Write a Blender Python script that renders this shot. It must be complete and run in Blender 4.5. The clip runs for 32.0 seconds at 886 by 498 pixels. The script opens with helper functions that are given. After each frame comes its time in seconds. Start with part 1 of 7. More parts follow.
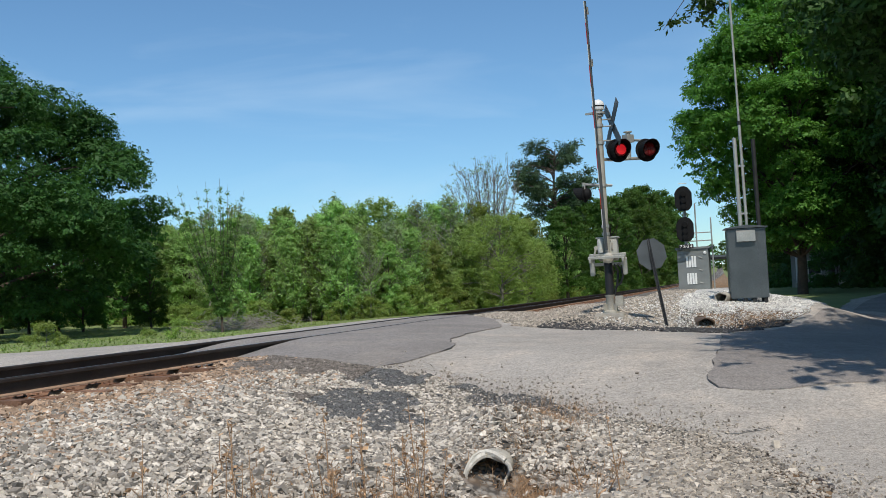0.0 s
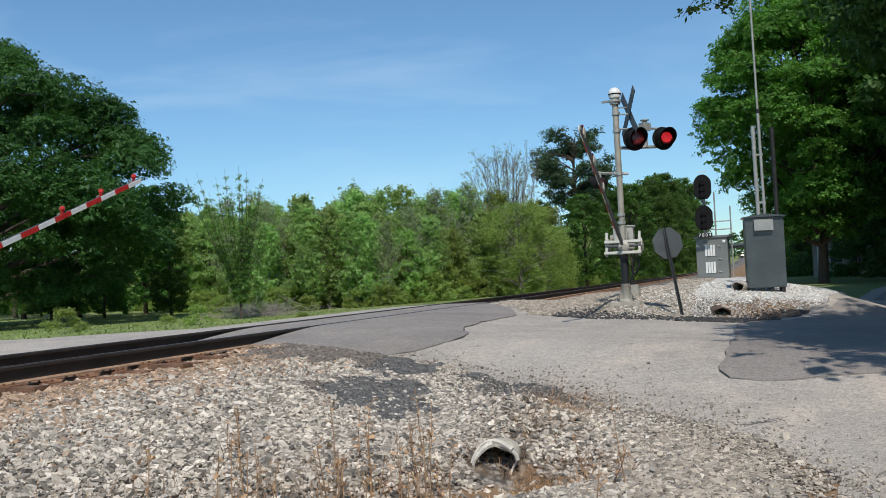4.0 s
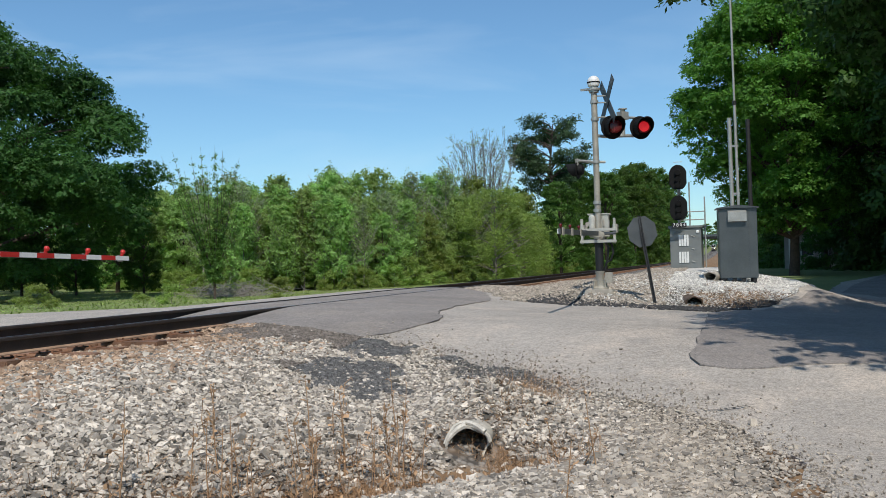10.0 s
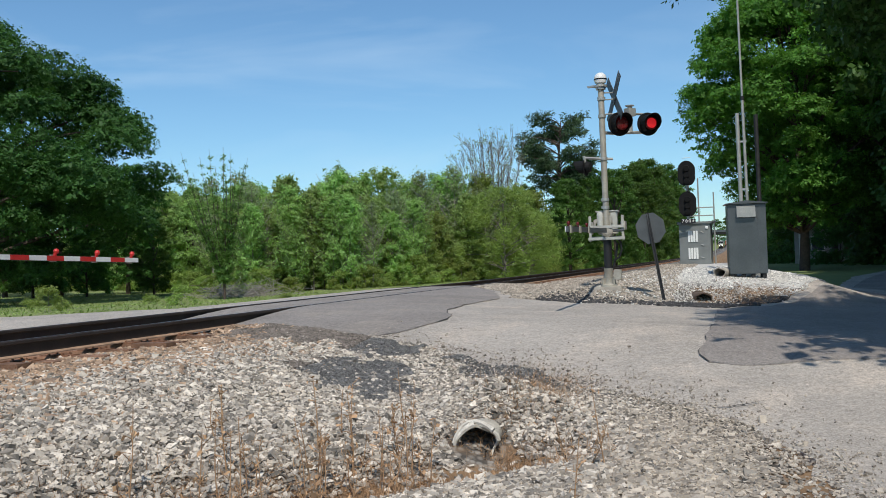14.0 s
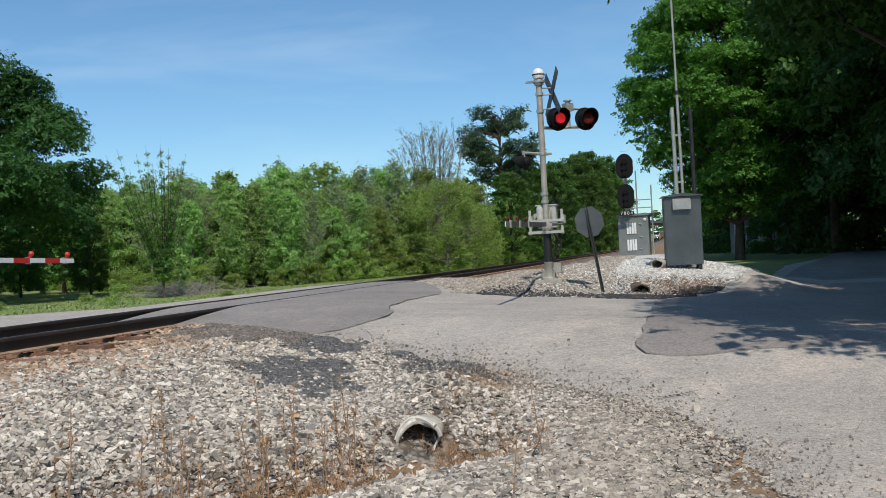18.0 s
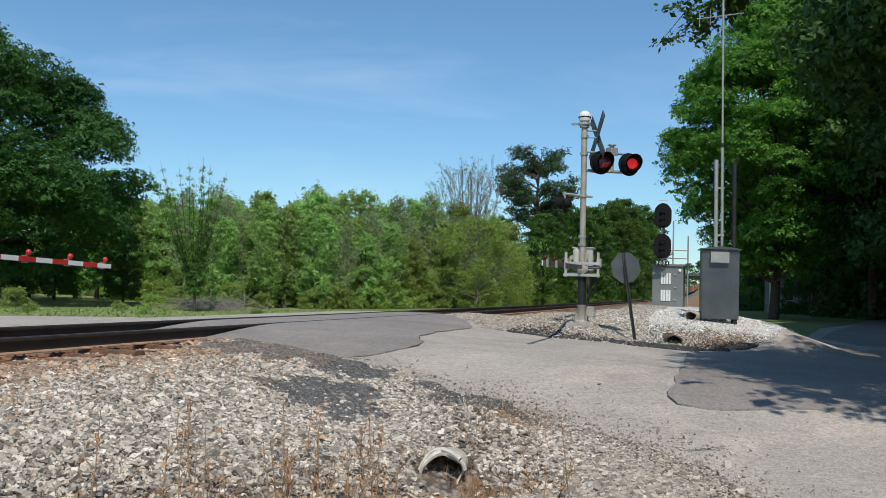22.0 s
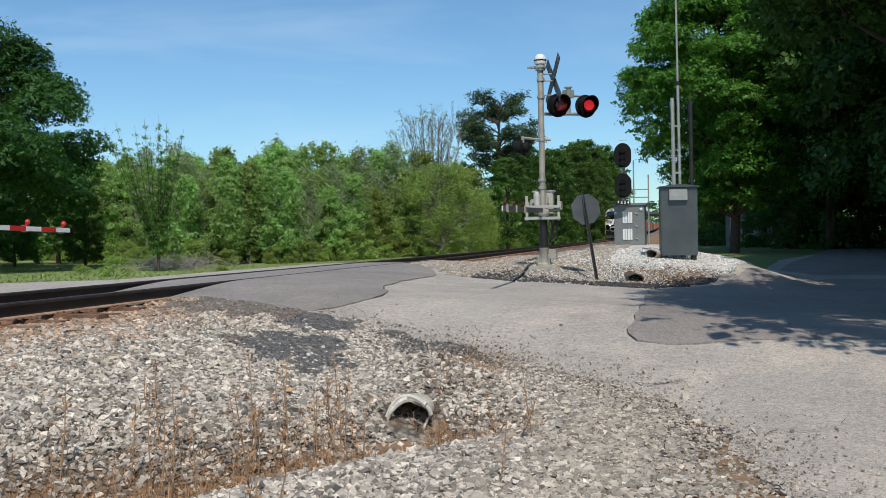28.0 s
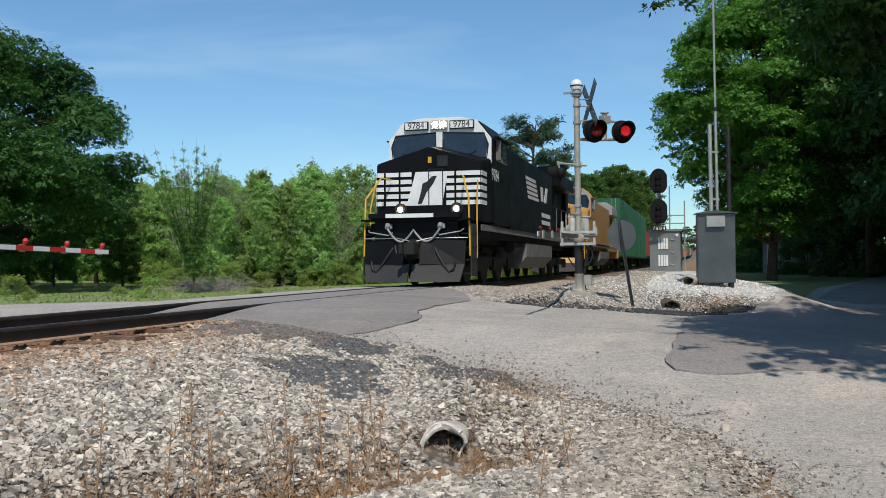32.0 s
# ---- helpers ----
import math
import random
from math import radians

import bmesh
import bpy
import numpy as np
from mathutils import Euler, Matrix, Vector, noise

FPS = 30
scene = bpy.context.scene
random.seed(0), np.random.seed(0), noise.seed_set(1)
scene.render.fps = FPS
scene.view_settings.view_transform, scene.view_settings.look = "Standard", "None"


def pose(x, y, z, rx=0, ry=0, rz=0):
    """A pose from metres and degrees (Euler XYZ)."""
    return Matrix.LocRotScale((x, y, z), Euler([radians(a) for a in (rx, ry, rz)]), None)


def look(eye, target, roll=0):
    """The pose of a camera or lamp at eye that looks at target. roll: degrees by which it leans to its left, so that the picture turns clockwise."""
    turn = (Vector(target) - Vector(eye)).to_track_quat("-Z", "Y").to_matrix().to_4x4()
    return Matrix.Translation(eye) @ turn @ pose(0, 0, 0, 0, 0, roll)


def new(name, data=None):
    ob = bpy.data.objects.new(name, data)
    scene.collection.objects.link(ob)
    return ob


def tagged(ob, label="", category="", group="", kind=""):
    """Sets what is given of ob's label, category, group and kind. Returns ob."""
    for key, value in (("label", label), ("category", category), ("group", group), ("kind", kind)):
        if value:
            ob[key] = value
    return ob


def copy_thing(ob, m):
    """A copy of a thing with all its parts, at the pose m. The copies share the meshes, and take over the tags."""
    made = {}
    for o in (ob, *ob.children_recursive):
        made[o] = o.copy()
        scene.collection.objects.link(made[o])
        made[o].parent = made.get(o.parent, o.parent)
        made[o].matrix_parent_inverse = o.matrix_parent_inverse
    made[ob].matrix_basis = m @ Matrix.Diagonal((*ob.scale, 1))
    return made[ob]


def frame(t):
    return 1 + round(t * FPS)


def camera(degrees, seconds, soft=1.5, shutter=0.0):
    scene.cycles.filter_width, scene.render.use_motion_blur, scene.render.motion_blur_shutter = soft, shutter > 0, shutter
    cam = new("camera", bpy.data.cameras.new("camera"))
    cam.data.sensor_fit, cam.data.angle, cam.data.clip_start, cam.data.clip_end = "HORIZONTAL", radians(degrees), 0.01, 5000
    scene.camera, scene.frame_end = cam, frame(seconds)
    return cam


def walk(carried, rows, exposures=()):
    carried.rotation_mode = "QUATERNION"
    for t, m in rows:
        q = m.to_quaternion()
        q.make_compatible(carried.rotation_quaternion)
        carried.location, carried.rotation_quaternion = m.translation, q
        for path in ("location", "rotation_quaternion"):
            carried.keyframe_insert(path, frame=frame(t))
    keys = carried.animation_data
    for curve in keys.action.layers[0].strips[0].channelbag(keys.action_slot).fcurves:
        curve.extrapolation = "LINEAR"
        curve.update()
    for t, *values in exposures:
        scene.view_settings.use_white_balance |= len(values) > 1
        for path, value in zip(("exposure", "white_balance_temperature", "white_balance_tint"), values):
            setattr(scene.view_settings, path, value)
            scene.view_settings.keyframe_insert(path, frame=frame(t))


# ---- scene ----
# camera: held by hand beside the road, it turns a little and hardly moves
cam = camera(50.034, 32.0, soft=0.7)
PATH = [
    (0.0, -0.100, 0.039, 0.594, 92.727, 2.899, 16.293),
    (0.5, -0.096, 0.030, 0.599, 92.996, 3.014, 16.289),
    (1.0, -0.086, -0.004, 0.593, 93.341, 3.375, 14.681),
    (1.5, -0.068, -0.005, 0.621, 91.192, 1.112, 14.149),
    (2.0, -0.070, 0.011, 0.617, 90.805, 0.930, 14.845),
    (2.5, -0.061, 0.050, 0.619, 91.583, 1.212, 16.762),
    (4.5, 0.001, 0.069, 0.604, 92.088, 3.020, 17.688),
    (5.0, -0.007, 0.081, 0.601, 91.948, 3.341, 18.378),
    (5.5, -0.007, 0.086, 0.594, 91.520, 3.502, 18.524),
    (6.0, -0.004, 0.093, 0.593, 91.360, 3.373, 18.682),
    (6.5, -0.012, 0.089, 0.593, 90.804, 2.797, 18.204),
    (7.0, -0.025, 0.090, 0.585, 91.723, 2.419, 17.747),
    (7.5, -0.031, 0.081, 0.582, 91.593, 2.065, 17.630),
    (8.0, -0.020, 0.052, 0.578, 91.360, 1.630, 16.794),
    (8.5, -0.002, 0.025, 0.591, 91.165, 2.037, 16.253),
    (9.0, 0.000, 0.000, 0.600, 91.329, 1.661, 16.234),
    (9.5, -0.004, 0.015, 0.601, 91.091, 1.365, 16.110),
    (10.0, -0.011, 0.012, 0.589, 91.053, 1.454, 15.956),
    (10.5, -0.009, 0.011, 0.594, 91.042, 1.183, 16.150),
    (11.0, -0.010, 0.011, 0.596, 91.290, 1.498, 16.262),
    (11.5, -0.011, 0.009, 0.599, 91.172, 2.156, 15.586),
    (12.0, -0.001, 0.042, 0.584, 91.080, 3.373, 17.535),
    (12.5, 0.006, 0.086, 0.591, 90.986, 3.624, 19.201),
    (13.0, 0.006, 0.069, 0.588, 91.263, 3.977, 18.295),
    (13.5, 0.001, 0.052, 0.594, 91.238, 2.412, 17.526),
    (14.0, 0.010, 0.016, 0.597, 90.966, 2.010, 16.522),
    (14.5, 0.016, -0.012, 0.597, 90.561, 2.268, 15.417),
    (16.5, 0.025, -0.018, 0.616, 91.459, 1.415, 15.545),
    (17.0, 0.011, -0.020, 0.617, 91.539, 3.044, 15.146),
    (17.5, 0.013, -0.062, 0.607, 91.581, 0.398, 13.736),
    (18.0, 0.056, -0.045, 0.631, 90.442, 2.838, 13.085),
    (18.5, 0.038, -0.061, 0.597, 89.617, -0.661, 11.706),
    (19.0, 0.036, -0.054, 0.626, 89.183, 1.992, 11.674),
    (19.5, 0.017, -0.068, 0.609, 89.133, 1.024, 10.656),
    (20.0, 0.009, -0.107, 0.552, 89.846, 1.701, 11.537),
    (20.5, 0.043, -0.092, 0.564, 90.638, -0.852, 11.086),
    (21.0, 0.014, -0.079, 0.576, 91.798, 0.470, 9.680),
    (21.5, 0.013, -0.038, 0.613, 92.104, 0.796, 13.908),
    (22.0, -0.026, -0.015, 0.594, 92.584, -1.663, 14.845),
    (22.5, -0.022, 0.021, 0.575, 89.364, -3.131, 17.812),
    (23.0, -0.032, 0.012, 0.559, 88.880, -2.076, 17.242),
    (23.5, -0.015, -0.005, 0.571, 87.449, -2.297, 16.078),
    (24.0, -0.025, -0.004, 0.586, 90.381, -0.665, 15.776),
    (24.5, -0.020, -0.001, 0.588, 89.901, 2.578, 17.441),
    (25.0, -0.022, -0.002, 0.582, 88.496, 1.122, 17.610),
    (25.5, -0.031, -0.004, 0.601, 89.870, 0.867, 16.419),
    (26.0, -0.035, -0.036, 0.594, 90.045, 1.020, 14.347),
    (26.5, -0.002, -0.054, 0.610, 89.776, -3.400, 14.287),
    (28.5, 0.056, -0.102, 0.605, 89.370, 1.683, 12.514),
    (29.0, 0.049, -0.107, 0.603, 89.387, 1.518, 12.572),
    (29.5, 0.053, -0.109, 0.606, 89.321, 1.331, 12.295),
    (30.0, 0.062, -0.113, 0.610, 89.579, 0.573, 11.796),
    (30.5, 0.037, -0.110, 0.621, 89.934, -0.327, 12.262),
    (31.0, 0.027, -0.096, 0.617, 89.928, -0.090, 12.580),
    (31.5, 0.026, -0.065, 0.623, 90.277, 0.409, 13.734),
    (32.0, 0.017, -0.052, 0.625, 90.908, 0.362, 14.793),
]
walk(cam, [(t, pose(x, y, z, rx, ry, rz)) for t, x, y, z, rx, ry, rz in PATH])

# ---- light ----
SUN_DIR = Vector((0.27, -0.70, 1.0)).normalized()
world = bpy.data.worlds.new("sky")
scene.world = world
world.use_nodes = True


def build_sky():
    nt = world.node_tree
    nt.nodes.clear()
    out = nt.nodes.new("ShaderNodeOutputWorld")
    bg = nt.nodes.new("ShaderNodeBackground")
    sky = nt.nodes.new("ShaderNodeTexSky")
    sky.sky_type = "NISHITA"
    sky.sun_disc = False
    sky.sun_elevation = math.asin(SUN_DIR.z)
    sky.sun_rotation = math.atan2(SUN_DIR.x, SUN_DIR.y)
    sky.air_density, sky.dust_density, sky.ozone_density = 1.0, 0.25, 4.0
    # thin streaks of high cloud
    co = nt.nodes.new("ShaderNodeTexCoord")
    mp = nt.nodes.new("ShaderNodeMapping")
    mp.inputs["Rotation"].default_value = (0.0, radians(14), radians(35))
    mp.inputs["Scale"].default_value = (1.2, 2.2, 7.0)
    nz = nt.nodes.new("ShaderNodeTexNoise")
    nz.inputs["Scale"].default_value, nz.inputs["Detail"].default_value = 1.6, 7.0
    nz.inputs["Distortion"].default_value = 0.6
    rp = nt.nodes.new("ShaderNodeValToRGB")
    rp.color_ramp.elements[0].position, rp.color_ramp.elements[1].position = 0.50, 0.95
    rp.color_ramp.elements[1].color = (0.42, 0.42, 0.42, 1)
    mix = nt.nodes.new("ShaderNodeMix")
    mix.data_type = "RGBA"
    mix.inputs["B"].default_value = (6.6, 8.0, 9.2, 1)
    bg.inputs["Strength"].default_value = 0.114
    nt.links.new(co.outputs["Generated"], mp.inputs["Vector"])
    nt.links.new(mp.outputs[0], nz.inputs["Vector"])
    nt.links.new(nz.outputs[0], rp.inputs[0])
    nt.links.new(rp.outputs[0], mix.inputs["Factor"])
    tint = nt.nodes.new("ShaderNodeMix")
    tint.data_type, tint.blend_type = "RGBA", "MULTIPLY"
    tint.inputs["Factor"].default_value = 1.0
    tint.inputs["B"].default_value = (0.80, 1.02, 1.09, 1)
    nt.links.new(sky.outputs[0], tint.inputs["A"])
    nt.links.new(tint.outputs["Result"], mix.inputs["A"])
    nt.links.new(mix.outputs["Result"], bg.inputs[0])
    nt.links.new(bg.outputs[0], out.inputs[0])


build_sky()
sun = new("sun", bpy.data.lights.new("sun", "SUN"))
sun.data.energy, sun.data.angle, sun.data.color = 3.5, radians(0.53), (1.0, 0.95, 0.87)
sun.matrix_world = look((0, 0, 60), Vector((0, 0, 60)) - SUN_DIR)
scene.view_settings.exposure = 0.0

# ---- materials ----
def material(name, base, rough=0.6, metal=0.0, vary=0.25, scale=6.0, fine=60.0, bump=0.15, second=None, island=0.0, obj=0.0,
             emit=None, spec=0.5, coat=0.0, sub=None, depth=0.01):
    """A procedural surface: base colour varied at two scales, roughness and relief that follow them."""
    m = bpy.data.materials.new(name)
    m.use_nodes = True
    nt = m.node_tree
    nd, ln = nt.nodes, nt.links
    p = nd["Principled BSDF"]
    p.inputs["Roughness"].default_value, p.inputs["Metallic"].default_value = rough, metal
    p.inputs["Specular IOR Level"].default_value = spec
    p.inputs["Coat Weight"].default_value = coat
    co = nd.new("ShaderNodeTexCoord")
    n1, n2 = nd.new("ShaderNodeTexNoise"), nd.new("ShaderNodeTexNoise")
    n1.inputs["Scale"].default_value, n2.inputs["Scale"].default_value = scale, fine
    n1.inputs["Detail"].default_value, n2.inputs["Detail"].default_value = 5.0, 4.0
    for n in (n1, n2):
        ln.new(co.outputs["Object"], n.inputs["Vector"])
    dark = tuple(c * (1 - vary) for c in base) if second is None else second
    light = tuple(min(1.0, c * (1 + vary)) for c in base)
    mx = nd.new("ShaderNodeMix")
    mx.data_type = "RGBA"
    mx.inputs["A"].default_value, mx.inputs["B"].default_value = (*dark, 1), (*light, 1)
    rp = nd.new("ShaderNodeMapRange")
    rp.inputs[1].default_value, rp.inputs[2].default_value = 0.3, 0.7
    ln.new(n1.outputs[0], rp.inputs[0])
    ln.new(rp.outputs[0], mx.inputs["Factor"])
    hs = nd.new("ShaderNodeHueSaturation")
    ln.new(mx.outputs["Result"], hs.inputs["Color"])
    val = nd.new("ShaderNodeMapRange")
    val.inputs[1].default_value, val.inputs[2].default_value = 0.25, 0.75
    val.inputs[3].default_value, val.inputs[4].default_value = 1 - vary * 0.6, 1 + vary * 0.6
    ln.new(n2.outputs[0], val.inputs[0])
    last = val.outputs[0]
    for amount, node, socket in ((island, "ShaderNodeNewGeometry", "Random Per Island"), (obj, "ShaderNodeObjectInfo", "Random")):
        if amount:
            g = nd.new(node)
            r = nd.new("ShaderNodeMapRange")
            r.inputs[3].default_value, r.inputs[4].default_value = 1 - amount, 1 + amount
            ln.new(g.outputs[socket], r.inputs[0])
            mu = nd.new("ShaderNodeMath")
            mu.operation = "MULTIPLY"
            ln.new(last, mu.inputs[0])
            ln.new(r.outputs[0], mu.inputs[1])
            last = mu.outputs[0]
    ln.new(last, hs.inputs["Value"])
    ln.new(hs.outputs[0], p.inputs["Base Color"])
    rr = nd.new("ShaderNodeMapRange")
    rr.inputs[3].default_value, rr.inputs[4].default_value = max(0.03, rough - 0.12), min(1.0, rough + 0.12)
    ln.new(n1.outputs[0], rr.inputs[0])
    ln.new(rr.outputs[0], p.inputs["Roughness"])
    if bump:
        b = nd.new("ShaderNodeBump")
        b.inputs["Strength"].default_value, b.inputs["Distance"].default_value = bump, depth
        ln.new(n2.outputs[0], b.inputs["Height"])
        ln.new(b.outputs[0], p.inputs["Normal"])
    if emit:
        p.inputs["Emission Color"].default_value, p.inputs["Emission Strength"].default_value = (*emit[0], 1), emit[1]
    return m


def leaf_material(name, base, trans=0.35, island=0.28, obj=0.2):
    """Leaves let light through; hue and tone differ from tree to tree."""
    m = material(name, base, rough=0.55, vary=0.2, scale=0.35, fine=3.0, bump=0.0, island=island, obj=obj, spec=0.25)
    nt = m.node_tree
    p = nt.nodes["Principled BSDF"]
    info, turn = nt.nodes.new("ShaderNodeObjectInfo"), nt.nodes.new("ShaderNodeMapRange")
    turn.inputs[3].default_value, turn.inputs[4].default_value = 0.485, 0.525
    nt.links.new(info.outputs["Random"], turn.inputs[0])
    nt.links.new(turn.outputs[0], p.inputs["Base Color"].links[0].from_node.inputs["Hue"])
    tr = nt.nodes.new("ShaderNodeBsdfTranslucent")
    mixs = nt.nodes.new("ShaderNodeMixShader")
    mixs.inputs[0].default_value = trans
    src = p.inputs["Base Color"].links[0].from_socket
    warm = nt.nodes.new("ShaderNodeMix")
    warm.data_type, warm.blend_type = "RGBA", "MULTIPLY"
    warm.inputs["Factor"].default_value = 1.0
    warm.inputs["B"].default_value = (1.2, 1.25, 0.65, 1)
    nt.links.new(src, warm.inputs["A"])
    nt.links.new(warm.outputs["Result"], tr.inputs["Color"])
    nt.links.new(p.outputs[0], mixs.inputs[1])
    nt.links.new(tr.outputs[0], mixs.inputs[2])
    nt.links.new(mixs.outputs[0], nt.nodes["Material Output"].inputs[0])
    return m


def asphalt(name, base, sand, amount, blotch):
    """Worn road surface: stone chips in binder, sandy drifts, darker stains and fine relief."""
    m = bpy.data.materials.new(name)
    m.use_nodes = True
    nt = m.node_tree
    nd, ln = nt.nodes, nt.links
    p = nd["Principled BSDF"]
    p.inputs["Roughness"].default_value, p.inputs["Specular IOR Level"].default_value = 0.92, 0.3
    co = nd.new("ShaderNodeTexCoord")

    def tex(kind, scale, detail=5.0):
        n = nd.new(kind)
        n.inputs["Scale"].default_value = scale
        if "Noise" in kind:
            n.inputs["Detail"].default_value, n.inputs["Roughness"].default_value = detail, 0.62
        ln.new(co.outputs["Object"], n.inputs["Vector"])
        return n

    def ramp(v, lo, hi, a=0.0, b=1.0):
        r = nd.new("ShaderNodeMapRange")
        for i, q in enumerate((lo, hi, a, b)):
            r.inputs[i + 1].default_value = q
        ln.new(v, r.inputs[0])
        return r.outputs[0]

    def mix(fac, a, b, blend="MIX"):
        x = nd.new("ShaderNodeMix")
        x.data_type, x.blend_type = "RGBA", blend
        for s, v in (("Factor", fac), ("A", a), ("B", b)):
            if hasattr(v, "is_output"):
                ln.new(v, x.inputs[s])
            else:
                x.inputs[s].default_value = v
        return x.outputs["Result"]

    stain, drift, mid = tex("ShaderNodeTexNoise", 0.45, 7), tex("ShaderNodeTexNoise", 1.1, 9), tex("ShaderNodeTexNoise", 14, 6)
    chip, grit = tex("ShaderNodeTexVoronoi", 42), tex("ShaderNodeTexVoronoi", 105)
    shade = tuple(c * (1 - blotch) for c in base)
    c = mix(ramp(stain.outputs[0], 0.36, 0.62), (*shade, 1), (*base, 1))
    c = mix(ramp(drift.outputs[0], 0.50, 0.68, 0.0, amount), c, (*sand, 1))
    g = nd.new("ShaderNodeSeparateColor")
    ln.new(grit.outputs["Color"], g.inputs[0])
    h = nd.new("ShaderNodeSeparateColor")
    ln.new(chip.outputs["Color"], h.inputs[0])
    tone = nd.new("ShaderNodeHueSaturation")
    a = nd.new("ShaderNodeMath")
    a.operation = "MULTIPLY"
    ln.new(ramp(g.outputs[0], 0.0, 1.0, 0.76, 1.24), a.inputs[0])
    ln.new(ramp(h.outputs[1], 0.0, 1.0, 0.9, 1.1), a.inputs[1])
    b = nd.new("ShaderNodeMath")
    b.operation = "MULTIPLY"
    ln.new(a.outputs[0], b.inputs[0])
    ln.new(ramp(mid.outputs[0], 0.3, 0.7, 0.86, 1.14), b.inputs[1])
    ln.new(b.outputs[0], tone.inputs["Value"])
    ln.new(c, tone.inputs["Color"])
    # pits between the chips
    c = mix(ramp(chip.outputs["Distance"], 0.66, 0.85, 0.0, 0.3), tone.outputs[0], (0.06, 0.055, 0.05, 1))
    ln.new(c, p.inputs["Base Color"])
    bp = nd.new("ShaderNodeBump")
    bp.inputs["Strength"].default_value, bp.inputs["Distance"].default_value = 0.7, 0.006
    ln.new(g.outputs[0], bp.inputs["Height"])
    b2 = nd.new("ShaderNodeBump")
    b2.inputs["Strength"].default_value, b2.inputs["Distance"].default_value = 0.5, 0.03
    ln.new(drift.outputs[0], b2.inputs["Height"])
    ln.new(bp.outputs[0], b2.inputs["Normal"])
    ln.new(b2.outputs[0], p.inputs["Normal"])
    return m


ASPHALT = asphalt("asphalt_old", (0.465, 0.415, 0.36), (0.58, 0.495, 0.41), 0.7, 0.16)
ASPHALT_DARK = asphalt("asphalt_patch", (0.315, 0.28, 0.252), (0.39, 0.335, 0.28), 0.5, 0.2)
STONE = material("ballast_stone", (0.42, 0.37, 0.31), rough=0.85, vary=0.25, scale=9, fine=120, bump=0.4, island=0.72, depth=0.004)
STONE_PALE = material("pad_stone", (0.60, 0.575, 0.53), rough=0.9, vary=0.2, scale=9, fine=120, bump=0.4, island=0.45, depth=0.004)
STONE_RUST = material("ballast_rusty", (0.37, 0.255, 0.17), rough=0.9, vary=0.3, scale=9, fine=120, bump=0.4, island=0.4, depth=0.004)
STONE_TAN = material("ballast_tan", (0.38, 0.325, 0.262), rough=0.9, vary=0.25, scale=9, fine=120, bump=0.4, island=0.45, depth=0.004)
STONE_BROWN = material("brown_crumbs", (0.19, 0.16, 0.135), rough=0.9, vary=0.3, scale=9, fine=120, bump=0.4, island=0.45, depth=0.004)
RAIL_FOOT = material("rail_foot_rust_dust", (0.36, 0.23, 0.15), rough=0.95, vary=0.3, scale=5, fine=70, bump=0.2)
STONE_DARK = material("asphalt_crumbs", (0.135, 0.13, 0.125), rough=0.9, vary=0.3, scale=9, fine=120, bump=0.4, island=0.5, depth=0.004)
STONE_BLACK = material("near_black_stone", (0.06, 0.058, 0.058), rough=0.9, vary=0.3, scale=9, fine=120, bump=0.4, island=0.5, depth=0.004)
MACHINE = material("gate_machine_paint", (0.46, 0.45, 0.40), rough=0.6, metal=0.1, vary=0.15, scale=5, fine=40, bump=0.1)
STEEL_RUST = material("rail_rust", (0.035, 0.026, 0.022), rough=0.75, vary=0.35, scale=3, fine=50, bump=0.3, depth=0.002)
STEEL_TOP = material("rail_head_worn", (0.30, 0.29, 0.28), rough=0.35, metal=0.9, vary=0.2, scale=4, fine=40, bump=0.05)
RUST = material("rust_red", (0.20, 0.095, 0.05), rough=0.9, vary=0.35, scale=8, fine=70, bump=0.4, depth=0.003)
TIE = material("tie_wood", (0.25, 0.135, 0.08), rough=0.95, vary=0.4, scale=5, fine=50, bump=0.7, obj=0.25, depth=0.006)
GALV = material("galvanised_steel", (0.43, 0.43, 0.40), rough=0.5, metal=0.5, vary=0.15, scale=4, fine=40, bump=0.1, depth=0.002)
ALU = material("aluminium_grey", (0.125, 0.135, 0.135), rough=0.40, metal=0.6, vary=0.15, scale=2.5, fine=30, bump=0.08, depth=0.002)
CAB_GREY = material("cabinet_grey_paint", (0.21, 0.22, 0.21), rough=0.5, metal=0.25, vary=0.1, scale=3, fine=30, bump=0.06, depth=0.002)
MAST_GREY = material("mast_dull_aluminium", (0.40, 0.37, 0.31), rough=0.6, metal=0.3, vary=0.2, scale=4, fine=40, bump=0.15, depth=0.002)
BLACK = material("black_paint", (0.012, 0.012, 0.013), rough=0.55, vary=0.3, scale=5, fine=40, bump=0.05)
WHITE = material("white_paint", (0.78, 0.78, 0.75), rough=0.5, vary=0.06, scale=4, fine=40, bump=0.05)
RED = material("red_reflective", (0.55, 0.025, 0.02), rough=0.45, vary=0.12, scale=5, fine=60, bump=0.05)
SIGN_BACK = material("sign_back_aluminium", (0.115, 0.125, 0.13), rough=0.5, metal=0.5, vary=0.12, scale=6, fine=40, bump=0.05)
POST_DARK = material("post_dark_steel", (0.035, 0.035, 0.035), rough=0.6, metal=0.4, vary=0.3, scale=8, fine=60, bump=0.2)
BARK = material("bark", (0.085, 0.062, 0.047), rough=0.95, vary=0.35, scale=6, fine=30, bump=0.8, depth=0.02)
BARK_GREY = material("bark_grey", (0.20, 0.175, 0.15), rough=0.95, vary=0.3, scale=6, fine=30, bump=0.6, depth=0.01)
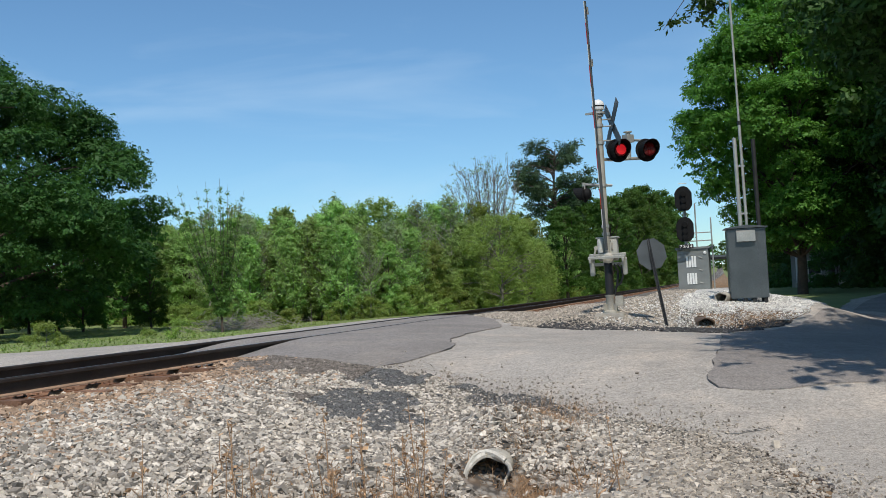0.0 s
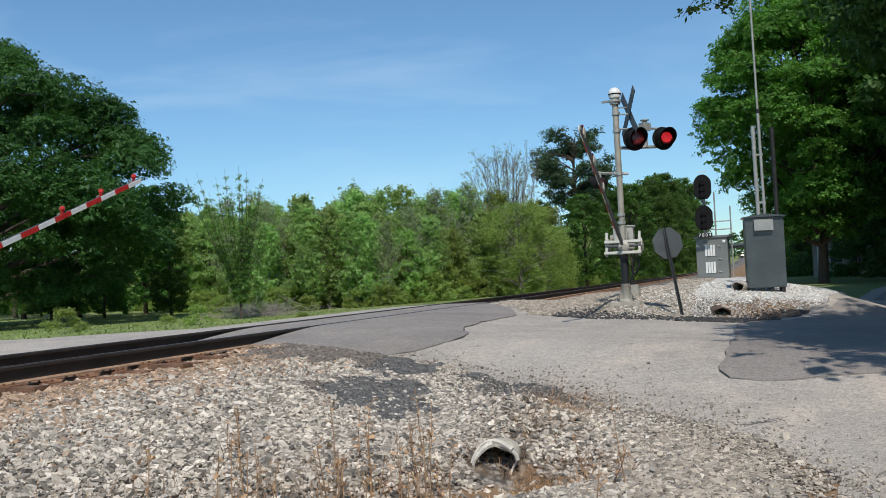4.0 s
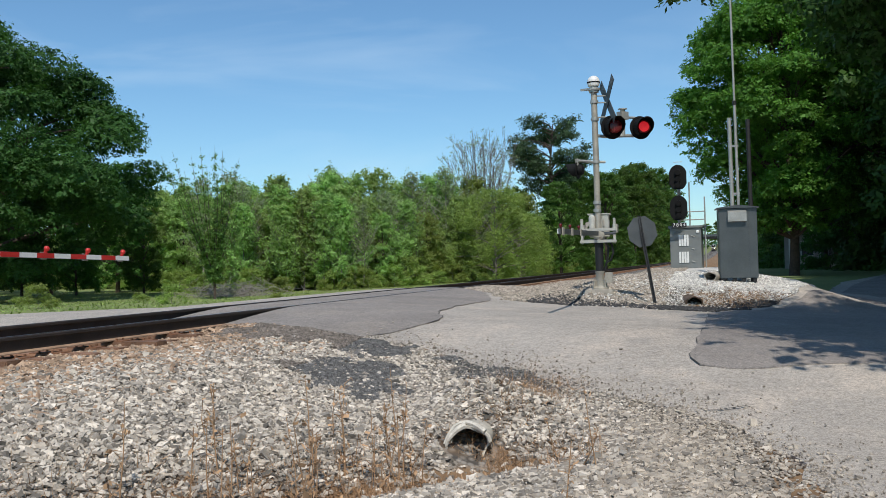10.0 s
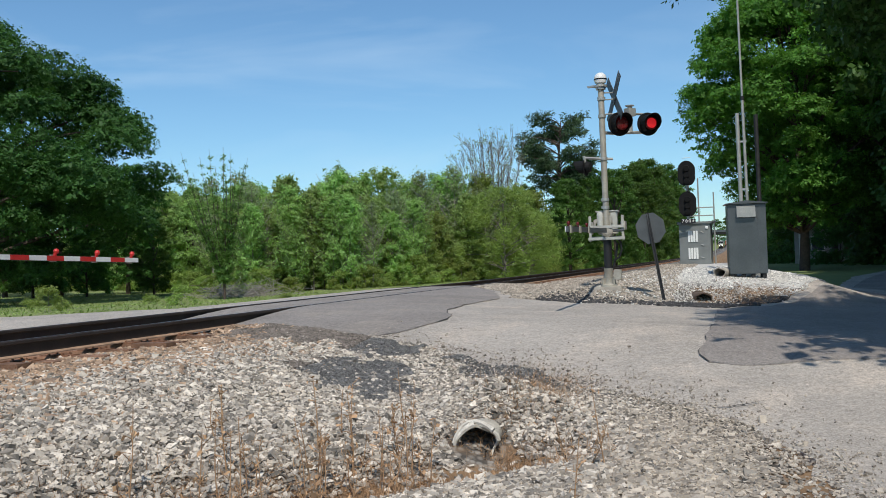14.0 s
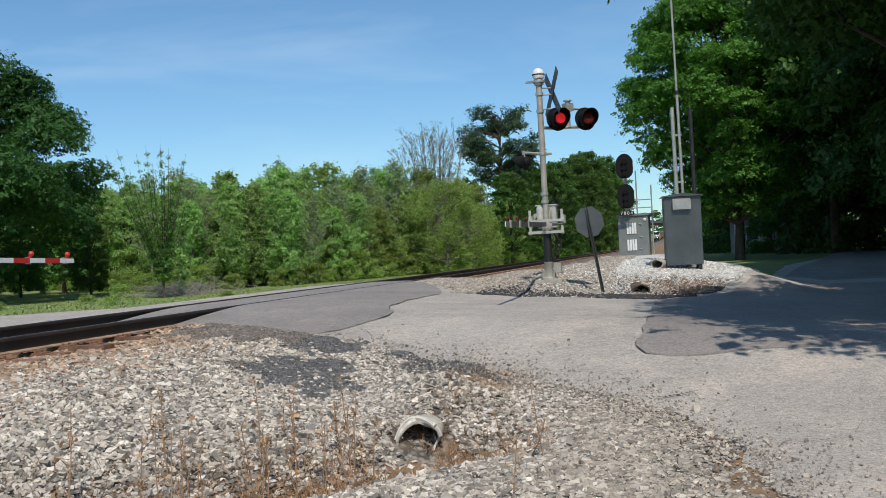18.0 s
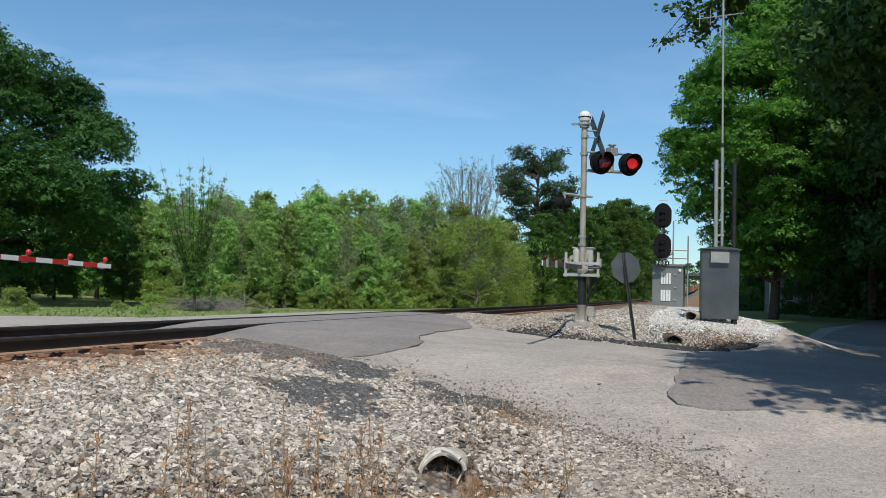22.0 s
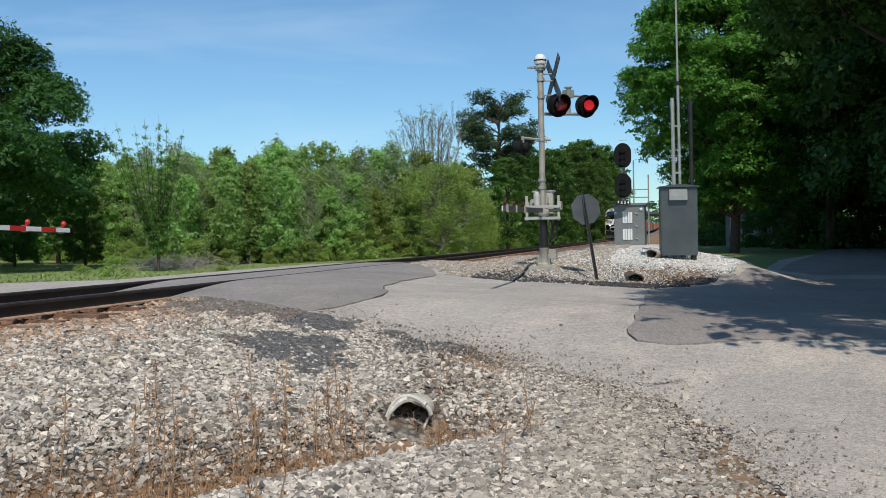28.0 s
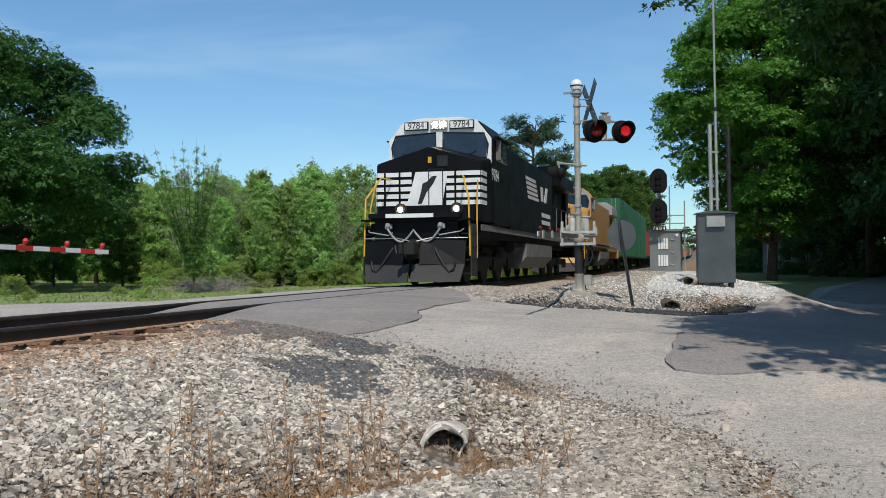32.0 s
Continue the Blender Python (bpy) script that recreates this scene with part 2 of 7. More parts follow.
BARK_PALE = material("bark_pale_grey", (0.34, 0.31, 0.27), rough=0.95, vary=0.25, scale=6, fine=30, bump=0.4, depth=0.01)
BRUSH = material("cut_branches_grey", (0.30, 0.27, 0.24), rough=0.95, vary=0.3, scale=6, fine=30, bump=0.4, depth=0.01)
LEAF = leaf_material("leaf_spring_green", (0.315, 0.44, 0.155), trans=0.5)
LEAF_BRIGHT = leaf_material("leaf_fresh_green", (0.29, 0.37, 0.11), trans=0.5)
LEAF_DARK = leaf_material("leaf_oak_dark", (0.056, 0.12, 0.028), trans=0.35)
LEAF_YOUNG = leaf_material("leaf_young_tree", (0.13, 0.23, 0.055), trans=0.4)
# street trees: sunlight and shade are put into these two leaf colours
LEAF_STREET = leaf_material("leaf_street_painted_sun", (0.13, 0.255, 0.045), trans=0.45)
LEAF_SHADE = leaf_material("leaf_painted_shade", (0.065, 0.135, 0.03), trans=0.3)
LEAF_MID = leaf_material("leaf_street_green", (0.085, 0.165, 0.032), trans=0.4)
LEAF_PINE = leaf_material("needles_pine", (0.055, 0.10, 0.042), trans=0.15)
LEAF_PALE = leaf_material("leaf_pale_buds", (0.27, 0.33, 0.17), trans=0.45)
GRASS = leaf_material("grass_blades", (0.27, 0.33, 0.11))
DRY = material("dry_stalks", (0.36, 0.22, 0.12), rough=0.9, vary=0.3, scale=12, fine=60, bump=0.1, island=0.45)
LIP = material("pipe_torn_lip", (0.58, 0.53, 0.45), rough=0.85, vary=0.25, scale=12, fine=80, bump=0.4, depth=0.004)
PIPE = material("weathered_pipe", (0.46, 0.42, 0.35), rough=0.8, vary=0.3, scale=7, fine=60, bump=0.4, depth=0.004)
CRACK = material("crack_tar", (0.035, 0.032, 0.03), rough=0.9, vary=0.3, scale=9, fine=60, bump=0.2)
DIRT = material("dark_soil", (0.11, 0.075, 0.05), rough=0.95, vary=0.35, scale=4, fine=60, bump=0.7, depth=0.01)
CONCRETE = material("concrete", (0.42, 0.38, 0.32), rough=0.9, vary=0.2, scale=5, fine=60, bump=0.3, depth=0.004)
PALE_GRAVEL = material("pale_gravel", (0.52, 0.50, 0.46), rough=0.9, vary=0.2, scale=2, fine=35, bump=0.8, depth=0.02)
HOUSE = material("house_pale_boards", (0.34, 0.325, 0.29), rough=0.8, vary=0.12, scale=2, fine=30, bump=0.15)
ROOFING = material("roof_shingle_grey", (0.16, 0.15, 0.145), rough=0.9, vary=0.25, scale=3, fine=30, bump=0.4)
HOOD = material("hood_black", (0.009, 0.009, 0.009), rough=0.7, vary=0.3, scale=8, fine=60, bump=0.05, spec=0.2)
GLOW_RED = material("lamp_red_lit", (0.3, 0.008, 0.01), rough=0.4, bump=0.0, emit=((1.0, 0.02, 0.03), 0.42))
LENS_RED = material("lens_red_unlit", (0.13, 0.008, 0.008), rough=0.25, vary=0.3, scale=20, fine=90, bump=0.2, depth=0.002)
GLOW_HEAD = material("headlight_lit", (0.9, 0.85, 0.7), rough=0.3, bump=0.0, emit=((1.0, 0.84, 0.58), 80.0))
GLASS_DARK = material("cab_window_glass", (0.02, 0.035, 0.06), rough=0.12, vary=0.2, scale=3, fine=10, bump=0.0, spec=0.35)
ENGINE_BLACK = material("engine_black_paint", (0.006, 0.006, 0.007), rough=0.5, vary=0.3, scale=1.5, fine=14, bump=0.04, depth=0.004, spec=0.12)
UNDER = material("running_gear_grime", (0.014, 0.013, 0.012), rough=0.8, vary=0.35, scale=3, fine=25, bump=0.3)
FUEL_GREY = material("fuel_tank_dusty_grey", (0.16, 0.155, 0.15), rough=0.7, vary=0.25, scale=2, fine=20, bump=0.1)
YELLOW = material("handrail_yellow", (0.62, 0.36, 0.03), rough=0.5, vary=0.1, bump=0.0)
PLOUGH = material("plough_grime", (0.032, 0.029, 0.027), rough=0.75, vary=0.3, scale=2, fine=20, bump=0.1)
ORANGE = material("engine_armour_yellow", (0.50, 0.27, 0.075), rough=0.5, vary=0.12, scale=1.5, fine=12, bump=0.04)
ROOF_GREY = material("engine_roof_grey", (0.33, 0.33, 0.33), rough=0.6, vary=0.15, bump=0.05)
GREEN_BOX = material("container_green", (0.018, 0.12, 0.055), rough=0.5, vary=0.2, scale=1.0, fine=12, bump=0.05)
RED_BOX = material("container_red", (0.28, 0.045, 0.03), rough=0.55, vary=0.2, scale=1.0, fine=12, bump=0.05)
BROWN_BOX = material("container_orange_brown", (0.36, 0.13, 0.05), rough=0.55, vary=0.2, scale=1.0, fine=12, bump=0.05)
GREY_BOX = material("container_grey", (0.32, 0.33, 0.34), rough=0.55, vary=0.2, scale=1.0, fine=12, bump=0.05)

# ---- building helpers ----
from mathutils.geometry import delaunay_2d_cdt


class Shape:
    """Collects rigid primitives into one mesh."""

    def __init__(self):
        self.v, self.f = [], []

    def add(self, verts, faces):
        k = len(self.v)
        self.v += [tuple(p) for p in verts]
        self.f += [tuple(i + k for i in q) for q in faces]
        return self

    def box(self, x, y, z, sx, sy, sz, m=None):
        """A box with its centre at x, y, z."""
        c = [Vector((x + i * sx / 2, y + j * sy / 2, z + k * sz / 2)) for i in (-1, 1) for j in (-1, 1) for k in (-1, 1)]
        if m is not None:
            c = [m @ p for p in c]
        return self.add(c, [(0, 1, 3, 2), (4, 6, 7, 5), (0, 4, 5, 1), (2, 3, 7, 6), (0, 2, 6, 4), (1, 5, 7, 3)])

    def tube(self, points, r, n=10, cap=True, r2=None):
        """A round bar through the points; r runs to r2."""
        pts = [Vector(p) for p in points]
        rings = []
        for i, p in enumerate(pts):
            d = (pts[min(i + 1, len(pts) - 1)] - pts[max(i - 1, 0)]).normalized()
            a = d.orthogonal().normalized() if i == 0 else (a - d * a.dot(d)).normalized()
            b = d.cross(a)
            rr = r if r2 is None else r + (r2 - r) * i / (len(pts) - 1)
            rings.append([p + (a * math.cos(2 * math.pi * k / n) + b * math.sin(2 * math.pi * k / n)) * rr for k in range(n)])
        faces = [(i * n + k, i * n + (k + 1) % n, (i + 1) * n + (k + 1) % n, (i + 1) * n + k) for i in range(len(pts) - 1) for k in range(n)]
        if cap:
            faces += [tuple(range(n))[::-1], tuple((len(pts) - 1) * n + k for k in range(n))]
        return self.add([p for ring in rings for p in ring], faces)

    def lathe(self, profile, m, n=20):
        """Turns (radius, height) pairs about the z axis of m."""
        vs = [m @ Vector((r * math.cos(2 * math.pi * k / n), r * math.sin(2 * math.pi * k / n), h)) for r, h in profile for k in range(n)]
        fs = [(i * n + k, i * n + (k + 1) % n, (i + 1) * n + (k + 1) % n, (i + 1) * n + k) for i in range(len(profile) - 1) for k in range(n)]
        fs += [tuple(range(n))[::-1], tuple((len(profile) - 1) * n + k for k in range(n))]
        return self.add(vs, fs)

    def prism(self, outline, a, b, m=None):
        """An outline in x, y pushed from z = a to z = b, then placed by m."""
        n = len(outline)
        vs = [Vector((x, y, a)) for x, y in outline] + [Vector((x, y, b)) for x, y in outline]
        if m is not None:
            vs = [m @ p for p in vs]
        return self.add(vs, [tuple(range(n))[::-1], tuple(range(n, 2 * n))] + [(k, (k + 1) % n, n + (k + 1) % n, n + k) for k in range(n)])


def link_mesh(name, me, mat, parent=None, label=""):
    me.materials.append(mat)
    ob = new(name, me)
    if parent is not None:
        ob.parent = parent
    return tagged(ob, label)


def part(name, shape, mat, parent=None, label="", bevel=0.0, smooth=False):
    """One mesh object, under its thing or on its own."""
    bm = bmesh.new()
    vs = [bm.verts.new(p) for p in shape.v]
    for q in shape.f:
        try:
            bm.faces.new([vs[i] for i in q])
        except ValueError:
            pass
    bmesh.ops.recalc_face_normals(bm, faces=bm.faces)
    if bevel:
        edges = [e for e in bm.edges if len(e.link_faces) == 2 and e.calc_face_angle() > 0.6]
        bmesh.ops.bevel(bm, geom=edges, offset=bevel, segments=2, affect="EDGES", clamp_overlap=True)
    me = bpy.data.meshes.new(name)
    bm.to_mesh(me)
    bm.free()
    if smooth:
        me.shade_smooth()
        me.set_sharp_from_angle(angle=radians(38))
    return link_mesh(name, me, mat, parent, label)


def raw_mesh(name, verts, faces_n):
    """A mesh from numpy arrays: verts (n, 3), faces (m, 3 or 4)."""
    me = bpy.data.meshes.new(name)
    m, k = faces_n.shape
    me.vertices.add(len(verts))
    me.vertices.foreach_set("co", np.ascontiguousarray(verts, dtype=np.float32).ravel())
    me.loops.add(m * k)
    me.loops.foreach_set("vertex_index", np.ascontiguousarray(faces_n, dtype=np.int32).ravel())
    me.polygons.add(m)
    me.polygons.foreach_set("loop_start", np.arange(0, m * k, k, dtype=np.int32))
    me.update(calc_edges=True)
    me.shade_flat()
    return me


def thing(name, label, category, m=None, group="", kind=""):
    ob = new(name)
    if m is not None:
        ob.matrix_world = m
    return tagged(ob, label, category, group, kind)


def ss(a, b, x):
    q = np.clip((x - a) / (b - a), 0, 1)
    return q * q * (3 - 2 * q)

# ---- ground: z = 0 is the top of the rails, the track runs along y at x = TRACK ----
TRACK = -7.5
GAUGE = 0.755


def grade(y):
    """The line climbs gently into the distance."""
    return 1.2e-5 * np.clip(y, 0, 1300) ** 2


def bend(y):
    """The line swings slowly aside in the distance."""
    return 2.0e-5 * np.clip(y, 0, 330) ** 2 + 0.0115 * np.clip(y - 330, 0, 570)


def near_line(x, y, pts):
    """Distance to a line through pts."""
    best = np.full(np.broadcast(x, y).shape, 1e9)
    for (ax, ay), (bx, by) in zip(pts[:-1], pts[1:]):
        dx, dy = bx - ax, by - ay
        s = np.clip(((x - ax) * dx + (y - ay) * dy) / (dx * dx + dy * dy), 0, 1)
        best = np.minimum(best, np.hypot(x - ax - s * dx, y - ay - s * dy))
    return best


DITCH = [(-1.55, 7.3), (-2.15, 6.5), (-2.75, 5.7), (-3.3, 4.6), (-3.9, 2.5), (-4.2, 0.0)]


def height(x, y):
    x, y = np.asarray(x, dtype=float), np.asarray(y, dtype=float)
    x = x - bend(y)
    bank = -0.25 - 0.03 * ss(-6.2, -5.5, x) - 0.49 * ss(-5.7, -2.3, x) - 0.10 * ss(-2, 1, x)
    bank = np.where(x < -9.1, -0.28 - 0.31 * ss(-9.1, -12.0, x), bank)
    fan = -0.02 - 0.20 * ss(-6.5, -2.4, x) - 0.34 * ss(-2.4, 4, x)
    fan = np.where(x < -8.7, -0.02 - 0.30 * ss(-8.7, -14, x), fan)
    k = ss(8.5, 13.0, y + 0.35 * (x + 2))
    z = bank * (1 - k) + fan * k
    # beyond the crossing the line lies on its own ballast again
    far = ss(26.5, 29, y)
    rail_bed = np.where(x > TRACK, -0.22 - 0.25 * ss(-5.6, -3.6, x), -0.22 - 0.55 * ss(-9.2, -11.5, x))
    z = z * (1 - far) + rail_bed * far
    # raised gravel pads of the mast and of the signal cabinets, and the hollow before them
    side = 1.7 - 1.3 * ss(25, 33, y)
    z = z + (0.42 + 0.30 * ss(26, 38, y)) * ss(-4.2, -2.2, x) * (1 - ss(0.0, 1.9, x - side)) * ss(19.8, 22.2, y) * (1 - ss(42, 52, y))
    z = z + 0.25 * np.exp(-((x + 2.5) / 1.3) ** 2 - ((y - 19.9) / 0.95) ** 2)
    z = z + 0.20 * np.exp(-((x - 0.2) / 1.7) ** 2 - ((y - 25.2) / 1.5) ** 2)
    z = z - 0.16 * np.exp(-((x + 0.3) / 0.8) ** 2 - ((y - 19.2) / 0.55) ** 2)
    d = near_line(x, y, DITCH)
    z = z - 0.30 * np.exp(-(d / 0.55) ** 2) * (1 - k)
    # the bank that the drain pipe comes out of
    z = z + 0.30 * np.exp(-((x + 2.05) / 0.55) ** 2 - ((y - 8.55) / 0.42) ** 2)
    # the wooded side lies a little lower, and the whole land follows the grade
    z = z - 0.12 * ss(-15, -30, x)
    return z + grade(y)


def hz(x, y):
    return float(height(x, y))


def rough_noise(x, y, s, seed=0.0):
    return np.array([noise.noise((float(a) * s, float(b) * s, seed)) for a, b in zip(np.ravel(x), np.ravel(y))]).reshape(np.shape(x))


def spaced(a, b, near, lo, hi, grow=1.16):
    """Coordinates from a to b, near apart between lo and hi and growing outwards."""
    out = list(np.arange(lo, hi + near / 2, near))
    for end, sign in ((b, 1), (a, -1)):
        p, s = (hi, near) if sign > 0 else (lo, near)
        while sign * (end - p) > 0:
            s *= grow
            p += sign * s
            out.append(p)
    return np.array(sorted(out))


def ground_material():
    """Ballast, grass, pale gravel or soil, by what covers the ground there."""
    m = bpy.data.materials.new("ground_cover")
    m.use_nodes = True
    nt = m.node_tree
    nd, ln = nt.nodes, nt.links
    p = nd["Principled BSDF"]
    p.inputs["Roughness"].default_value = 0.95
    p.inputs["Specular IOR Level"].default_value = 0.2
    at = nd.new("ShaderNodeAttribute")
    at.attribute_name = "cover"
    sep = nd.new("ShaderNodeSeparateColor")
    ln.new(at.outputs["Color"], sep.inputs[0])
    co = nd.new("ShaderNodeTexCoord")

    def nz(kind, scale, detail=4.0):
        n = nd.new(kind)
        n.inputs["Scale"].default_value = scale
        if "Noise" in kind:
            n.inputs["Detail"].default_value = detail
        ln.new(co.outputs["Object"], n.inputs["Vector"])
        return n

    big, mid, fine, cell = nz("ShaderNodeTexNoise", 0.25), nz("ShaderNodeTexNoise", 2.2, 6), nz("ShaderNodeTexNoise", 38), nz("ShaderNodeTexVoronoi", 17)

    def mix(fac, a, b):
        x = nd.new("ShaderNodeMix")
        x.data_type = "RGBA"
        for s, v in (("Factor", fac), ("A", a), ("B", b)):
            if hasattr(v, "is_output"):
                ln.new(v, x.inputs[s])
            else:
                x.inputs[s].default_value = v
        return x.outputs["Result"]

    def ramp(v, lo, hi):
        r = nd.new("ShaderNodeMapRange")
        r.inputs[1].default_value, r.inputs[2].default_value = lo, hi
        ln.new(v, r.inputs[0])
        return r.outputs[0]

    def broken(channel):
        """The cover's edge, frayed by noise."""
        a = nd.new("ShaderNodeMath")
        a.operation = "ADD"
        ln.new(channel, a.inputs[0])
        ln.new(ramp(mid.outputs[0], 0.2, 0.8), a.inputs[1])
        return ramp(a.outputs[0], 0.85, 1.15)

    soil = mix(ramp(mid.outputs[0], 0.3, 0.7), (0.17, 0.105, 0.06, 1), (0.36, 0.235, 0.135, 1))
    sepc = nd.new("ShaderNodeSeparateColor")
    ln.new(cell.outputs["Color"], sepc.inputs[0])
    stone = mix(sepc.outputs[0], (0.20, 0.18, 0.155, 1), (0.40, 0.365, 0.32, 1))
    # gaps between stones darkened: crevice shade put into the colour
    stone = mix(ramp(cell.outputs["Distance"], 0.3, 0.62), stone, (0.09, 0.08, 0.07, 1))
    grass = mix(ramp(big.outputs[0], 0.3, 0.7), (0.17, 0.23, 0.07, 1), (0.27, 0.32, 0.115, 1))
    grass = mix(ramp(fine.outputs[0], 0.35, 0.75), grass, (0.20, 0.21, 0.09, 1))
    pale = mix(ramp(fine.outputs[0], 0.3, 0.7), (0.48, 0.455, 0.415, 1), (0.70, 0.675, 0.63, 1))
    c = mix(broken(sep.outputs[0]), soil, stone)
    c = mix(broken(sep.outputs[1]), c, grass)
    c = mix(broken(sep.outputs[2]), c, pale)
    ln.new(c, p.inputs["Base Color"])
    b = nd.new("ShaderNodeBump")
    b.inputs["Strength"].default_value, b.inputs["Distance"].default_value = 0.7, 0.025
    ln.new(fine.outputs[0], b.inputs["Height"])
    ln.new(b.outputs[0], p.inputs["Normal"])
    return m


def inside(px, py, poly):
    hit = np.zeros(np.shape(px), dtype=bool)
    n = len(poly)
    for a in range(n):
        (x1, y1), (x2, y2) = poly[a], poly[(a + 1) % n]
        if y1 == y2:
            continue
        hit ^= ((y1 > py) != (y2 > py)) & (px < (x2 - x1) * (py - y1) / (y2 - y1) + x1)
    return hit


# the street that meets the crossing
ROAD = [(-6.69, 12.0), (-6.69, 24.7), (-5.1, 21.8), (-4.2, 18.9), (-2.9, 18.1), (-1.9, 17.4), (-0.9, 16.9), (-0.1, 16.9), (0.7, 19.6), (1.6, 21.2), (2.5, 26.0), (4.9, 41.0), (8.2, 53.0),
        (16.0, 90.0), (30.0, 140.0), (60.0, 140.0), (30.0, 60.0), (20.0, 20.0), (16.0, 0.0), (14.0, -12.0), (2.5, -12.0), (1.1, 3.0), (0.62, 6.2), (0.57, 7.0), (0.42, 7.8), (0.15, 8.35),
        (-0.3, 8.8), (-0.95, 9.3), (-1.6, 9.75), (-2.3, 10.4), (-3.1, 10.95), (-3.7, 11.35), (-4.4, 11.45), (-5.3, 11.65), (-6.0, 11.9)]


def build_ground():
    xs = spaced(-1500, 1500, 0.16, -10.0, 3.0)
    ys = spaced(-600, 3000, 0.16, 2.0, 22.0, 1.07)
    X, Y = np.meshgrid(xs, ys)
    Z = height(X, Y)
    near = (np.abs(X + 3) < 9) & (Y > 0) & (Y < 45)
    Z[near] += 0.010 * rough_noise(X[near], Y[near], 0.9) * (1 - np.exp(-((X[near] - TRACK) / 1.6) ** 2)) + 0.005 * rough_noise(X[near], Y[near], 3.7, 4)
    Z[inside(X, Y, ROAD)] -= 0.05
    Z[(np.abs(X + 9.5) < 2.6) & (Y > 13.2) & (Y < 25.2)] -= 0.04
    n, k = len(ys), len(xs)
    i = (np.arange(n - 1)[:, None] * k + np.arange(k - 1)[None, :]).ravel()
    me = raw_mesh("ground", np.stack([X.ravel(), Y.ravel(), Z.ravel()], 1), np.stack([i, i + 1, i + k + 1, i + k], 1))
    ballast = np.maximum((1 - ss(1.6, 3.2, np.abs(X - TRACK - bend(Y)) - 1.2)), ss(13, 9, Y) * ss(-14, -9, X) * ss(4, 1.5, X))
    ballast = np.maximum(ballast, ss(16, 18, Y) * (1 - ss(44, 56, Y)) * (1 - ss(3, 5, X)) * ss(-12, -10, X) * (1 - 0.45 * ss(-1.6, -0.8, X) * ss(22.0, 21.0, Y)))
    grass = np.maximum(ss(-10.5, -12.0, X - bend(Y)), np.maximum(ss(6, 9, X) * ss(38, 44, Y), 0.85 * ss(2.2, 3.4, X) * ss(26, 29, Y)))
    pale = ss(-3.2, -1.6, X) * (1 - ss(0.6, 2.0, X - 1.7 + 1.3 * ss(25, 33, Y))) * ss(20.9, 21.8, Y) * (1 - ss(40, 47, Y))
    d = near_line(X, Y, DITCH)
    ballast *= 1 - 0.9 * np.exp(-(d / 0.45) ** 2)
    ballast *= 1 - 0.75 * ss(-0.5, 0.6, X) * ss(9.0, 7.6, Y) * (X < 3.5)
    col = me.color_attributes.new("cover", "FLOAT_COLOR", "POINT")
    col.data.foreach_set("color", np.stack([ballast, grass * (1 - pale), pale, np.ones_like(X)], -1).astype(np.float32).ravel())
    me.shade_smooth()
    ob = link_mesh("ground", me, ground_material())
    return tagged(ob, "ballast, gravel, grass and bare soil beside the railway", "ground", kind="structure")


ground = build_ground()


def wander(poly, step, amount, seed):
    """The outline in small steps, with a worn edge."""
    out = []
    for (ax, ay), (bx, by) in zip(poly, poly[1:] + poly[:1]):
        L = math.hypot(bx - ax, by - ay)
        m = max(1, min(60, int(L / step)))
        for k in range(m):
            s = k / m
            x, y = ax + (bx - ax) * s, ay + (by - ay) * s
            wear = amount if abs(x - TRACK) > 1.2 else 0.0
            out.append((x + wear * noise.noise((x * 1.7, y * 1.7, seed)) + 0.3 * wear * noise.noise((x * 8, y * 8, seed + 3)),
                        y + wear * noise.noise((x * 1.7, y * 1.7, seed + 9)) + 0.3 * wear * noise.noise((x * 8, y * 8, seed + 5))))
    return out


def sheet(name, poly, lift, mat, label, category, step=0.3, edge=0.15, worn=0.12, seed=1.0, limit=None, thick=0.06):
    """A thin slab that follows the ground inside an outline."""
    rim = wander(poly, edge, worn, seed)
    xs, ys = [p[0] for p in rim], [p[1] for p in rim]
    x0, x1, y0, y1 = min(xs), max(xs), min(ys), max(ys)
    gx, gy = (np.arange(x0, x1, step), np.arange(y0, y1, step)) if limit is None else limit
    GX, GY = np.meshgrid(gx, gy)
    GX = GX + 0.07 * step * np.sin(GY * 37)
    ok = inside(GX, GY, rim)
    pts = [Vector(p) for p in rim] + [Vector(p) for p in zip(GX[ok], GY[ok])]
    n = len(rim)
    vs, _, fs, *_ = delaunay_2d_cdt(pts, [(k, (k + 1) % n) for k in range(n)], [], 1, 1e-5)
    V = np.array([(p.x, p.y) for p in vs])
    Z = height(V[:, 0], V[:, 1]) + lift
    verts = [(x, y, z) for (x, y), z in zip(V, Z)]
    bm = bmesh.new()
    bv = [bm.verts.new(p) for p in verts]
    for q in fs:
        try:
            f = bm.faces.new([bv[i] for i in q])
            if f.normal.z < 0:
                f.normal_flip()
        except ValueError:
            pass
    bm.normal_update()
    for f in bm.faces:
        if f.normal.z < 0:
            f.normal_flip()
    rimedges = [e for e in bm.edges if e.is_boundary]
    ext = bmesh.ops.extrude_edge_only(bm, edges=rimedges)
    for v in ext["geom"]:
        if isinstance(v, bmesh.types.BMVert):
            v.co.z -= thick
    me = bpy.data.meshes.new(name)
    bm.to_mesh(me)
    bm.free()
    me.shade_smooth()
    me.set_sharp_from_angle(angle=radians(35))
    ob = link_mesh(name, me, mat)
    return tagged(ob, label, category, kind="structure")


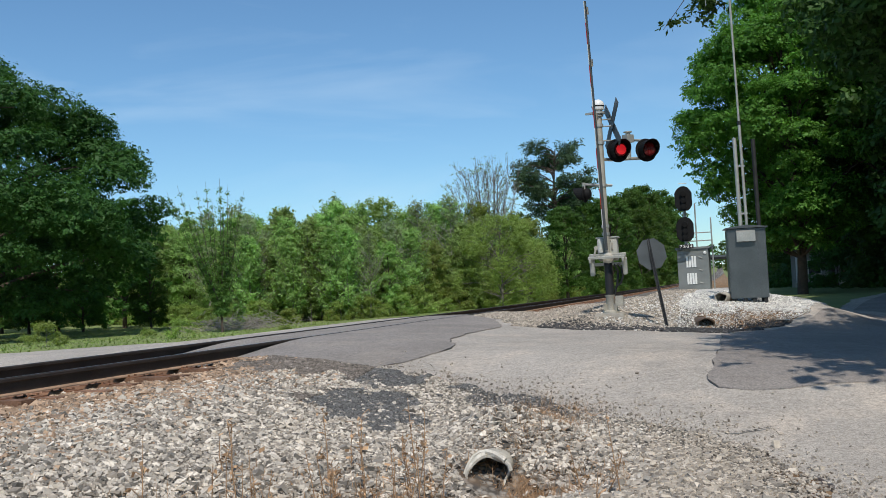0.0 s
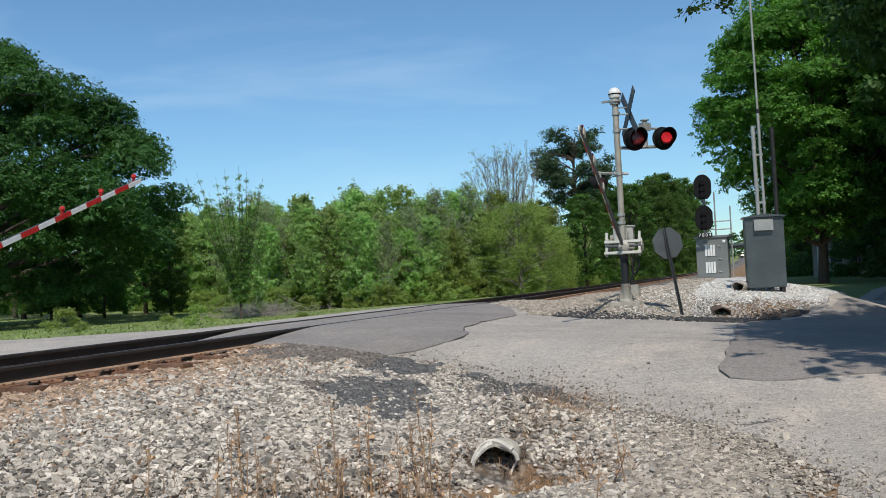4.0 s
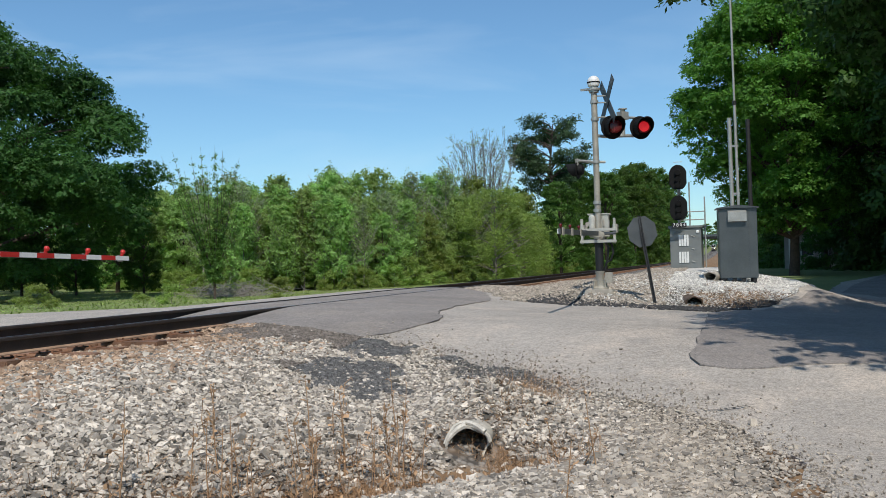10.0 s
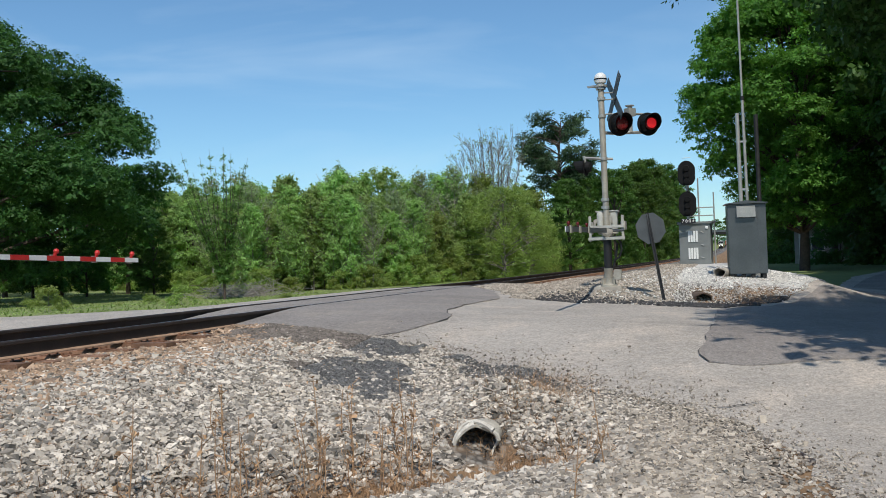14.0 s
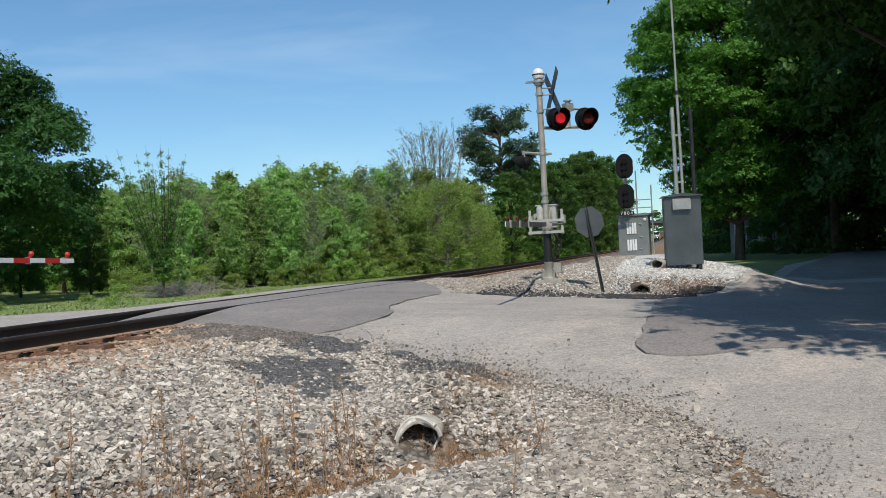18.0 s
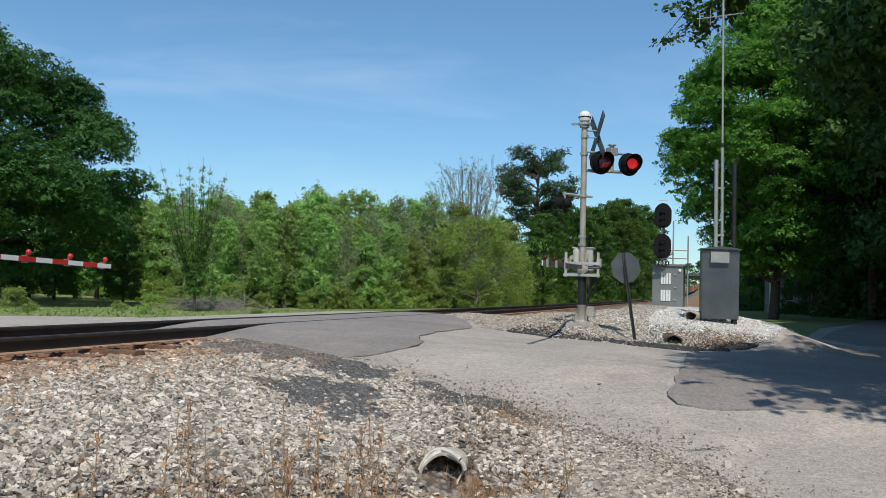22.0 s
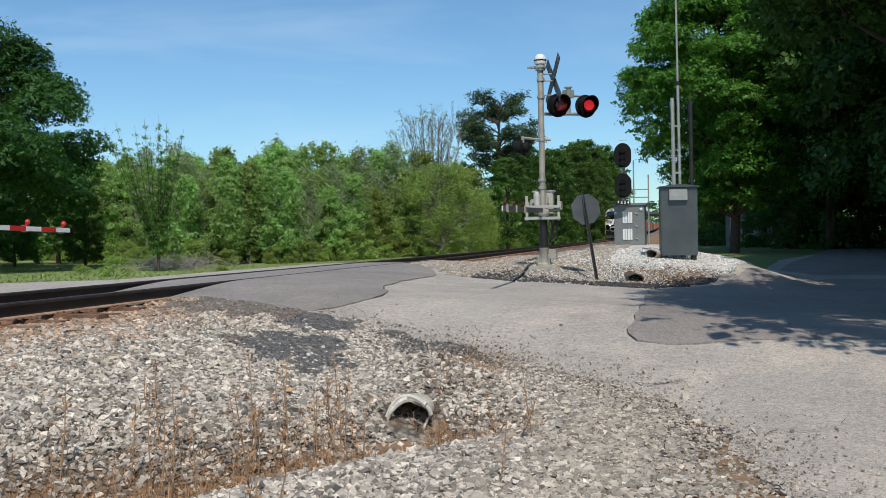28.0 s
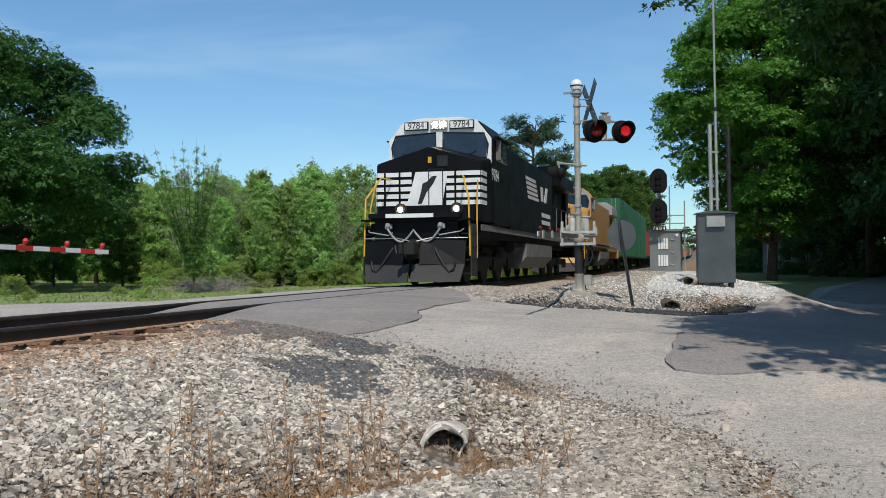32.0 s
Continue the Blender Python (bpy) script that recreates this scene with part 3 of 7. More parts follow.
# the crossing and the street that meets it
road = sheet("road", ROAD, 0.004, ASPHALT, "worn pale asphalt street at a level crossing", "road", step=0.3, worn=0.16, seed=2.0,
             limit=(np.r_[np.arange(-7, 6, 0.3), np.arange(6, 60, 3)], np.r_[np.arange(-12, 3, 1.5), np.arange(3, 22, 0.3), np.arange(22, 140, 3)]))
APRON = [(-6.69, 12.05), (-6.69, 24.75), (-5.2, 21.6), (-4.35, 18.8), (-4.3, 18.2), (-4.39, 16.7), (-4.34, 15.4), (-4.2, 14.3), (-3.9, 13.6), (-3.8, 13.0), (-3.95, 12.3), (-4.15, 11.8), (-4.4, 11.5), (-5.3, 11.7), (-6.0, 11.95)]
apron = sheet("road_apron", APRON, 0.016, ASPHALT_DARK, "darker asphalt patch beside the rails of the crossing", "road", step=0.3, worn=0.10, seed=5.0, thick=0.03)
PATCH = [(-0.27, 10.64), (-0.22, 11.6), (-0.16, 12.9), (-0.14, 16.6), (1.0, 19.6), (2.2, 22.0), (4.9, 37.5), (8.3, 53.0), (15.5, 87.0), (26.0, 87.0), (20.0, 40.0), (17.0, 11.5), (7.0, 11.4), (1.6, 10.6), (0.9, 10.42), (0.5, 10.3), (0.1, 10.25), (-0.2, 10.36)]
patch = sheet("road_patch", PATCH, 0.014, ASPHALT_DARK, "grey asphalt repair patch in the street", "road", step=0.4, worn=0.05, seed=8.0, thick=0.02,
              limit=(np.r_[np.arange(-0.5, 6, 0.4), np.arange(6, 27, 2.0)], np.r_[np.arange(10, 24, 0.4), np.arange(24, 88, 2.0)]))
BETWEEN = [(TRACK - GAUGE + 0.12, 12.4), (TRACK - GAUGE + 0.12, 25.6), (TRACK + GAUGE - 0.12, 25.2), (TRACK + GAUGE - 0.12, 12.0)]
middle = sheet("crossing_infill", BETWEEN, 0.008, ASPHALT_DARK, "asphalt filling between the rails", "road", step=0.4, worn=0.05, seed=11.0, thick=0.1)
FAR_ROAD = [(TRACK - 0.80, 12.9), (TRACK - 0.80, 25.6), (-9.6, 25.2), (-11.3, 23.6), (-12.6, 22.3), (-14.2, 21.9), (-15.6, 20.8), (-16.8, 19.6), (-18.4, 19.2), (-30.0, 18.6), (-60.0, 17.0), (-60.0, 11.0), (-30.0, 13.0), (-14.8, 12.6), (-11.0, 12.6)]
far_road = sheet("road_far", FAR_ROAD, 0.008, ASPHALT, "pale street leaving the crossing on the wooded side", "road", step=0.5, worn=0.2, seed=14.0)

# ---- railway track ----
RAIL_PROFILE = [(-0.070, -0.172), (0.070, -0.172), (0.070, -0.160), (0.012, -0.145), (0.009, -0.045), (0.036, -0.034), (0.036, -0.008), (0.026, 0.0),
                (-0.026, 0.0), (-0.036, -0.008), (-0.036, -0.034), (-0.009, -0.045), (-0.012, -0.145), (-0.070, -0.160)]


def build_rail(side):
    ys = np.r_[np.arange(-40, 60, 10.0), np.arange(60, 1890, 30.0)]
    n = len(RAIL_PROFILE)
    x = TRACK + side * GAUGE
    vs = [(x + float(bend(y)) + a, y, b + float(grade(y))) for y in ys for a, b in RAIL_PROFILE]
    fs = [(i * n + k, i * n + (k + 1) % n, (i + 1) * n + (k + 1) % n, (i + 1) * n + k) for i in range(len(ys) - 1) for k in range(n)]
    rail = part("rail", Shape().add(vs, fs), STEEL_RUST)
    rail.data.materials.append(RAIL_FOOT)
    for k, f in enumerate(rail.data.polygons):
        f.material_index = 1 if k % n in (1, 2, 12, 13) else 0
    tagged(rail, "dark rusty steel rail with a worn head", "rail", "rails of the track", "structure")
    strip = Shape()
    for a, b in zip(ys[:-1], ys[1:]):
        za, zb = float(grade(a)) + 0.003, float(grade(b)) + 0.003
        xa, xb = x + float(bend(a)), x + float(bend(b))
        strip.add([(xa - 0.02, a, za), (xa + 0.02, a, za), (xb + 0.02, b, zb), (xb - 0.02, b, zb)], [(0, 1, 2, 3)])
    part("running_band", strip, STEEL_TOP, rail, "polished band along the rail's head")
    return rail


rails = [build_rail(-1), build_rail(1)]


def tie_rows():
    """Where each tie lies: along the track, aside, turn and depth."""
    rng = random.Random(4)
    made = []
    y = -6.0
    while y < 190:
        if not 12.3 < y < 25.2:
            made.append((y, rng.uniform(-0.16, 0.16), rng.uniform(-3.0, 3.0), rng.uniform(-0.03, 0.006)))
        y += 0.54 + rng.uniform(-0.03, 0.03)
    return made


TIES = tie_rows()


def build_ties():
    tie = Shape().box(0, 0, 0, 2.62, 0.23, 0.17)
    first = part("tie", tie, TIE, bevel=0.012)
    spike = Shape().box(0, 0, 0.005, 0.36, 0.19, 0.012)
    for sx, sy in ((-1, 1), (1, -1), (1, 1), (-1, -1)):
        spike.box(sx * 0.085, sy * 0.06, 0.018, 0.022, 0.018, 0.03)
    plate = part("tie_plate", spike, RUST)
    for k, (y, dx, turn, dz) in enumerate(TIES):
        t = first if k == 0 else new("tie", first.data)
        t.matrix_world = pose(TRACK + dx + float(bend(y)), y, -0.272 + dz + float(grade(y)), 0, 0, turn)
        tagged(t, "weathered rust-stained wooden tie in ballast", "tie", "ties of the track")
        for side in (-1, 1):
            q = plate if k == 0 and side == -1 else new("tie_plate", plate.data)
            q.parent = t
            q.matrix_local = pose(side * GAUGE - dx, 0, 0.085)
    return first


build_ties()

# ---- loose ballast ----
CUBE_V = np.array([(i, j, k) for i in (-1, 1) for j in (-1, 1) for k in (-1, 1)]) * 0.62
CUBE_F = np.array([(0, 1, 3), (0, 3, 2), (4, 6, 7), (4, 7, 5), (0, 4, 5), (0, 5, 1), (2, 3, 7), (2, 7, 6), (0, 2, 6), (0, 6, 4), (1, 5, 7), (1, 7, 3)])


def turns(n, rng, tilt):
    """Any heading, lying nearly flat."""
    a = rng.uniform(0, 2 * math.pi, n)
    q = np.stack([np.cos(a), rng.normal(size=n) * tilt, rng.normal(size=n) * tilt, np.sin(a)], -1)
    q /= np.linalg.norm(q, axis=1)[:, None]
    w, x, y, z = q.T
    return np.stack([np.stack([1 - 2 * (y * y + z * z), 2 * (x * y - z * w), 2 * (x * z + y * w)], -1),
                     np.stack([2 * (x * y + z * w), 1 - 2 * (x * x + z * z), 2 * (y * z - x * w)], -1),
                     np.stack([2 * (x * z - y * w), 2 * (y * z + x * w), 1 - 2 * (x * x + y * y)], -1)], 1)


def stones(name, px, py, size, mat, label, seed, sink=0.25, lift=0.0, flat=0.5, tilt=0.36):
    rng = np.random.default_rng(seed)
    n = len(px)
    shape = CUBE_V[None] * rng.uniform(0.58, 1.18, (n, 8, 3)) * np.stack([rng.uniform(1.0, 1.6, n), rng.uniform(0.8, 1.2, n), rng.uniform(0.36, 0.72, n)], -1)[:, None, :]
    v = np.einsum("nij,nkj->nki", turns(n, rng, tilt), shape)
    v[:, :, 2] *= flat + 0.4
    s = size if np.ndim(size) else np.full(n, size)
    v = v * (s * rng.lognormal(0, 0.28, n))[:, None, None]
    v[:, :, 0] += px[:, None]
    v[:, :, 1] += py[:, None]
    v[:, :, 2] += (height(px, py) + lift + s * (0.5 - sink) * rng.uniform(-0.3, 1.6, n))[:, None]
    f = (CUBE_F[None] + 8 * np.arange(n)[:, None, None]).reshape(-1, 3)
    me = raw_mesh(name, v.reshape(-1, 3), f)
    ob = link_mesh(name, me, mat)
    return tagged(ob, label, "gravel", kind="stuff")


def scatter(n, x0, x1, y0, y1, seed, keep):
    rng = np.random.default_rng(seed)
    x, y = rng.uniform(x0, x1, n), rng.uniform(y0, y1, n)
    ok = keep(x, y, rng.uniform(0, 1, n))
    return x[ok], y[ok]


ROAD_RIM = wander(ROAD, 0.15, 0.16, 2.0)
SPILLS = [[(-4.48, 9.47), (-4.45, 10.0), (-4.16, 10.15), (-4.0, 10.48), (-3.7, 10.41), (-3.4, 10.02), (-3.18, 9.63), (-3.1, 9.0), (-3.31, 8.6), (-3.5, 8.5), (-3.83, 8.75), (-4.22, 9.05)],
          [(-4.38, 10.69), (-4.24, 11.29), (-3.8, 11.33), (-3.43, 11.07), (-3.61, 10.75), (-3.95, 10.52), (-4.17, 10.34)],
          [(-3.4, 10.9), (-2.71, 10.74), (-2.07, 10.3), (-1.5, 9.7), (-1.8, 9.55), (-2.46, 10.0), (-3.01, 10.4)],
          [(-6.3, 11.0), (-6.0, 12.2), (-5.2, 11.85), (-4.3, 11.6), (-4.0, 11.4), (-4.3, 10.95), (-5.0, 10.7), (-5.7, 10.7)]]


def in_spill(x, y):
    jx, jy = x + 0.16 * np.sin(y * 9 + 3 * x), y + 0.16 * np.sin(x * 11)
    return np.any([inside(jx, jy, p) for p in SPILLS], axis=0)


def on_gravel(x, y, u):
    d = near_line(x, y, DITCH)
    keep = ~inside(x, y, ROAD_RIM) & ~((np.abs(x - TRACK) < 0.86)) & (u > 0.97 * np.exp(-(d / 0.48) ** 2))
    keep &= u > 0.9 * in_spill(x, y) * np.where(x > -3.0, 0.35, 1.0)
    keep &= np.hypot(x + 1.98, (y - 7.6) * 0.8) > 0.27
    keep &= x > -1.08 * y - 0.4
    ties = np.array([(q[0], q[1]) for q in TIES])
    j = np.argmin(np.abs(y[:, None] - ties[None, :, 0]), axis=1)
    keep &= ~((np.abs(y - ties[j, 0]) < 0.125) & (x < TRACK + ties[j, 1] + 1.33))
    # thins out into the tyre-worn margin of the street
    keep &= u > 0.75 * ss(-0.5, 0.9, x) * ss(9.0, 7.6, y)
    return keep


gx, gy = scatter(143000, -6.65, 1.4, 3.2, 12.6, 3, on_gravel)
near_rust = np.exp(-((gx + 6.3) / 1.0) ** 2)
pick = np.random.default_rng(5).uniform(0, 1, len(gx)) < near_rust * 0.92
edge_d = near_line(gx, gy, [(1.1, 3.0), (0.62, 6.2), (0.42, 7.8), (-0.3, 8.8), (-0.95, 9.3), (-2.3, 10.4), (-3.7, 11.35), (-4.4, 11.45)])
big = 0.0275 * (0.55 + 0.45 * ss(0.0, 0.9, edge_d))
worn = ~pick & (np.random.default_rng(6).uniform(0, 1, len(gx)) < 0.75 * ss(-1.4, -0.2, gx) + 0.12)
stones("ballast", gx[~pick & ~worn], gy[~pick & ~worn], big[~pick & ~worn], STONE, "loose pale grey crushed-stone ballast", 7)
stones("trodden_ballast", gx[worn], gy[worn], big[worn], STONE_TAN, "flat tan stones trodden into the road's margin", 17, sink=0.3, tilt=0.18, lift=0.006)
stones("rusty_ballast", gx[pick], gy[pick], 0.0275, STONE_RUST, "ballast stained brown by rust along the rail", 8)
cx, cy = scatter(150000, -6.3, -1.3, 8.2, 12.2, 9, lambda x, y, u: in_spill(x, y) & ~inside(x, y, ROAD_RIM) & (u < np.where(x > -3.0, 0.3, 1.0)))
ex, ey = scatter(90000, -3.6, 2.6, 16.6, 20.6, 18, lambda x, y, u: ~inside(x, y, ROAD_RIM) & (u < 0.95 * np.exp(-(near_line(x, y, [(-3.3, 18.45), (-2.4, 17.95), (-1.5, 17.6), (-0.4, 17.35), (0.4, 18.6), (1.2, 20.2), (2.2, 21.6)]) / 0.5) ** 2)))
# band of near-black small stones, thickest along the gravel's edge
stones("roadside_dark_stones", ex, ey, 0.018, STONE_BLACK, "near-black small stones along the gravel's edge", 26, lift=0.012)
brown = cx < -4.35
stones("brown_crumbs", cx[brown], cy[brown], 0.013, STONE_BROWN, "brown fine gravel heaped against the crossing's edge", 20, lift=0.02)
cx, cy = cx[~brown], cy[~brown]
stones("asphalt_crumbs", cx, cy, 0.0115, STONE_DARK, "dark spilled asphalt crumbs on the ballast", 10, lift=0.012)
mx_, my_ = scatter(90000, -6.4, -1.0, 15.8, 44.0, 12, lambda x, y, u: ~inside(x, y, ROAD_RIM) & (np.abs(x - TRACK) > 1.0) & (u > 0.3 * ss(-3, -1, x)))
px_, py_ = scatter(75000, -2.6, 4.6, 16.8, 30.0, 14, lambda x, y, u: ~inside(x, y, ROAD_RIM) & (u < np.where(y > 20.9, 1.0, 0.6)))
stones("pad_gravel", px_, py_, 0.018, STONE_PALE, "pale grey gravel heaped round the signal cabinets", 24)
stones("shoulder_ballast", mx_, my_, 0.027, STONE_TAN, "tan ballast shoulder beyond the street", 13)

# ---- trees and bushes ----
def tufts(name, p, d, per, size, rng, narrow):
    """Leaves in small sprays: each spray shares a heading, its leaves differ a little."""
    n = len(p) * per
    face = np.repeat(d * 0.8 + np.array([0, 0, 0.5]) + rng.normal(size=p.shape) * 0.38, per, axis=0) + rng.normal(size=(n, 3)) * 0.34
    q = np.repeat(p, per, axis=0) + rng.normal(size=(n, 3)) * size * 1.35 * np.array([1, 1, 0.7])
    a = np.cross(face, rng.normal(size=(n, 3)))
    a /= np.linalg.norm(a, axis=1)[:, None]
    b = np.cross(face, a)
    b /= np.linalg.norm(b, axis=1)[:, None]
    s = size * rng.lognormal(0, 0.3, n)[:, None]
    v = np.stack([q - a * s, q + b * s * narrow, q + a * s, q - b * s * narrow], 1).reshape(-1, 3)
    return raw_mesh(name, v, np.arange(4 * n).reshape(-1, 4))


def leaf_cloud(name, centres, radii, n, size, rng, droop=0.0, shell=0.55, narrow=0.55, tail=0.12, stretch=0.35, per=8):
    """Many small leaves about the clump centres, as one mesh; they face outwards and to the light."""
    centres, radii = np.asarray(centres), np.asarray(radii)
    n = max(1, n // per)
    w = radii ** 2
    k = rng.choice(len(centres), n, p=w / w.sum())
    d = rng.normal(size=(n, 3))
    d /= np.linalg.norm(d, axis=1)[:, None]
    r = radii[k] * rng.uniform(shell, 1.0, n) ** 0.7 * np.where(rng.uniform(0, 1, n) < tail, rng.uniform(1.0, 1.5, n), rng.uniform(0.7, 1.1, n))
    # each clump is drawn out along its own bough
    axis = rng.normal(size=(len(centres), 3)) * np.array([1, 1, 0.5])
    axis /= np.linalg.norm(axis, axis=1)[:, None]
    e = d + stretch * axis[k] * np.sum(d * axis[k], axis=1)[:, None]
    p = centres[k] + e * r[:, None] * np.array([1, 1, 0.72])
    p[:, 2] -= droop * rng.uniform(0, 1, n) ** 2
    return tufts(name, p, d, per, size, rng, narrow)


def crown_tree(name, label, profile, boughs, leaves, leaf_size, leaf_mat, bark, trunk_r, seed, pad=(0.10, 0.2), per=9, narrow=0.55):
    """A great tree: (height, radius) pairs give the crown's outline; its leaves lie on the upper side of many boughs, with dark hollows between."""
    rng = np.random.default_rng(seed)
    root = thing(name, label, "tree")
    zs, rs = np.array([q[0] for q in profile]), np.array([q[1] for q in profile])
    top, wide = zs[-1], rs.max()
    cs, rad = [], []
    while len(cs) < boughs:
        z = rng.uniform(zs[0], top)
        r = np.interp(z, zs, rs)
        if rng.uniform(0, 1) > (r + 0.35 * wide) / (1.35 * wide):
            continue
        R = wide * rng.uniform(*pad)
        q = max(0.0, r - R * 1.12) * (rng.uniform(0.9, 1.0) if rng.uniform(0, 1) < 0.75 else rng.uniform(0.3, 0.9))
        ang = rng.uniform(0, 2 * math.pi)
        cs.append((math.cos(ang) * q, math.sin(ang) * q, min(z, top - R * 0.5)))
        rad.append(R)
    C, R = np.array(cs), np.array(rad)
    tr = Shape()
    tr.tube([(0, 0, -0.4), (0.1, 0, 0.12 * top), (-0.1, 0.1, 0.4 * top), (0.1, 0, 0.8 * top)], trunk_r, 12, r2=trunk_r * 0.2)
    for i in rng.permutation(len(cs))[:34]:
        z0 = max(profile[0][0] * 0.8, cs[i][2] * rng.uniform(0.4, 0.75))
        limb(tr, (0, 0, z0), cs[i], trunk_r * 0.3, trunk_r * 0.05, rng)
    part("trunk", tr, bark, root, smooth=True)
    n = leaves // per
    k = rng.choice(len(C), n, p=R ** 2 / np.sum(R ** 2))
    d = rng.normal(size=(n, 3))
    d /= np.linalg.norm(d, axis=1)[:, None]
    d[:, 2] = np.where(d[:, 2] < -0.3, -d[:, 2], d[:, 2])
    # ragged edges: every bough ends in smaller sprays
    lump = 1 + 0.22 * np.sin(7 * d[:, 0] + 11 * d[:, 1] + 5.0 * k) * np.sin(9 * d[:, 2] + 3.0 * k)
    p = C[k] + d * (R[k] * rng.uniform(0.72, 1.04, n) * lump)[:, None] * np.array([1, 1, 0.62])
    link_mesh("crown", tufts("crown", p, d, per, leaf_size, rng, narrow), leaf_mat, root)
    return root


def limb(shape, a, b, r0, r1, rng, bend=0.12, n=7, steps=5):
    a, b = Vector(a), Vector(b)
    L = (b - a).length
    off = Vector((rng.normal(), rng.normal(), abs(rng.normal()))) * bend * L
    pts = [a.lerp(b, s) + off * math.sin(math.pi * s) for s in np.linspace(0, 1, steps)]
    shape.tube(pts, r0, n, r2=r1)


def make_tree(name, label, h, spread, base, clumps, leaves, leaf_size, leaf_mat, bark, trunk_r, seed, top=0.75, clump_r=(0.16, 0.28), droop=0.0,
              lean=0.0, shell=0.5, category="tree", limbs=14, group="", narrow=0.55, hollow=0.12, tail=0.12, stretch=0.35, boughs=0):
    """A tapered trunk with limbs and an uneven crown of small leaves. base: height at which the crown begins; top: how narrow the crown ends."""
    rng = np.random.default_rng(seed)
    root = thing(name, label, category, group=group)
    cs, rs, pads = [], [], []

    def spot(inner):
        u = rng.uniform(0, 1)
        width = spread * math.sqrt(max(0.0, 1 - ((u - 0.42) / (0.62 if u > 0.42 else 0.75)) ** 2)) * (1 - (1 - top) * u)
        ang, q = rng.uniform(0, 2 * math.pi), math.sqrt(rng.uniform(inner, 1))
        z = base + (h - base) * u
        return Vector((math.cos(ang) * width * q + lean * z, math.sin(ang) * width * q, z))

    # great boughs: clumps sit on their upper side, with dark hollows below them
    for _ in range(boughs):
        c = spot(0.5)
        R = spread * rng.uniform(0.17, 0.30)
        pads.append((Vector((c.x * 0.86, c.y * 0.86, min(c.z, h - R * 0.6))), R))
    tries = 0
    while len(cs) < clumps and tries < 5000:
        tries += 1
        if pads and rng.uniform(0, 1) < 0.68:
            c, R = pads[int(rng.integers(len(pads)))]
            d = Vector(rng.normal(size=3)).normalized()
            d.z = abs(d.z) * 1.0 - 0.2
            p = c + Vector((d.x * R, d.y * R, d.z * R * 0.6))
            cs.append(tuple(p))
            rs.append(spread * rng.uniform(*clump_r) * 0.6)
            continue
        u = rng.uniform(0, 1)
        z = base + (h - base) * u
        width = spread * math.sqrt(max(0.0, 1 - ((u - 0.42) / (0.62 if u > 0.42 else 0.75)) ** 2)) * (1 - (1 - top) * u)
        ang, q = rng.uniform(0, 2 * math.pi), math.sqrt(rng.uniform(hollow, 1))
        r = spread * rng.uniform(*clump_r)
        c = (math.cos(ang) * width * q + lean * z, math.sin(ang) * width * q, min(z, h - r * 0.7))
        cs.append(c)
        rs.append(r)
    tr = Shape()
    stem = [(0, 0, -0.3), (lean * h * 0.15, 0.0, h * 0.15), (lean * h * 0.4, 0.03 * h * rng.normal() * 0.3, h * 0.4), (lean * h * 0.8, 0.02 * h * rng.normal() * 0.3, h * 0.8)]
    tr.tube(stem, trunk_r, 10, r2=trunk_r * 0.25)
    order = rng.permutation(len(cs))[:limbs]
    for i in order:
        c = cs[i]
        z0 = max(base * 0.6, c[2] * rng.uniform(0.45, 0.75))
        limb(tr, (lean * z0, 0, z0), c, trunk_r * 0.32, trunk_r * 0.05, rng)
    part("trunk", tr, bark, root, smooth=True)
    me = leaf_cloud("crown", cs, rs, leaves, leaf_size, rng, droop, shell, narrow, tail, stretch)
    link_mesh("crown", me, leaf_mat, root)
    return root


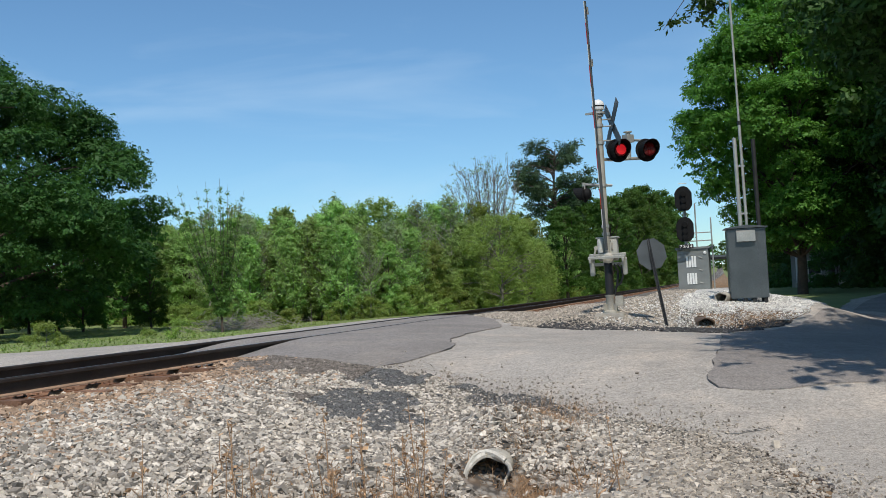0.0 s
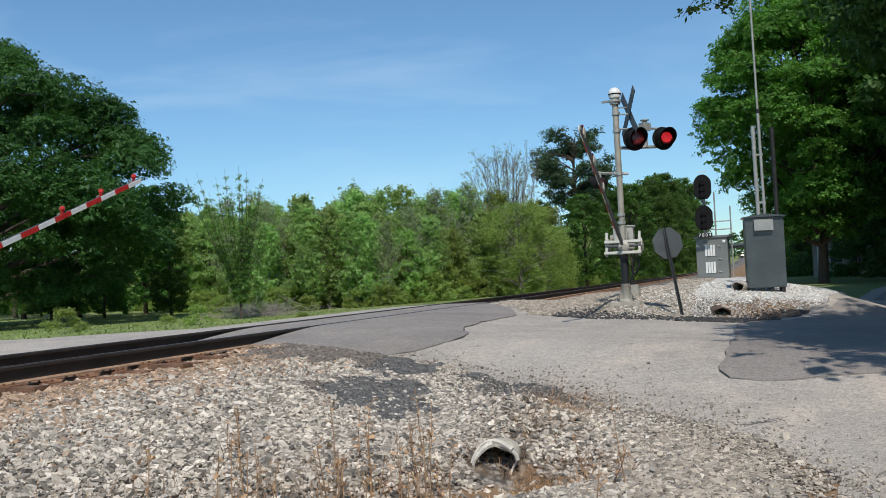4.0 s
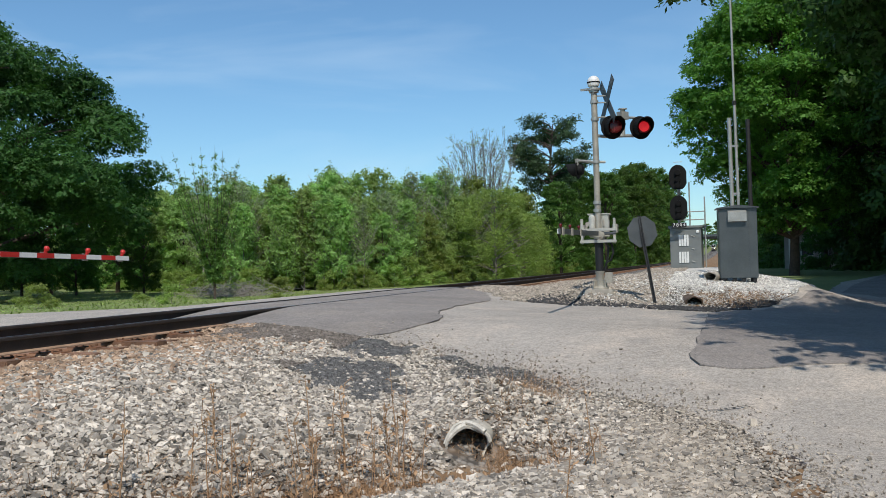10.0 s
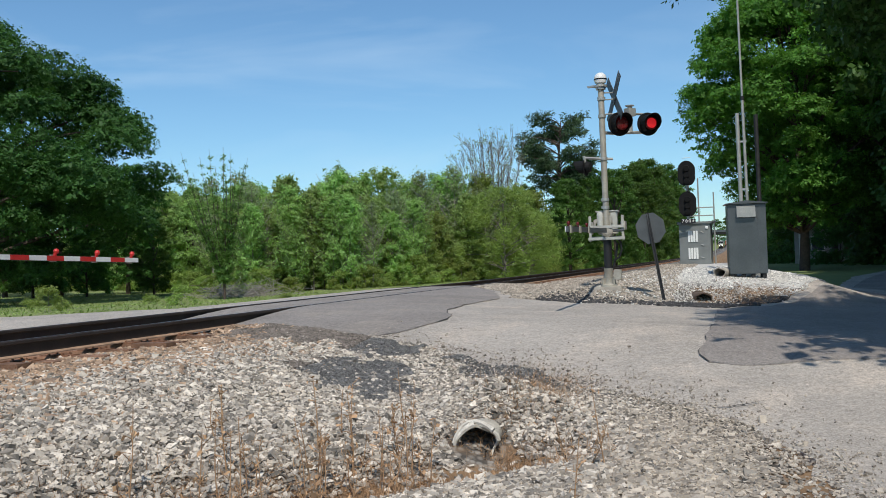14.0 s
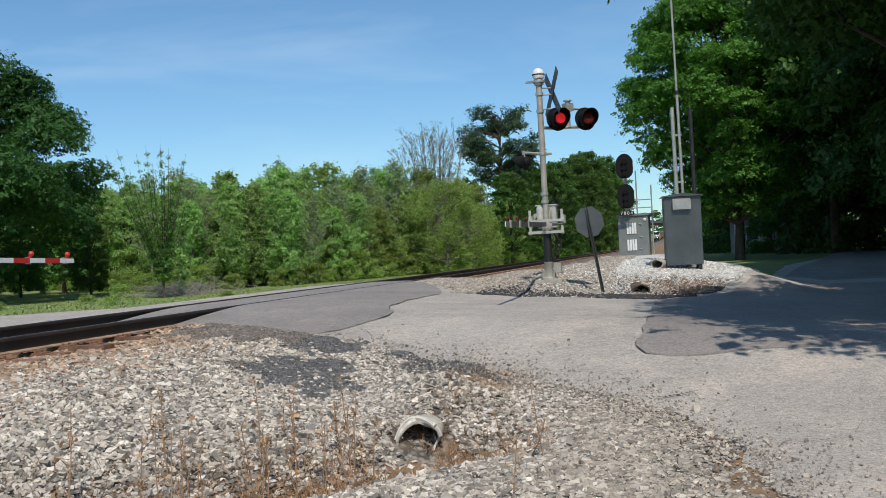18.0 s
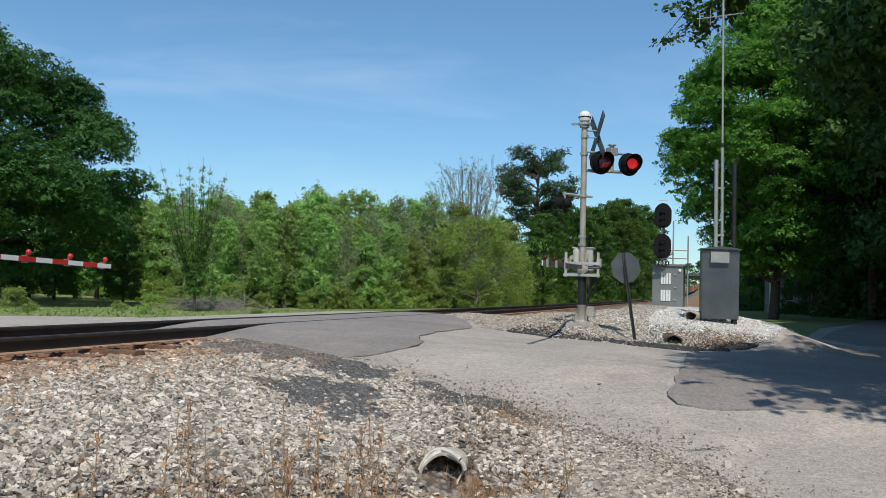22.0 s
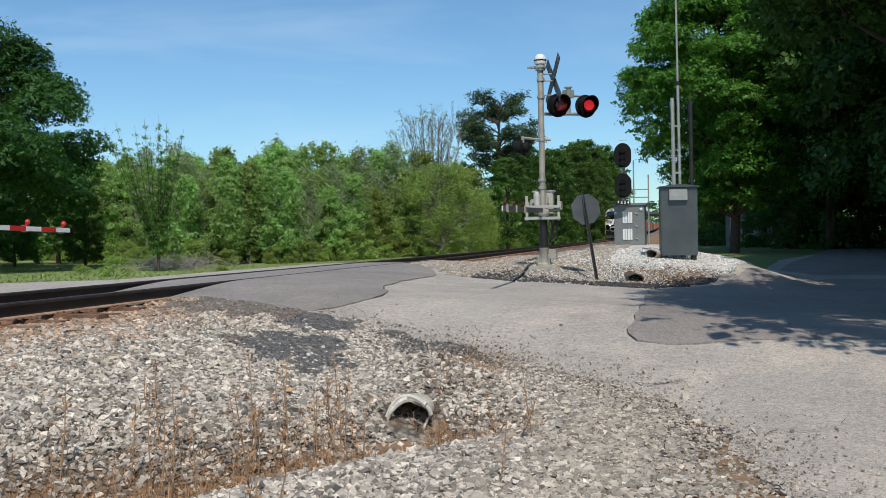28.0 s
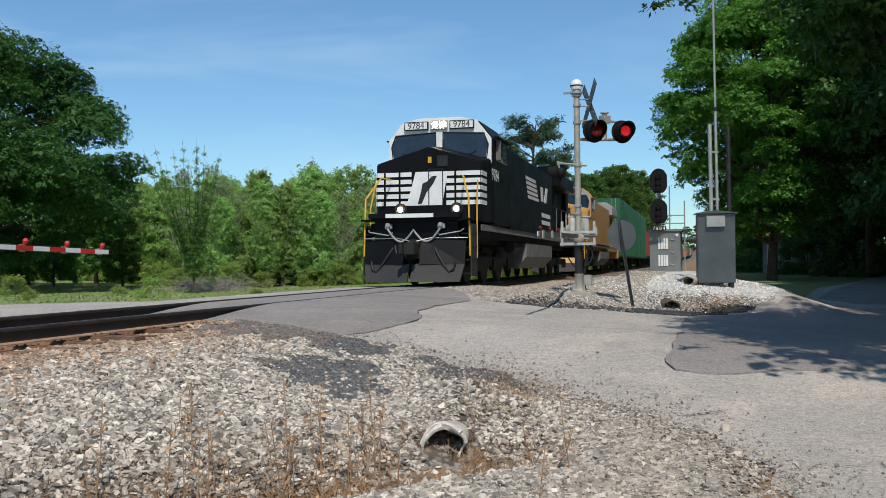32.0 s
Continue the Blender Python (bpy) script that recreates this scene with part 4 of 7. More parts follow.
def shoot_tree(name, label, h, shoots, leaves, leaf_size, leaf_mat, bark, seed, reach=0.32, base=0.12, rise=1.1, fan=0.0, r0=0.05, fill=0.16, narrow=0.5, droop=0.0, group="", per=8):
    """A slender tree of rising shoots, leaves set along each of them."""
    rng = np.random.default_rng(seed)
    root = thing(name, label, "tree", group=group)
    sh, pts, rad = Shape(), [], []
    if not fan:
        sh.tube([(0, 0, -0.2), (0.02 * h * rng.normal(), 0.02 * h * rng.normal(), h * 0.5), (0.02 * h * rng.normal(), 0, h * 0.97)], r0, 7, r2=0.008)
        pts += [(0, 0, z) for z in np.linspace(0.6 * h, h, 8)]
        rad += [fill * h * 0.22] * 8
    else:
        sh.tube([(0, 0, -0.2), (0, 0, base * h * 1.2)], r0, 8, r2=r0 * 0.8)
    for _ in range(shoots):
        u = base + (0.95 - base) * rng.uniform(0, 1) ** 0.8 if not fan else base
        ang = rng.uniform(0, 2 * math.pi)
        out = Vector((math.cos(ang), math.sin(ang), 0))
        a = Vector((0, 0, u * h))
        if fan:
            b = a + out * fan * h * math.sqrt(rng.uniform(0.02, 1)) + Vector((0, 0, (1 - base) * h * rng.uniform(0.55, 1.0)))
        else:
            L = h * reach * (1.08 - u) * rng.uniform(0.6, 1.15)
            b = a + out * L + Vector((0, 0, L * rise * rng.uniform(0.5, 1.2)))
            b.z = min(b.z, h * 1.02)
        mid = a.lerp(b, 0.5) + out * 0.06 * h * reach + Vector((0, 0, droop))
        b.z -= droop * rng.uniform(0.6, 2.2)
        line = [a, a.lerp(mid, 0.5) + Vector((0, 0, 0.12 * droop)), mid, mid.lerp(b, 0.55) + Vector((0, 0, 0.18 * droop)), b]
        sh.tube(line, r0 * 0.42, 5, r2=0.005)
        for i in range(4):
            for s in (0.0, 0.33, 0.67):
                pts.append(tuple(line[i].lerp(line[i + 1], s)))
                rad.append(fill * h * 0.22 * (1.15 - 0.22 * i))
    part("trunk", sh, bark, root, smooth=True)
    me = leaf_cloud("crown", pts, rad, leaves, leaf_size, rng, shell=0.05, narrow=narrow, per=per)
    link_mesh("crown", me, leaf_mat, root)
    return root


def place(root, x, y, turn=0.0, size=1.0, dz=0.0):
    root.matrix_world = Matrix.Translation((x, y, hz(x, y) + dz)) @ pose(0, 0, 0, 0, 0, turn) @ Matrix.Scale(size, 4)
    return root


def another(root, x, y, turn, size, dz=0.0):
    k = copy_thing(root, Matrix.Identity(4))
    return place(k, x, y, turn, size, dz)


# the big oak on the wooded side
oak = crown_tree("oak_tree", "large dark green spreading oak on the grass", [(1.5, 8.5), (4.1, 11.6), (6.0, 12.7), (7.6, 12.8), (10.4, 11.2), (12.8, 9.0), (15.0, 6.0), (16.6, 2.6), (17.2, 0.5)], 240, 420000, 0.082, LEAF_DARK, BARK, 0.6, 21, pad=(0.09, 0.19))
place(oak, -43.2, 46.3, 20)

# templates of the wood's edge
kinds = [
    shoot_tree("slender_tree", "slender spring-green young tree in the wood's edge", 6.6, 40, 9500, 0.07, LEAF, BARK_GREY, 31, reach=0.42, base=0.05, fill=0.36),
    shoot_tree("sapling_tree", "young upright tree with fresh green leaves", 6.0, 34, 8500, 0.066, LEAF, BARK_GREY, 32, reach=0.36, base=0.04, rise=1.5, fill=0.4),
    make_tree("broad_tree", "rounded green tree in the wood's edge", 6.4, 2.5, 0.2, 120, 13000, 0.072, LEAF, BARK, 0.10, 33, top=0.45, clump_r=(0.08, 0.19), shell=0.1),
    make_tree("willow_tree", "rounded soft yellow-green willow", 7.3, 3.9, 0.1, 210, 52000, 0.06, LEAF_BRIGHT, BARK_GREY, 0.12, 34, top=0.85, clump_r=(0.06, 0.15), droop=0.8, narrow=0.35, shell=0.15, limbs=40),
    make_tree("tall_tree", "tall dense green tree", 13.0, 4.4, 0.8, 300, 26000, 0.11, LEAF_MID, BARK, 0.25, 35, top=0.7, clump_r=(0.08, 0.18), shell=0.3, boughs=40, tail=0.04),
    shoot_tree("grey_tree", "thin grey-green tree just coming into leaf", 7.0, 44, 5200, 0.05, LEAF_PALE, BARK_PALE, 36, reach=0.36, base=0.12, rise=1.4, fill=0.36, r0=0.07),
    make_tree("yellow_tree", "yellow-green broad young tree", 5.6, 2.3, 0.1, 130, 11000, 0.06, LEAF_BRIGHT, BARK, 0.08, 37, top=0.4, clump_r=(0.09, 0.2), shell=0.1),
]
bush = make_tree("bush", "low bright green bush", 1.5, 1.2, 0.0, 34, 3200, 0.045, LEAF_BRIGHT, BARK_GREY, 0.02, 41, clump_r=(0.16, 0.36), category="bush", limbs=6, shell=0.1)


EDGE = [(-95, 92), (-62, 86), (-43, 70), (-30, 57), (-24.5, 60), (-20.5, 76), (-18.0, 105), (-15.5, 180), (-14.0, 330)]


def plant_wood():
    """Rows of young trees along the wood's edge, taller ones behind."""
    rng = random.Random(11)
    used = set()
    for (ax, ay), (bx, by) in zip(EDGE[:-1], EDGE[1:]):
        L = math.hypot(bx - ax, by - ay)
        nx, ny = -(by - ay) / L, (bx - ax) / L
        s = 0.0
        while s < L:
            x0, y0 = ax + (bx - ax) * s / L, ay + (by - ay) * s / L
            dist = math.hypot(x0, y0)
            for row in range(4 if dist < 110 else 2):
                k = rng.choices([0, 1, 2, 5, 6, 4], [5, 4, 3.0, 3.0, 2.0, 0.0 if dist < 100 else 9])[0]
                off = row * 2.4 + rng.uniform(-0.5, 1.2)
                size = rng.uniform(0.8, 1.12) * (1 + 0.08 * row) * (1.0 if dist < 75 else 1.12)
                if k == 4:
                    size *= 0.0062 * dist
                x, y = x0 + nx * off, y0 + ny * off
                if k in used:
                    another(kinds[k], x, y, rng.uniform(0, 360), size * rng.uniform(0.85, 1.1))
                else:
                    used.add(k)
                    place(kinds[k], x, y, rng.uniform(0, 360), size)
            for _ in range(2):
                another(bush, x0 - nx * rng.uniform(0.4, 1.6), y0 - ny * rng.uniform(0.4, 1.6) + rng.uniform(-1, 1), rng.uniform(0, 360), rng.uniform(0.5, 1.15))
            s += 1.9 * (1 + dist / 160)


plant_wood()
place(kinds[3], -16.9, 74.5, 0, 1.05)
another(kinds[3], -16.6, 83.0, 120, 0.85)
place(bush, -21.8, 66.0, 10, 1.5)
for k, x, y, turn, size in ((2, -24.0, 84.0, 0, 1.55), (6, -21.6, 86.0, 90, 1.75), (2, -26.5, 80.0, 200, 1.45), (6, -18.0, 92.0, 30, 1.5), (5, -22.4, 80.0, 60, 1.45), (4, -15.6, 100.0, 10, 0.76), (4, -12.8, 118.0, 50, 0.94), (4, -11.2, 142.0, 130, 0.95)):
    another(kinds[k], x, y, turn, size)


def pine_tree():
    """Bare below, with flat separate sprays of needles about long limbs."""
    rng = np.random.default_rng(51)
    root = thing("pine_tree", "tall dark pine with a broken flat-topped crown", "tree")
    sh, pts, rad = Shape(), [], []
    sh.tube([(0, 0, -0.3), (0.25, 0, 8), (-0.2, 0.2, 14), (0.3, 0, 19.6)], 0.3, 10, r2=0.07)
    for k in range(48):
        z = rng.uniform(11.0, 19.4) if k > 4 else rng.uniform(9.0, 11.0)
        ang = rng.uniform(0, 2 * math.pi)
        L = (2.2 + 3.2 * math.sin(math.pi * min(1, max(0.12, (z - 9.5) / 10.5)))) * rng.uniform(0.6, 1.1)
        a, b = Vector((0, 0, z)), Vector((math.cos(ang) * L, math.sin(ang) * L, min(20.2, z + L * rng.uniform(0.15, 0.55))))
        limb(sh, a, b, 0.10, 0.03, rng, bend=0.08)
        for s in (0.62, 0.8, 0.95, 1.05):
            for _ in range(2):
                c = a.lerp(b, s) + Vector((rng.normal() * 0.5, rng.normal() * 0.5, rng.normal() * 0.2))
                pts.append(tuple(c))
                rad.append(rng.uniform(0.5, 1.0))
    part("trunk", sh, BARK, root, smooth=True)
    link_mesh("crown", leaf_cloud("crown", pts, rad, 25000, 0.18, rng, shell=0.1, narrow=0.3), LEAF_PINE, root)
    return root


pine = pine_tree()
place(pine, -20.2, 124.0, 40, 1.0)
def fan_tree():
    """A round-headed tree still bare: limbs fan out from a short trunk and split into fine upright twigs."""
    rng = np.random.default_rng(61)
    root = thing("bare_tree", "leafless pale grey round-headed tree behind the wood's edge", "tree")
    sh, pts = Shape(), []
    sh.tube([(0, 0, -0.3), (0.1, 0, 4.6)], 0.24, 8, r2=0.17)
    for k in range(26):
        ang, q = rng.uniform(0, 2 * math.pi), math.sqrt(rng.uniform(0, 1))
        tip = Vector((math.cos(ang) * 4.3 * q, math.sin(ang) * 4.3 * q, 13.0 - 1.3 * q * q + rng.normal() * 0.25))
        a = Vector((0, 0, rng.uniform(3.2, 4.8)))
        mid = a.lerp(tip, 0.5) + Vector((tip.x * 0.12, tip.y * 0.12, -0.4))
        sh.tube([a, mid, tip], 0.055, 5, r2=0.010)
        for _ in range(17):
            u = rng.uniform(0.25, 0.95)
            b = a.lerp(mid, u * 2) if u < 0.5 else mid.lerp(tip, u * 2 - 1)
            L = rng.uniform(0.9, 2.1)
            e = b + Vector((tip.x * 0.10 + rng.normal() * 0.42, tip.y * 0.10 + rng.normal() * 0.42, 1.0)).normalized() * L
            sh.tube([b, b.lerp(e, 0.5) + Vector(rng.normal(size=3)) * 0.06, e], 0.018, 4, r2=0.007)
            pts.append(tuple(e))
            for _ in range(3):
                c = b.lerp(e, rng.uniform(0.3, 0.9))
                f = c + Vector((rng.normal() * 0.4, rng.normal() * 0.4, 0.8)).normalized() * L * 0.45
                sh.tube([c, f], 0.010, 3, r2=0.005)
    part("trunk", sh, BARK_GREY, root)
    link_mesh("crown", leaf_cloud("crown", pts, np.full(len(pts), 0.45), 7000, 0.045, rng, shell=0.1), LEAF_PALE, root)
    return root


bare = fan_tree()
place(bare, -20.6, 88.0, 0, 1.0)
young = shoot_tree("young_tree", "thin young tree with fresh leaves and bare top whips", 8.2, 19, 19000, 0.05, LEAF_YOUNG, BARK, 64, base=0.14, fan=0.36, r0=0.075, fill=0.17, per=3)
place(young, -25.8, 45.6)
for x, y, turn, size in ((-58.0, 66.0, 0, 1.0), (-50.0, 63.0, 90, 0.9), (-66.0, 74.0, 200, 1.1), (-76.0, 76.0, 40, 1.2), (-46.0, 66.0, 140, 0.8)):
    another(kinds[4], x, y, turn, size)

# undergrowth takes the same leaf colour, darkened to stand for shade
undergrowth = make_tree("undergrowth_tree", "dense undergrowth beside the street, leaves coloured dark for shade", 5.5, 4.6, 0.0, 70, 9000, 0.14, LEAF_SHADE, BARK, 0.10, 79, clump_r=(0.14, 0.28), category="bush", shell=0.3)
place(undergrowth, 12.5, 72.0, 0, 1.0)
for x, y, turn, size in ((-51.0, 61.0, 20, 0.5), (-45.0, 59.5, 80, 0.42), (-39.0, 59.0, 150, 0.42)):
    another(kinds[4], x, y, turn, size)
# tall trees along the street, their shade put into a darker leaf colour
street_tree = make_tree("street_tree", "tall dense tree beside the street, green darkened for shade", 17.0, 6.6, 2.4, 260, 70000, 0.10, LEAF_SHADE, BARK, 0.2, 71, top=0.85, clump_r=(0.08, 0.18), limbs=26, shell=0.4, boughs=36, tail=0.03, stretch=0.2)
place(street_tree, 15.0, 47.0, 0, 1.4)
edge_tree = crown_tree("street_tree", "tall tree beside the street, leaf green brightened for sunlight", [(2.6, 3.4), (5.0, 4.9), (7.9, 7.0), (10.5, 6.9), (12.9, 6.0), (15.2, 4.6), (17.2, 2.8), (18.6, 0.4)], 230, 250000, 0.075, LEAF_STREET, BARK, 0.32, 72, pad=(0.13, 0.25))
place(edge_tree, 4.3, 57.0, 0)
another(edge_tree, 9.0, 86.0, 140, 1.0)
for x, y, turn, size in ((17.0, 40.0, 80, 1.5), (17.0, 54.0, 150, 1.6), (19.0, 46.0, 210, 1.5), (26.0, 40.0, 30, 1.5), (11.0, 66.0, 100, 1.6), (14.5, 62.0, 30, 1.3), (16.0, 80.0, 250, 1.6), (13.0, 100.0, 0, 1.2),
                         (25.0, 62.0, 10, 1.6), (15.0, 128.0, 60, 1.2), (18.0, 170.0, 20, 1.2), (15.0, 118.0, 320, 1.4), (33.0, 55.0, 70, 1.5), (24.0, 95.0, 70, 1.5), (36.0, 82.0, 10, 1.5)):
    another(street_tree, x, y, turn, size)
for x, y, turn, size in ((30.0, 75.0, 0, 1.3), (22.0, 78.0, 60, 1.2), (14.0, 70.0, 20, 1.1), (40.0, 66.0, 100, 1.3), (48.0, 74.0, 150, 1.3), (12.0, 94.0, 0, 1.3), (8.6, 79.0, 0, 0.55), (12.8, 80.0, 40, 0.6), (10.2, 76.0, 90, 0.4), (7.5, 112.0, 0, 1.0), (6.8, 122.0, 40, 0.9), (9.5, 104.0, 80, 1.2), (7.0, 150.0, 10, 1.1), (9.0, 140.0, 10, 1.5), (14.0, 150.0, 10, 1.8), (10.0, 185.0, 10, 1.5), (26.0, 130.0, 10, 2.0), (44.0, 110.0, 10, 2.0), (10.0, 220.0, 90, 1.5), (8.0, 100.0, 70, 0.9), (20.0, 104.0, 10, 1.4), (34.0, 96.0, 70, 1.4), (8.0, 96.0, 30, 1.0), (9.0, 112.0, 50, 1.1), (18.0, 62.0, 10, 1.0), (27.0, 58.0, 10, 1.1), (38.0, 58.0, 80, 1.2)):
    another(undergrowth, x, y, turn, size)
# beside and above the camera, mostly out of view: added to shade the street
shade_tree = make_tree("shade_tree", "tall tree overhanging the street, put in for its shade", 14.5, 7.4, 6.9, 230, 130000, 0.10, LEAF_SHADE, BARK, 0.36, 77, top=0.9, clump_r=(0.10, 0.2), limbs=24, shell=0.3)
place(shade_tree, 7.6, 9.9, 0, 0.82)
# further unseen crowns, added to keep sun and sky off the street
for x, y, turn, size in ((12.6, 10.4, 120, 1.05), (18.0, 11.0, 10, 1.1), (15.4, 20.0, 230, 1.15), (11.2, 22.5, 60, 1.05), (11.0, 32.0, 20, 1.15), (22.0, 18.0, 40, 1.2), (21.0, 26.0, 70, 1.3), (27.0, 36.0, 30, 1.5), (28.0, 13.0, 30, 1.3), (14.0, 3.0, 80, 1.0), (21.0, 4.0, 200, 1.2)):
    another(shade_tree, x, y, turn, size)


def hanging_twig():
    """The tip of a branch that reaches into view from the overhanging tree."""
    rng = np.random.default_rng(5)
    root = thing("leafy_branch", "leafy branch tip hanging from the overhanging tree", "branch", Matrix.Translation((-0.08, 27.0, 8.38)) @ Matrix.Scale(1.55, 4))
    pts = []
    for k in range(9):
        a = Vector((1.8, -0.4, 0.9 + 0.05 * k))
        b = Vector((rng.uniform(-0.75, 0.35), rng.uniform(-0.5, 0.5), rng.uniform(-0.42, 0.25)))
        sh = Shape()
        limb(sh, a, b, 0.022, 0.004, rng, bend=0.06)
        part("branch", sh, BARK, root)
        pts += [tuple(a.lerp(b, s)) for s in np.linspace(0.35, 1.0, 12)]
    link_mesh("leaves", leaf_cloud("leaves", pts, np.full(len(pts), 0.13), 1500, 0.055, rng, shell=0.1), LEAF_DARK, root)


hanging_twig()

# ---- crossing signals and gates ----
LAMP_TURN = -60.0
GATE_PIVOT = 1.14
ARM = 5.1


def lamp_head(parent, x, y, z, turn, with_lens=True, size=1.0):
    """One round flashing lamp: disc, housing, hood, and the lens that turns its lit or its dark face outwards. turn: where it looks, 0 is +x."""
    m = Matrix.Translation((x, y, z)) @ pose(0, 0, 0, 0, 0, turn) @ pose(0, 0, 0, 0, 90, 0) @ Matrix.Scale(size, 4)
    disc = part("lamp_disc", Shape().lathe([(0.05, -0.012), (0.235, -0.012), (0.245, 0.0), (0.235, 0.012), (0.05, 0.012)], m, 28), HOOD, parent, "black round backing disc")
    part("housing", Shape().lathe([(0.16, -0.01), (0.165, -0.05), (0.13, -0.15), (0.06, -0.18)], m, 20), HOOD, disc)
    hood = Shape()
    n = 18
    ang = [radians(-150 + 300 * k / (n - 1)) for k in range(n)]
    rows = []
    for r, o in ((0.19, 0.0), (0.182, 0.0)):
        for k, a in enumerate(ang):
            reach = 0.34 - 0.20 * (abs(k - (n - 1) / 2) / ((n - 1) / 2)) ** 1.5
            for h in (0.01, reach):
                rows.append(m @ Vector((-math.cos(a) * r, math.sin(a) * r, h)))
    fs = []
    for s in range(2):
        for k in range(n - 1):
            i = s * 2 * n + 2 * k
            fs.append((i, i + 2, i + 3, i + 1) if s == 0 else (i, i + 1, i + 3, i + 2))
    fs += [(2 * k + 1, 2 * k + 3, 2 * n + 2 * k + 3, 2 * n + 2 * k + 1) for k in range(n - 1)]
    hood.add(rows, fs)
    part("hood", hood, HOOD, disc, "black visor over the lens")
    if not with_lens:
        part("lens", Shape().lathe([(0.0, 0.02), (0.14, 0.02), (0.12, 0.04), (0.0, 0.05)], m, 20), LENS_RED, disc, "dark red unlit lens")
        return None
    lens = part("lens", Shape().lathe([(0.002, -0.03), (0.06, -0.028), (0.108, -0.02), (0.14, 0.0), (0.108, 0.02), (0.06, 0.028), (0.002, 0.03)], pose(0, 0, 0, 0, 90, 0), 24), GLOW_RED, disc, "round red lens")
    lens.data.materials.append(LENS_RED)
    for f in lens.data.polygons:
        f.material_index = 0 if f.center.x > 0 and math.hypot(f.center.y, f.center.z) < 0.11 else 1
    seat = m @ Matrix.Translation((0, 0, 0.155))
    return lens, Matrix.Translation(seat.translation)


def crossbuck(parent, x, y, z, turn):
    m = Matrix.Translation((x, y, z)) @ pose(0, 0, 0, 0, 0, turn)
    for a in (45, -45):
        part("blade", Shape().box(0.008 if a > 0 else -0.008, 0, 0, 0.012, 1.22, 0.2, m @ pose(0, 0, 0, a, 0, 0)), SIGN_BACK, parent, "grey metal crossbuck blade", bevel=0.003)
    for dz in (0.12, -0.02, -0.32):
        part("bracket", Shape().tube([(0, 0, z + dz), (x - 0.02, y, z + dz)], 0.014, 6), GALV, parent)


def crossing_gate(name, label, m, lit):
    root = thing(name, label, "crossing signal", m, "gates of the crossing")
    part("foundation", Shape().box(0, 0, -0.25, 0.58, 0.58, 0.5), CONCRETE, root, "rusty-stained concrete block", bevel=0.02)
    foot = Shape().lathe([(0.17, 0.0), (0.17, 0.03), (0.10, 0.06), (0.085, 0.32), (0.095, 0.34), (0.095, 0.37)], Matrix.Identity(4), 16)
    for a in range(4):
        foot.box(0, 0.12, 0.10, 0.02, 0.11, 0.17, pose(0, 0, 0, 0, 0, 45 + 90 * a))
    part("foot_casting", foot, MAST_GREY, root, "pale ribbed metal foot", smooth=True)
    part("junction_box", Shape().box(0.19, -0.05, 0.24, 0.15, 0.13, 0.21), MAST_GREY, root, bevel=0.01)
    part("lower_mast", Shape().tube([(0, 0, 0.34), (0, 0, 1.02)], 0.085, 14), BLACK, root, "dark lower length of the mast", smooth=True)
    part("mast", Shape().tube([(0, 0, 0.9), (-0.01, 0, 2.0), (-0.02, 0, 4.05)], 0.062, 18), MAST_GREY, root, smooth=True)
    for z in (1.62, 1.78, 2.62, 3.5, 3.86):
        part("clamp", Shape().lathe([(0.06, -0.03), (0.082, -0.03), (0.082, 0.03), (0.06, 0.03)], Matrix.Translation((-0.015, 0, z)), 16), GALV, root)
    part("conduit", Shape().tube([(0.09, 0.02, 0.35), (0.16, 0.03, 0.6), (0.19, 0.02, 0.85), (0.12, 0.0, 1.0)], 0.022, 8), BLACK, root, smooth=True)
    # bell on the mast's top
    top = Matrix.Translation((-0.02, 0, 4.05))
    part("collar", Shape().lathe([(0.10, 0.0), (0.10, 0.04), (0.13, 0.05), (0.13, 0.09), (0.09, 0.10), (0.08, 0.14)], top, 18), GALV, root)
    bell = part("bell", Shape().lathe([(0.05, 0.12), (0.115, 0.14), (0.13, 0.2), (0.125, 0.26), (0.10, 0.31), (0.05, 0.345), (0.004, 0.355)], top, 22), WHITE, root, "white round warning bell", smooth=True)
    part("bell_slot", Shape().lathe([(0.118, 0.195), (0.134, 0.2), (0.134, 0.222), (0.118, 0.226)], top, 22), HOOD, bell, "dark groove")
    part("wing_plate", Shape().prism([(-0.30, 0.02), (-0.08, -0.05), (-0.05, 0.06), (-0.28, 0.06)], 4.11, 4.15), GALV, root)
    crossbuck(root, 0.24, 0.05, 3.86, 24)
    # front lamps on their crossarm
    d, e = Vector((0.669, 0.743, 0)), Vector((0.743, -0.669, 0))
    mid = d * 0.66 + e * 0.10
    part("crossarm", Shape().tube([(0, 0, 3.16), tuple(d * 0.35 + Vector((0, 0, 3.16))), tuple(mid + Vector((0, 0, 3.18))), tuple(d * 1.02 + e * 0.1 + Vector((0, 0, 3.2)))], 0.034, 10), GALV, root, smooth=True)
    part("crossarm_box", Shape().box(0, 0, 0, 0.2, 0.15, 0.16, Matrix.Translation(mid + Vector((0, 0, 3.60))) @ pose(0, 0, 0, 0, 0, 48)).tube([tuple(mid + Vector((0, 0, 3.18))), tuple(mid + Vector((0, 0, 3.55)))], 0.045, 10)
         .lathe([(0.05, 0.0), (0.05, 0.05), (0.09, 0.06), (0.09, 0.08)], Matrix.Translation(mid + Vector((0, 0, 3.67))), 12)
         .tube([tuple(d * 0.3 + e * 0.1 + Vector((0, 0, 3.56))), tuple(d * 1.02 + e * 0.1 + Vector((0, 0, 3.58)))], 0.025, 8), GALV, root, "grey terminal box")
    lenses = []
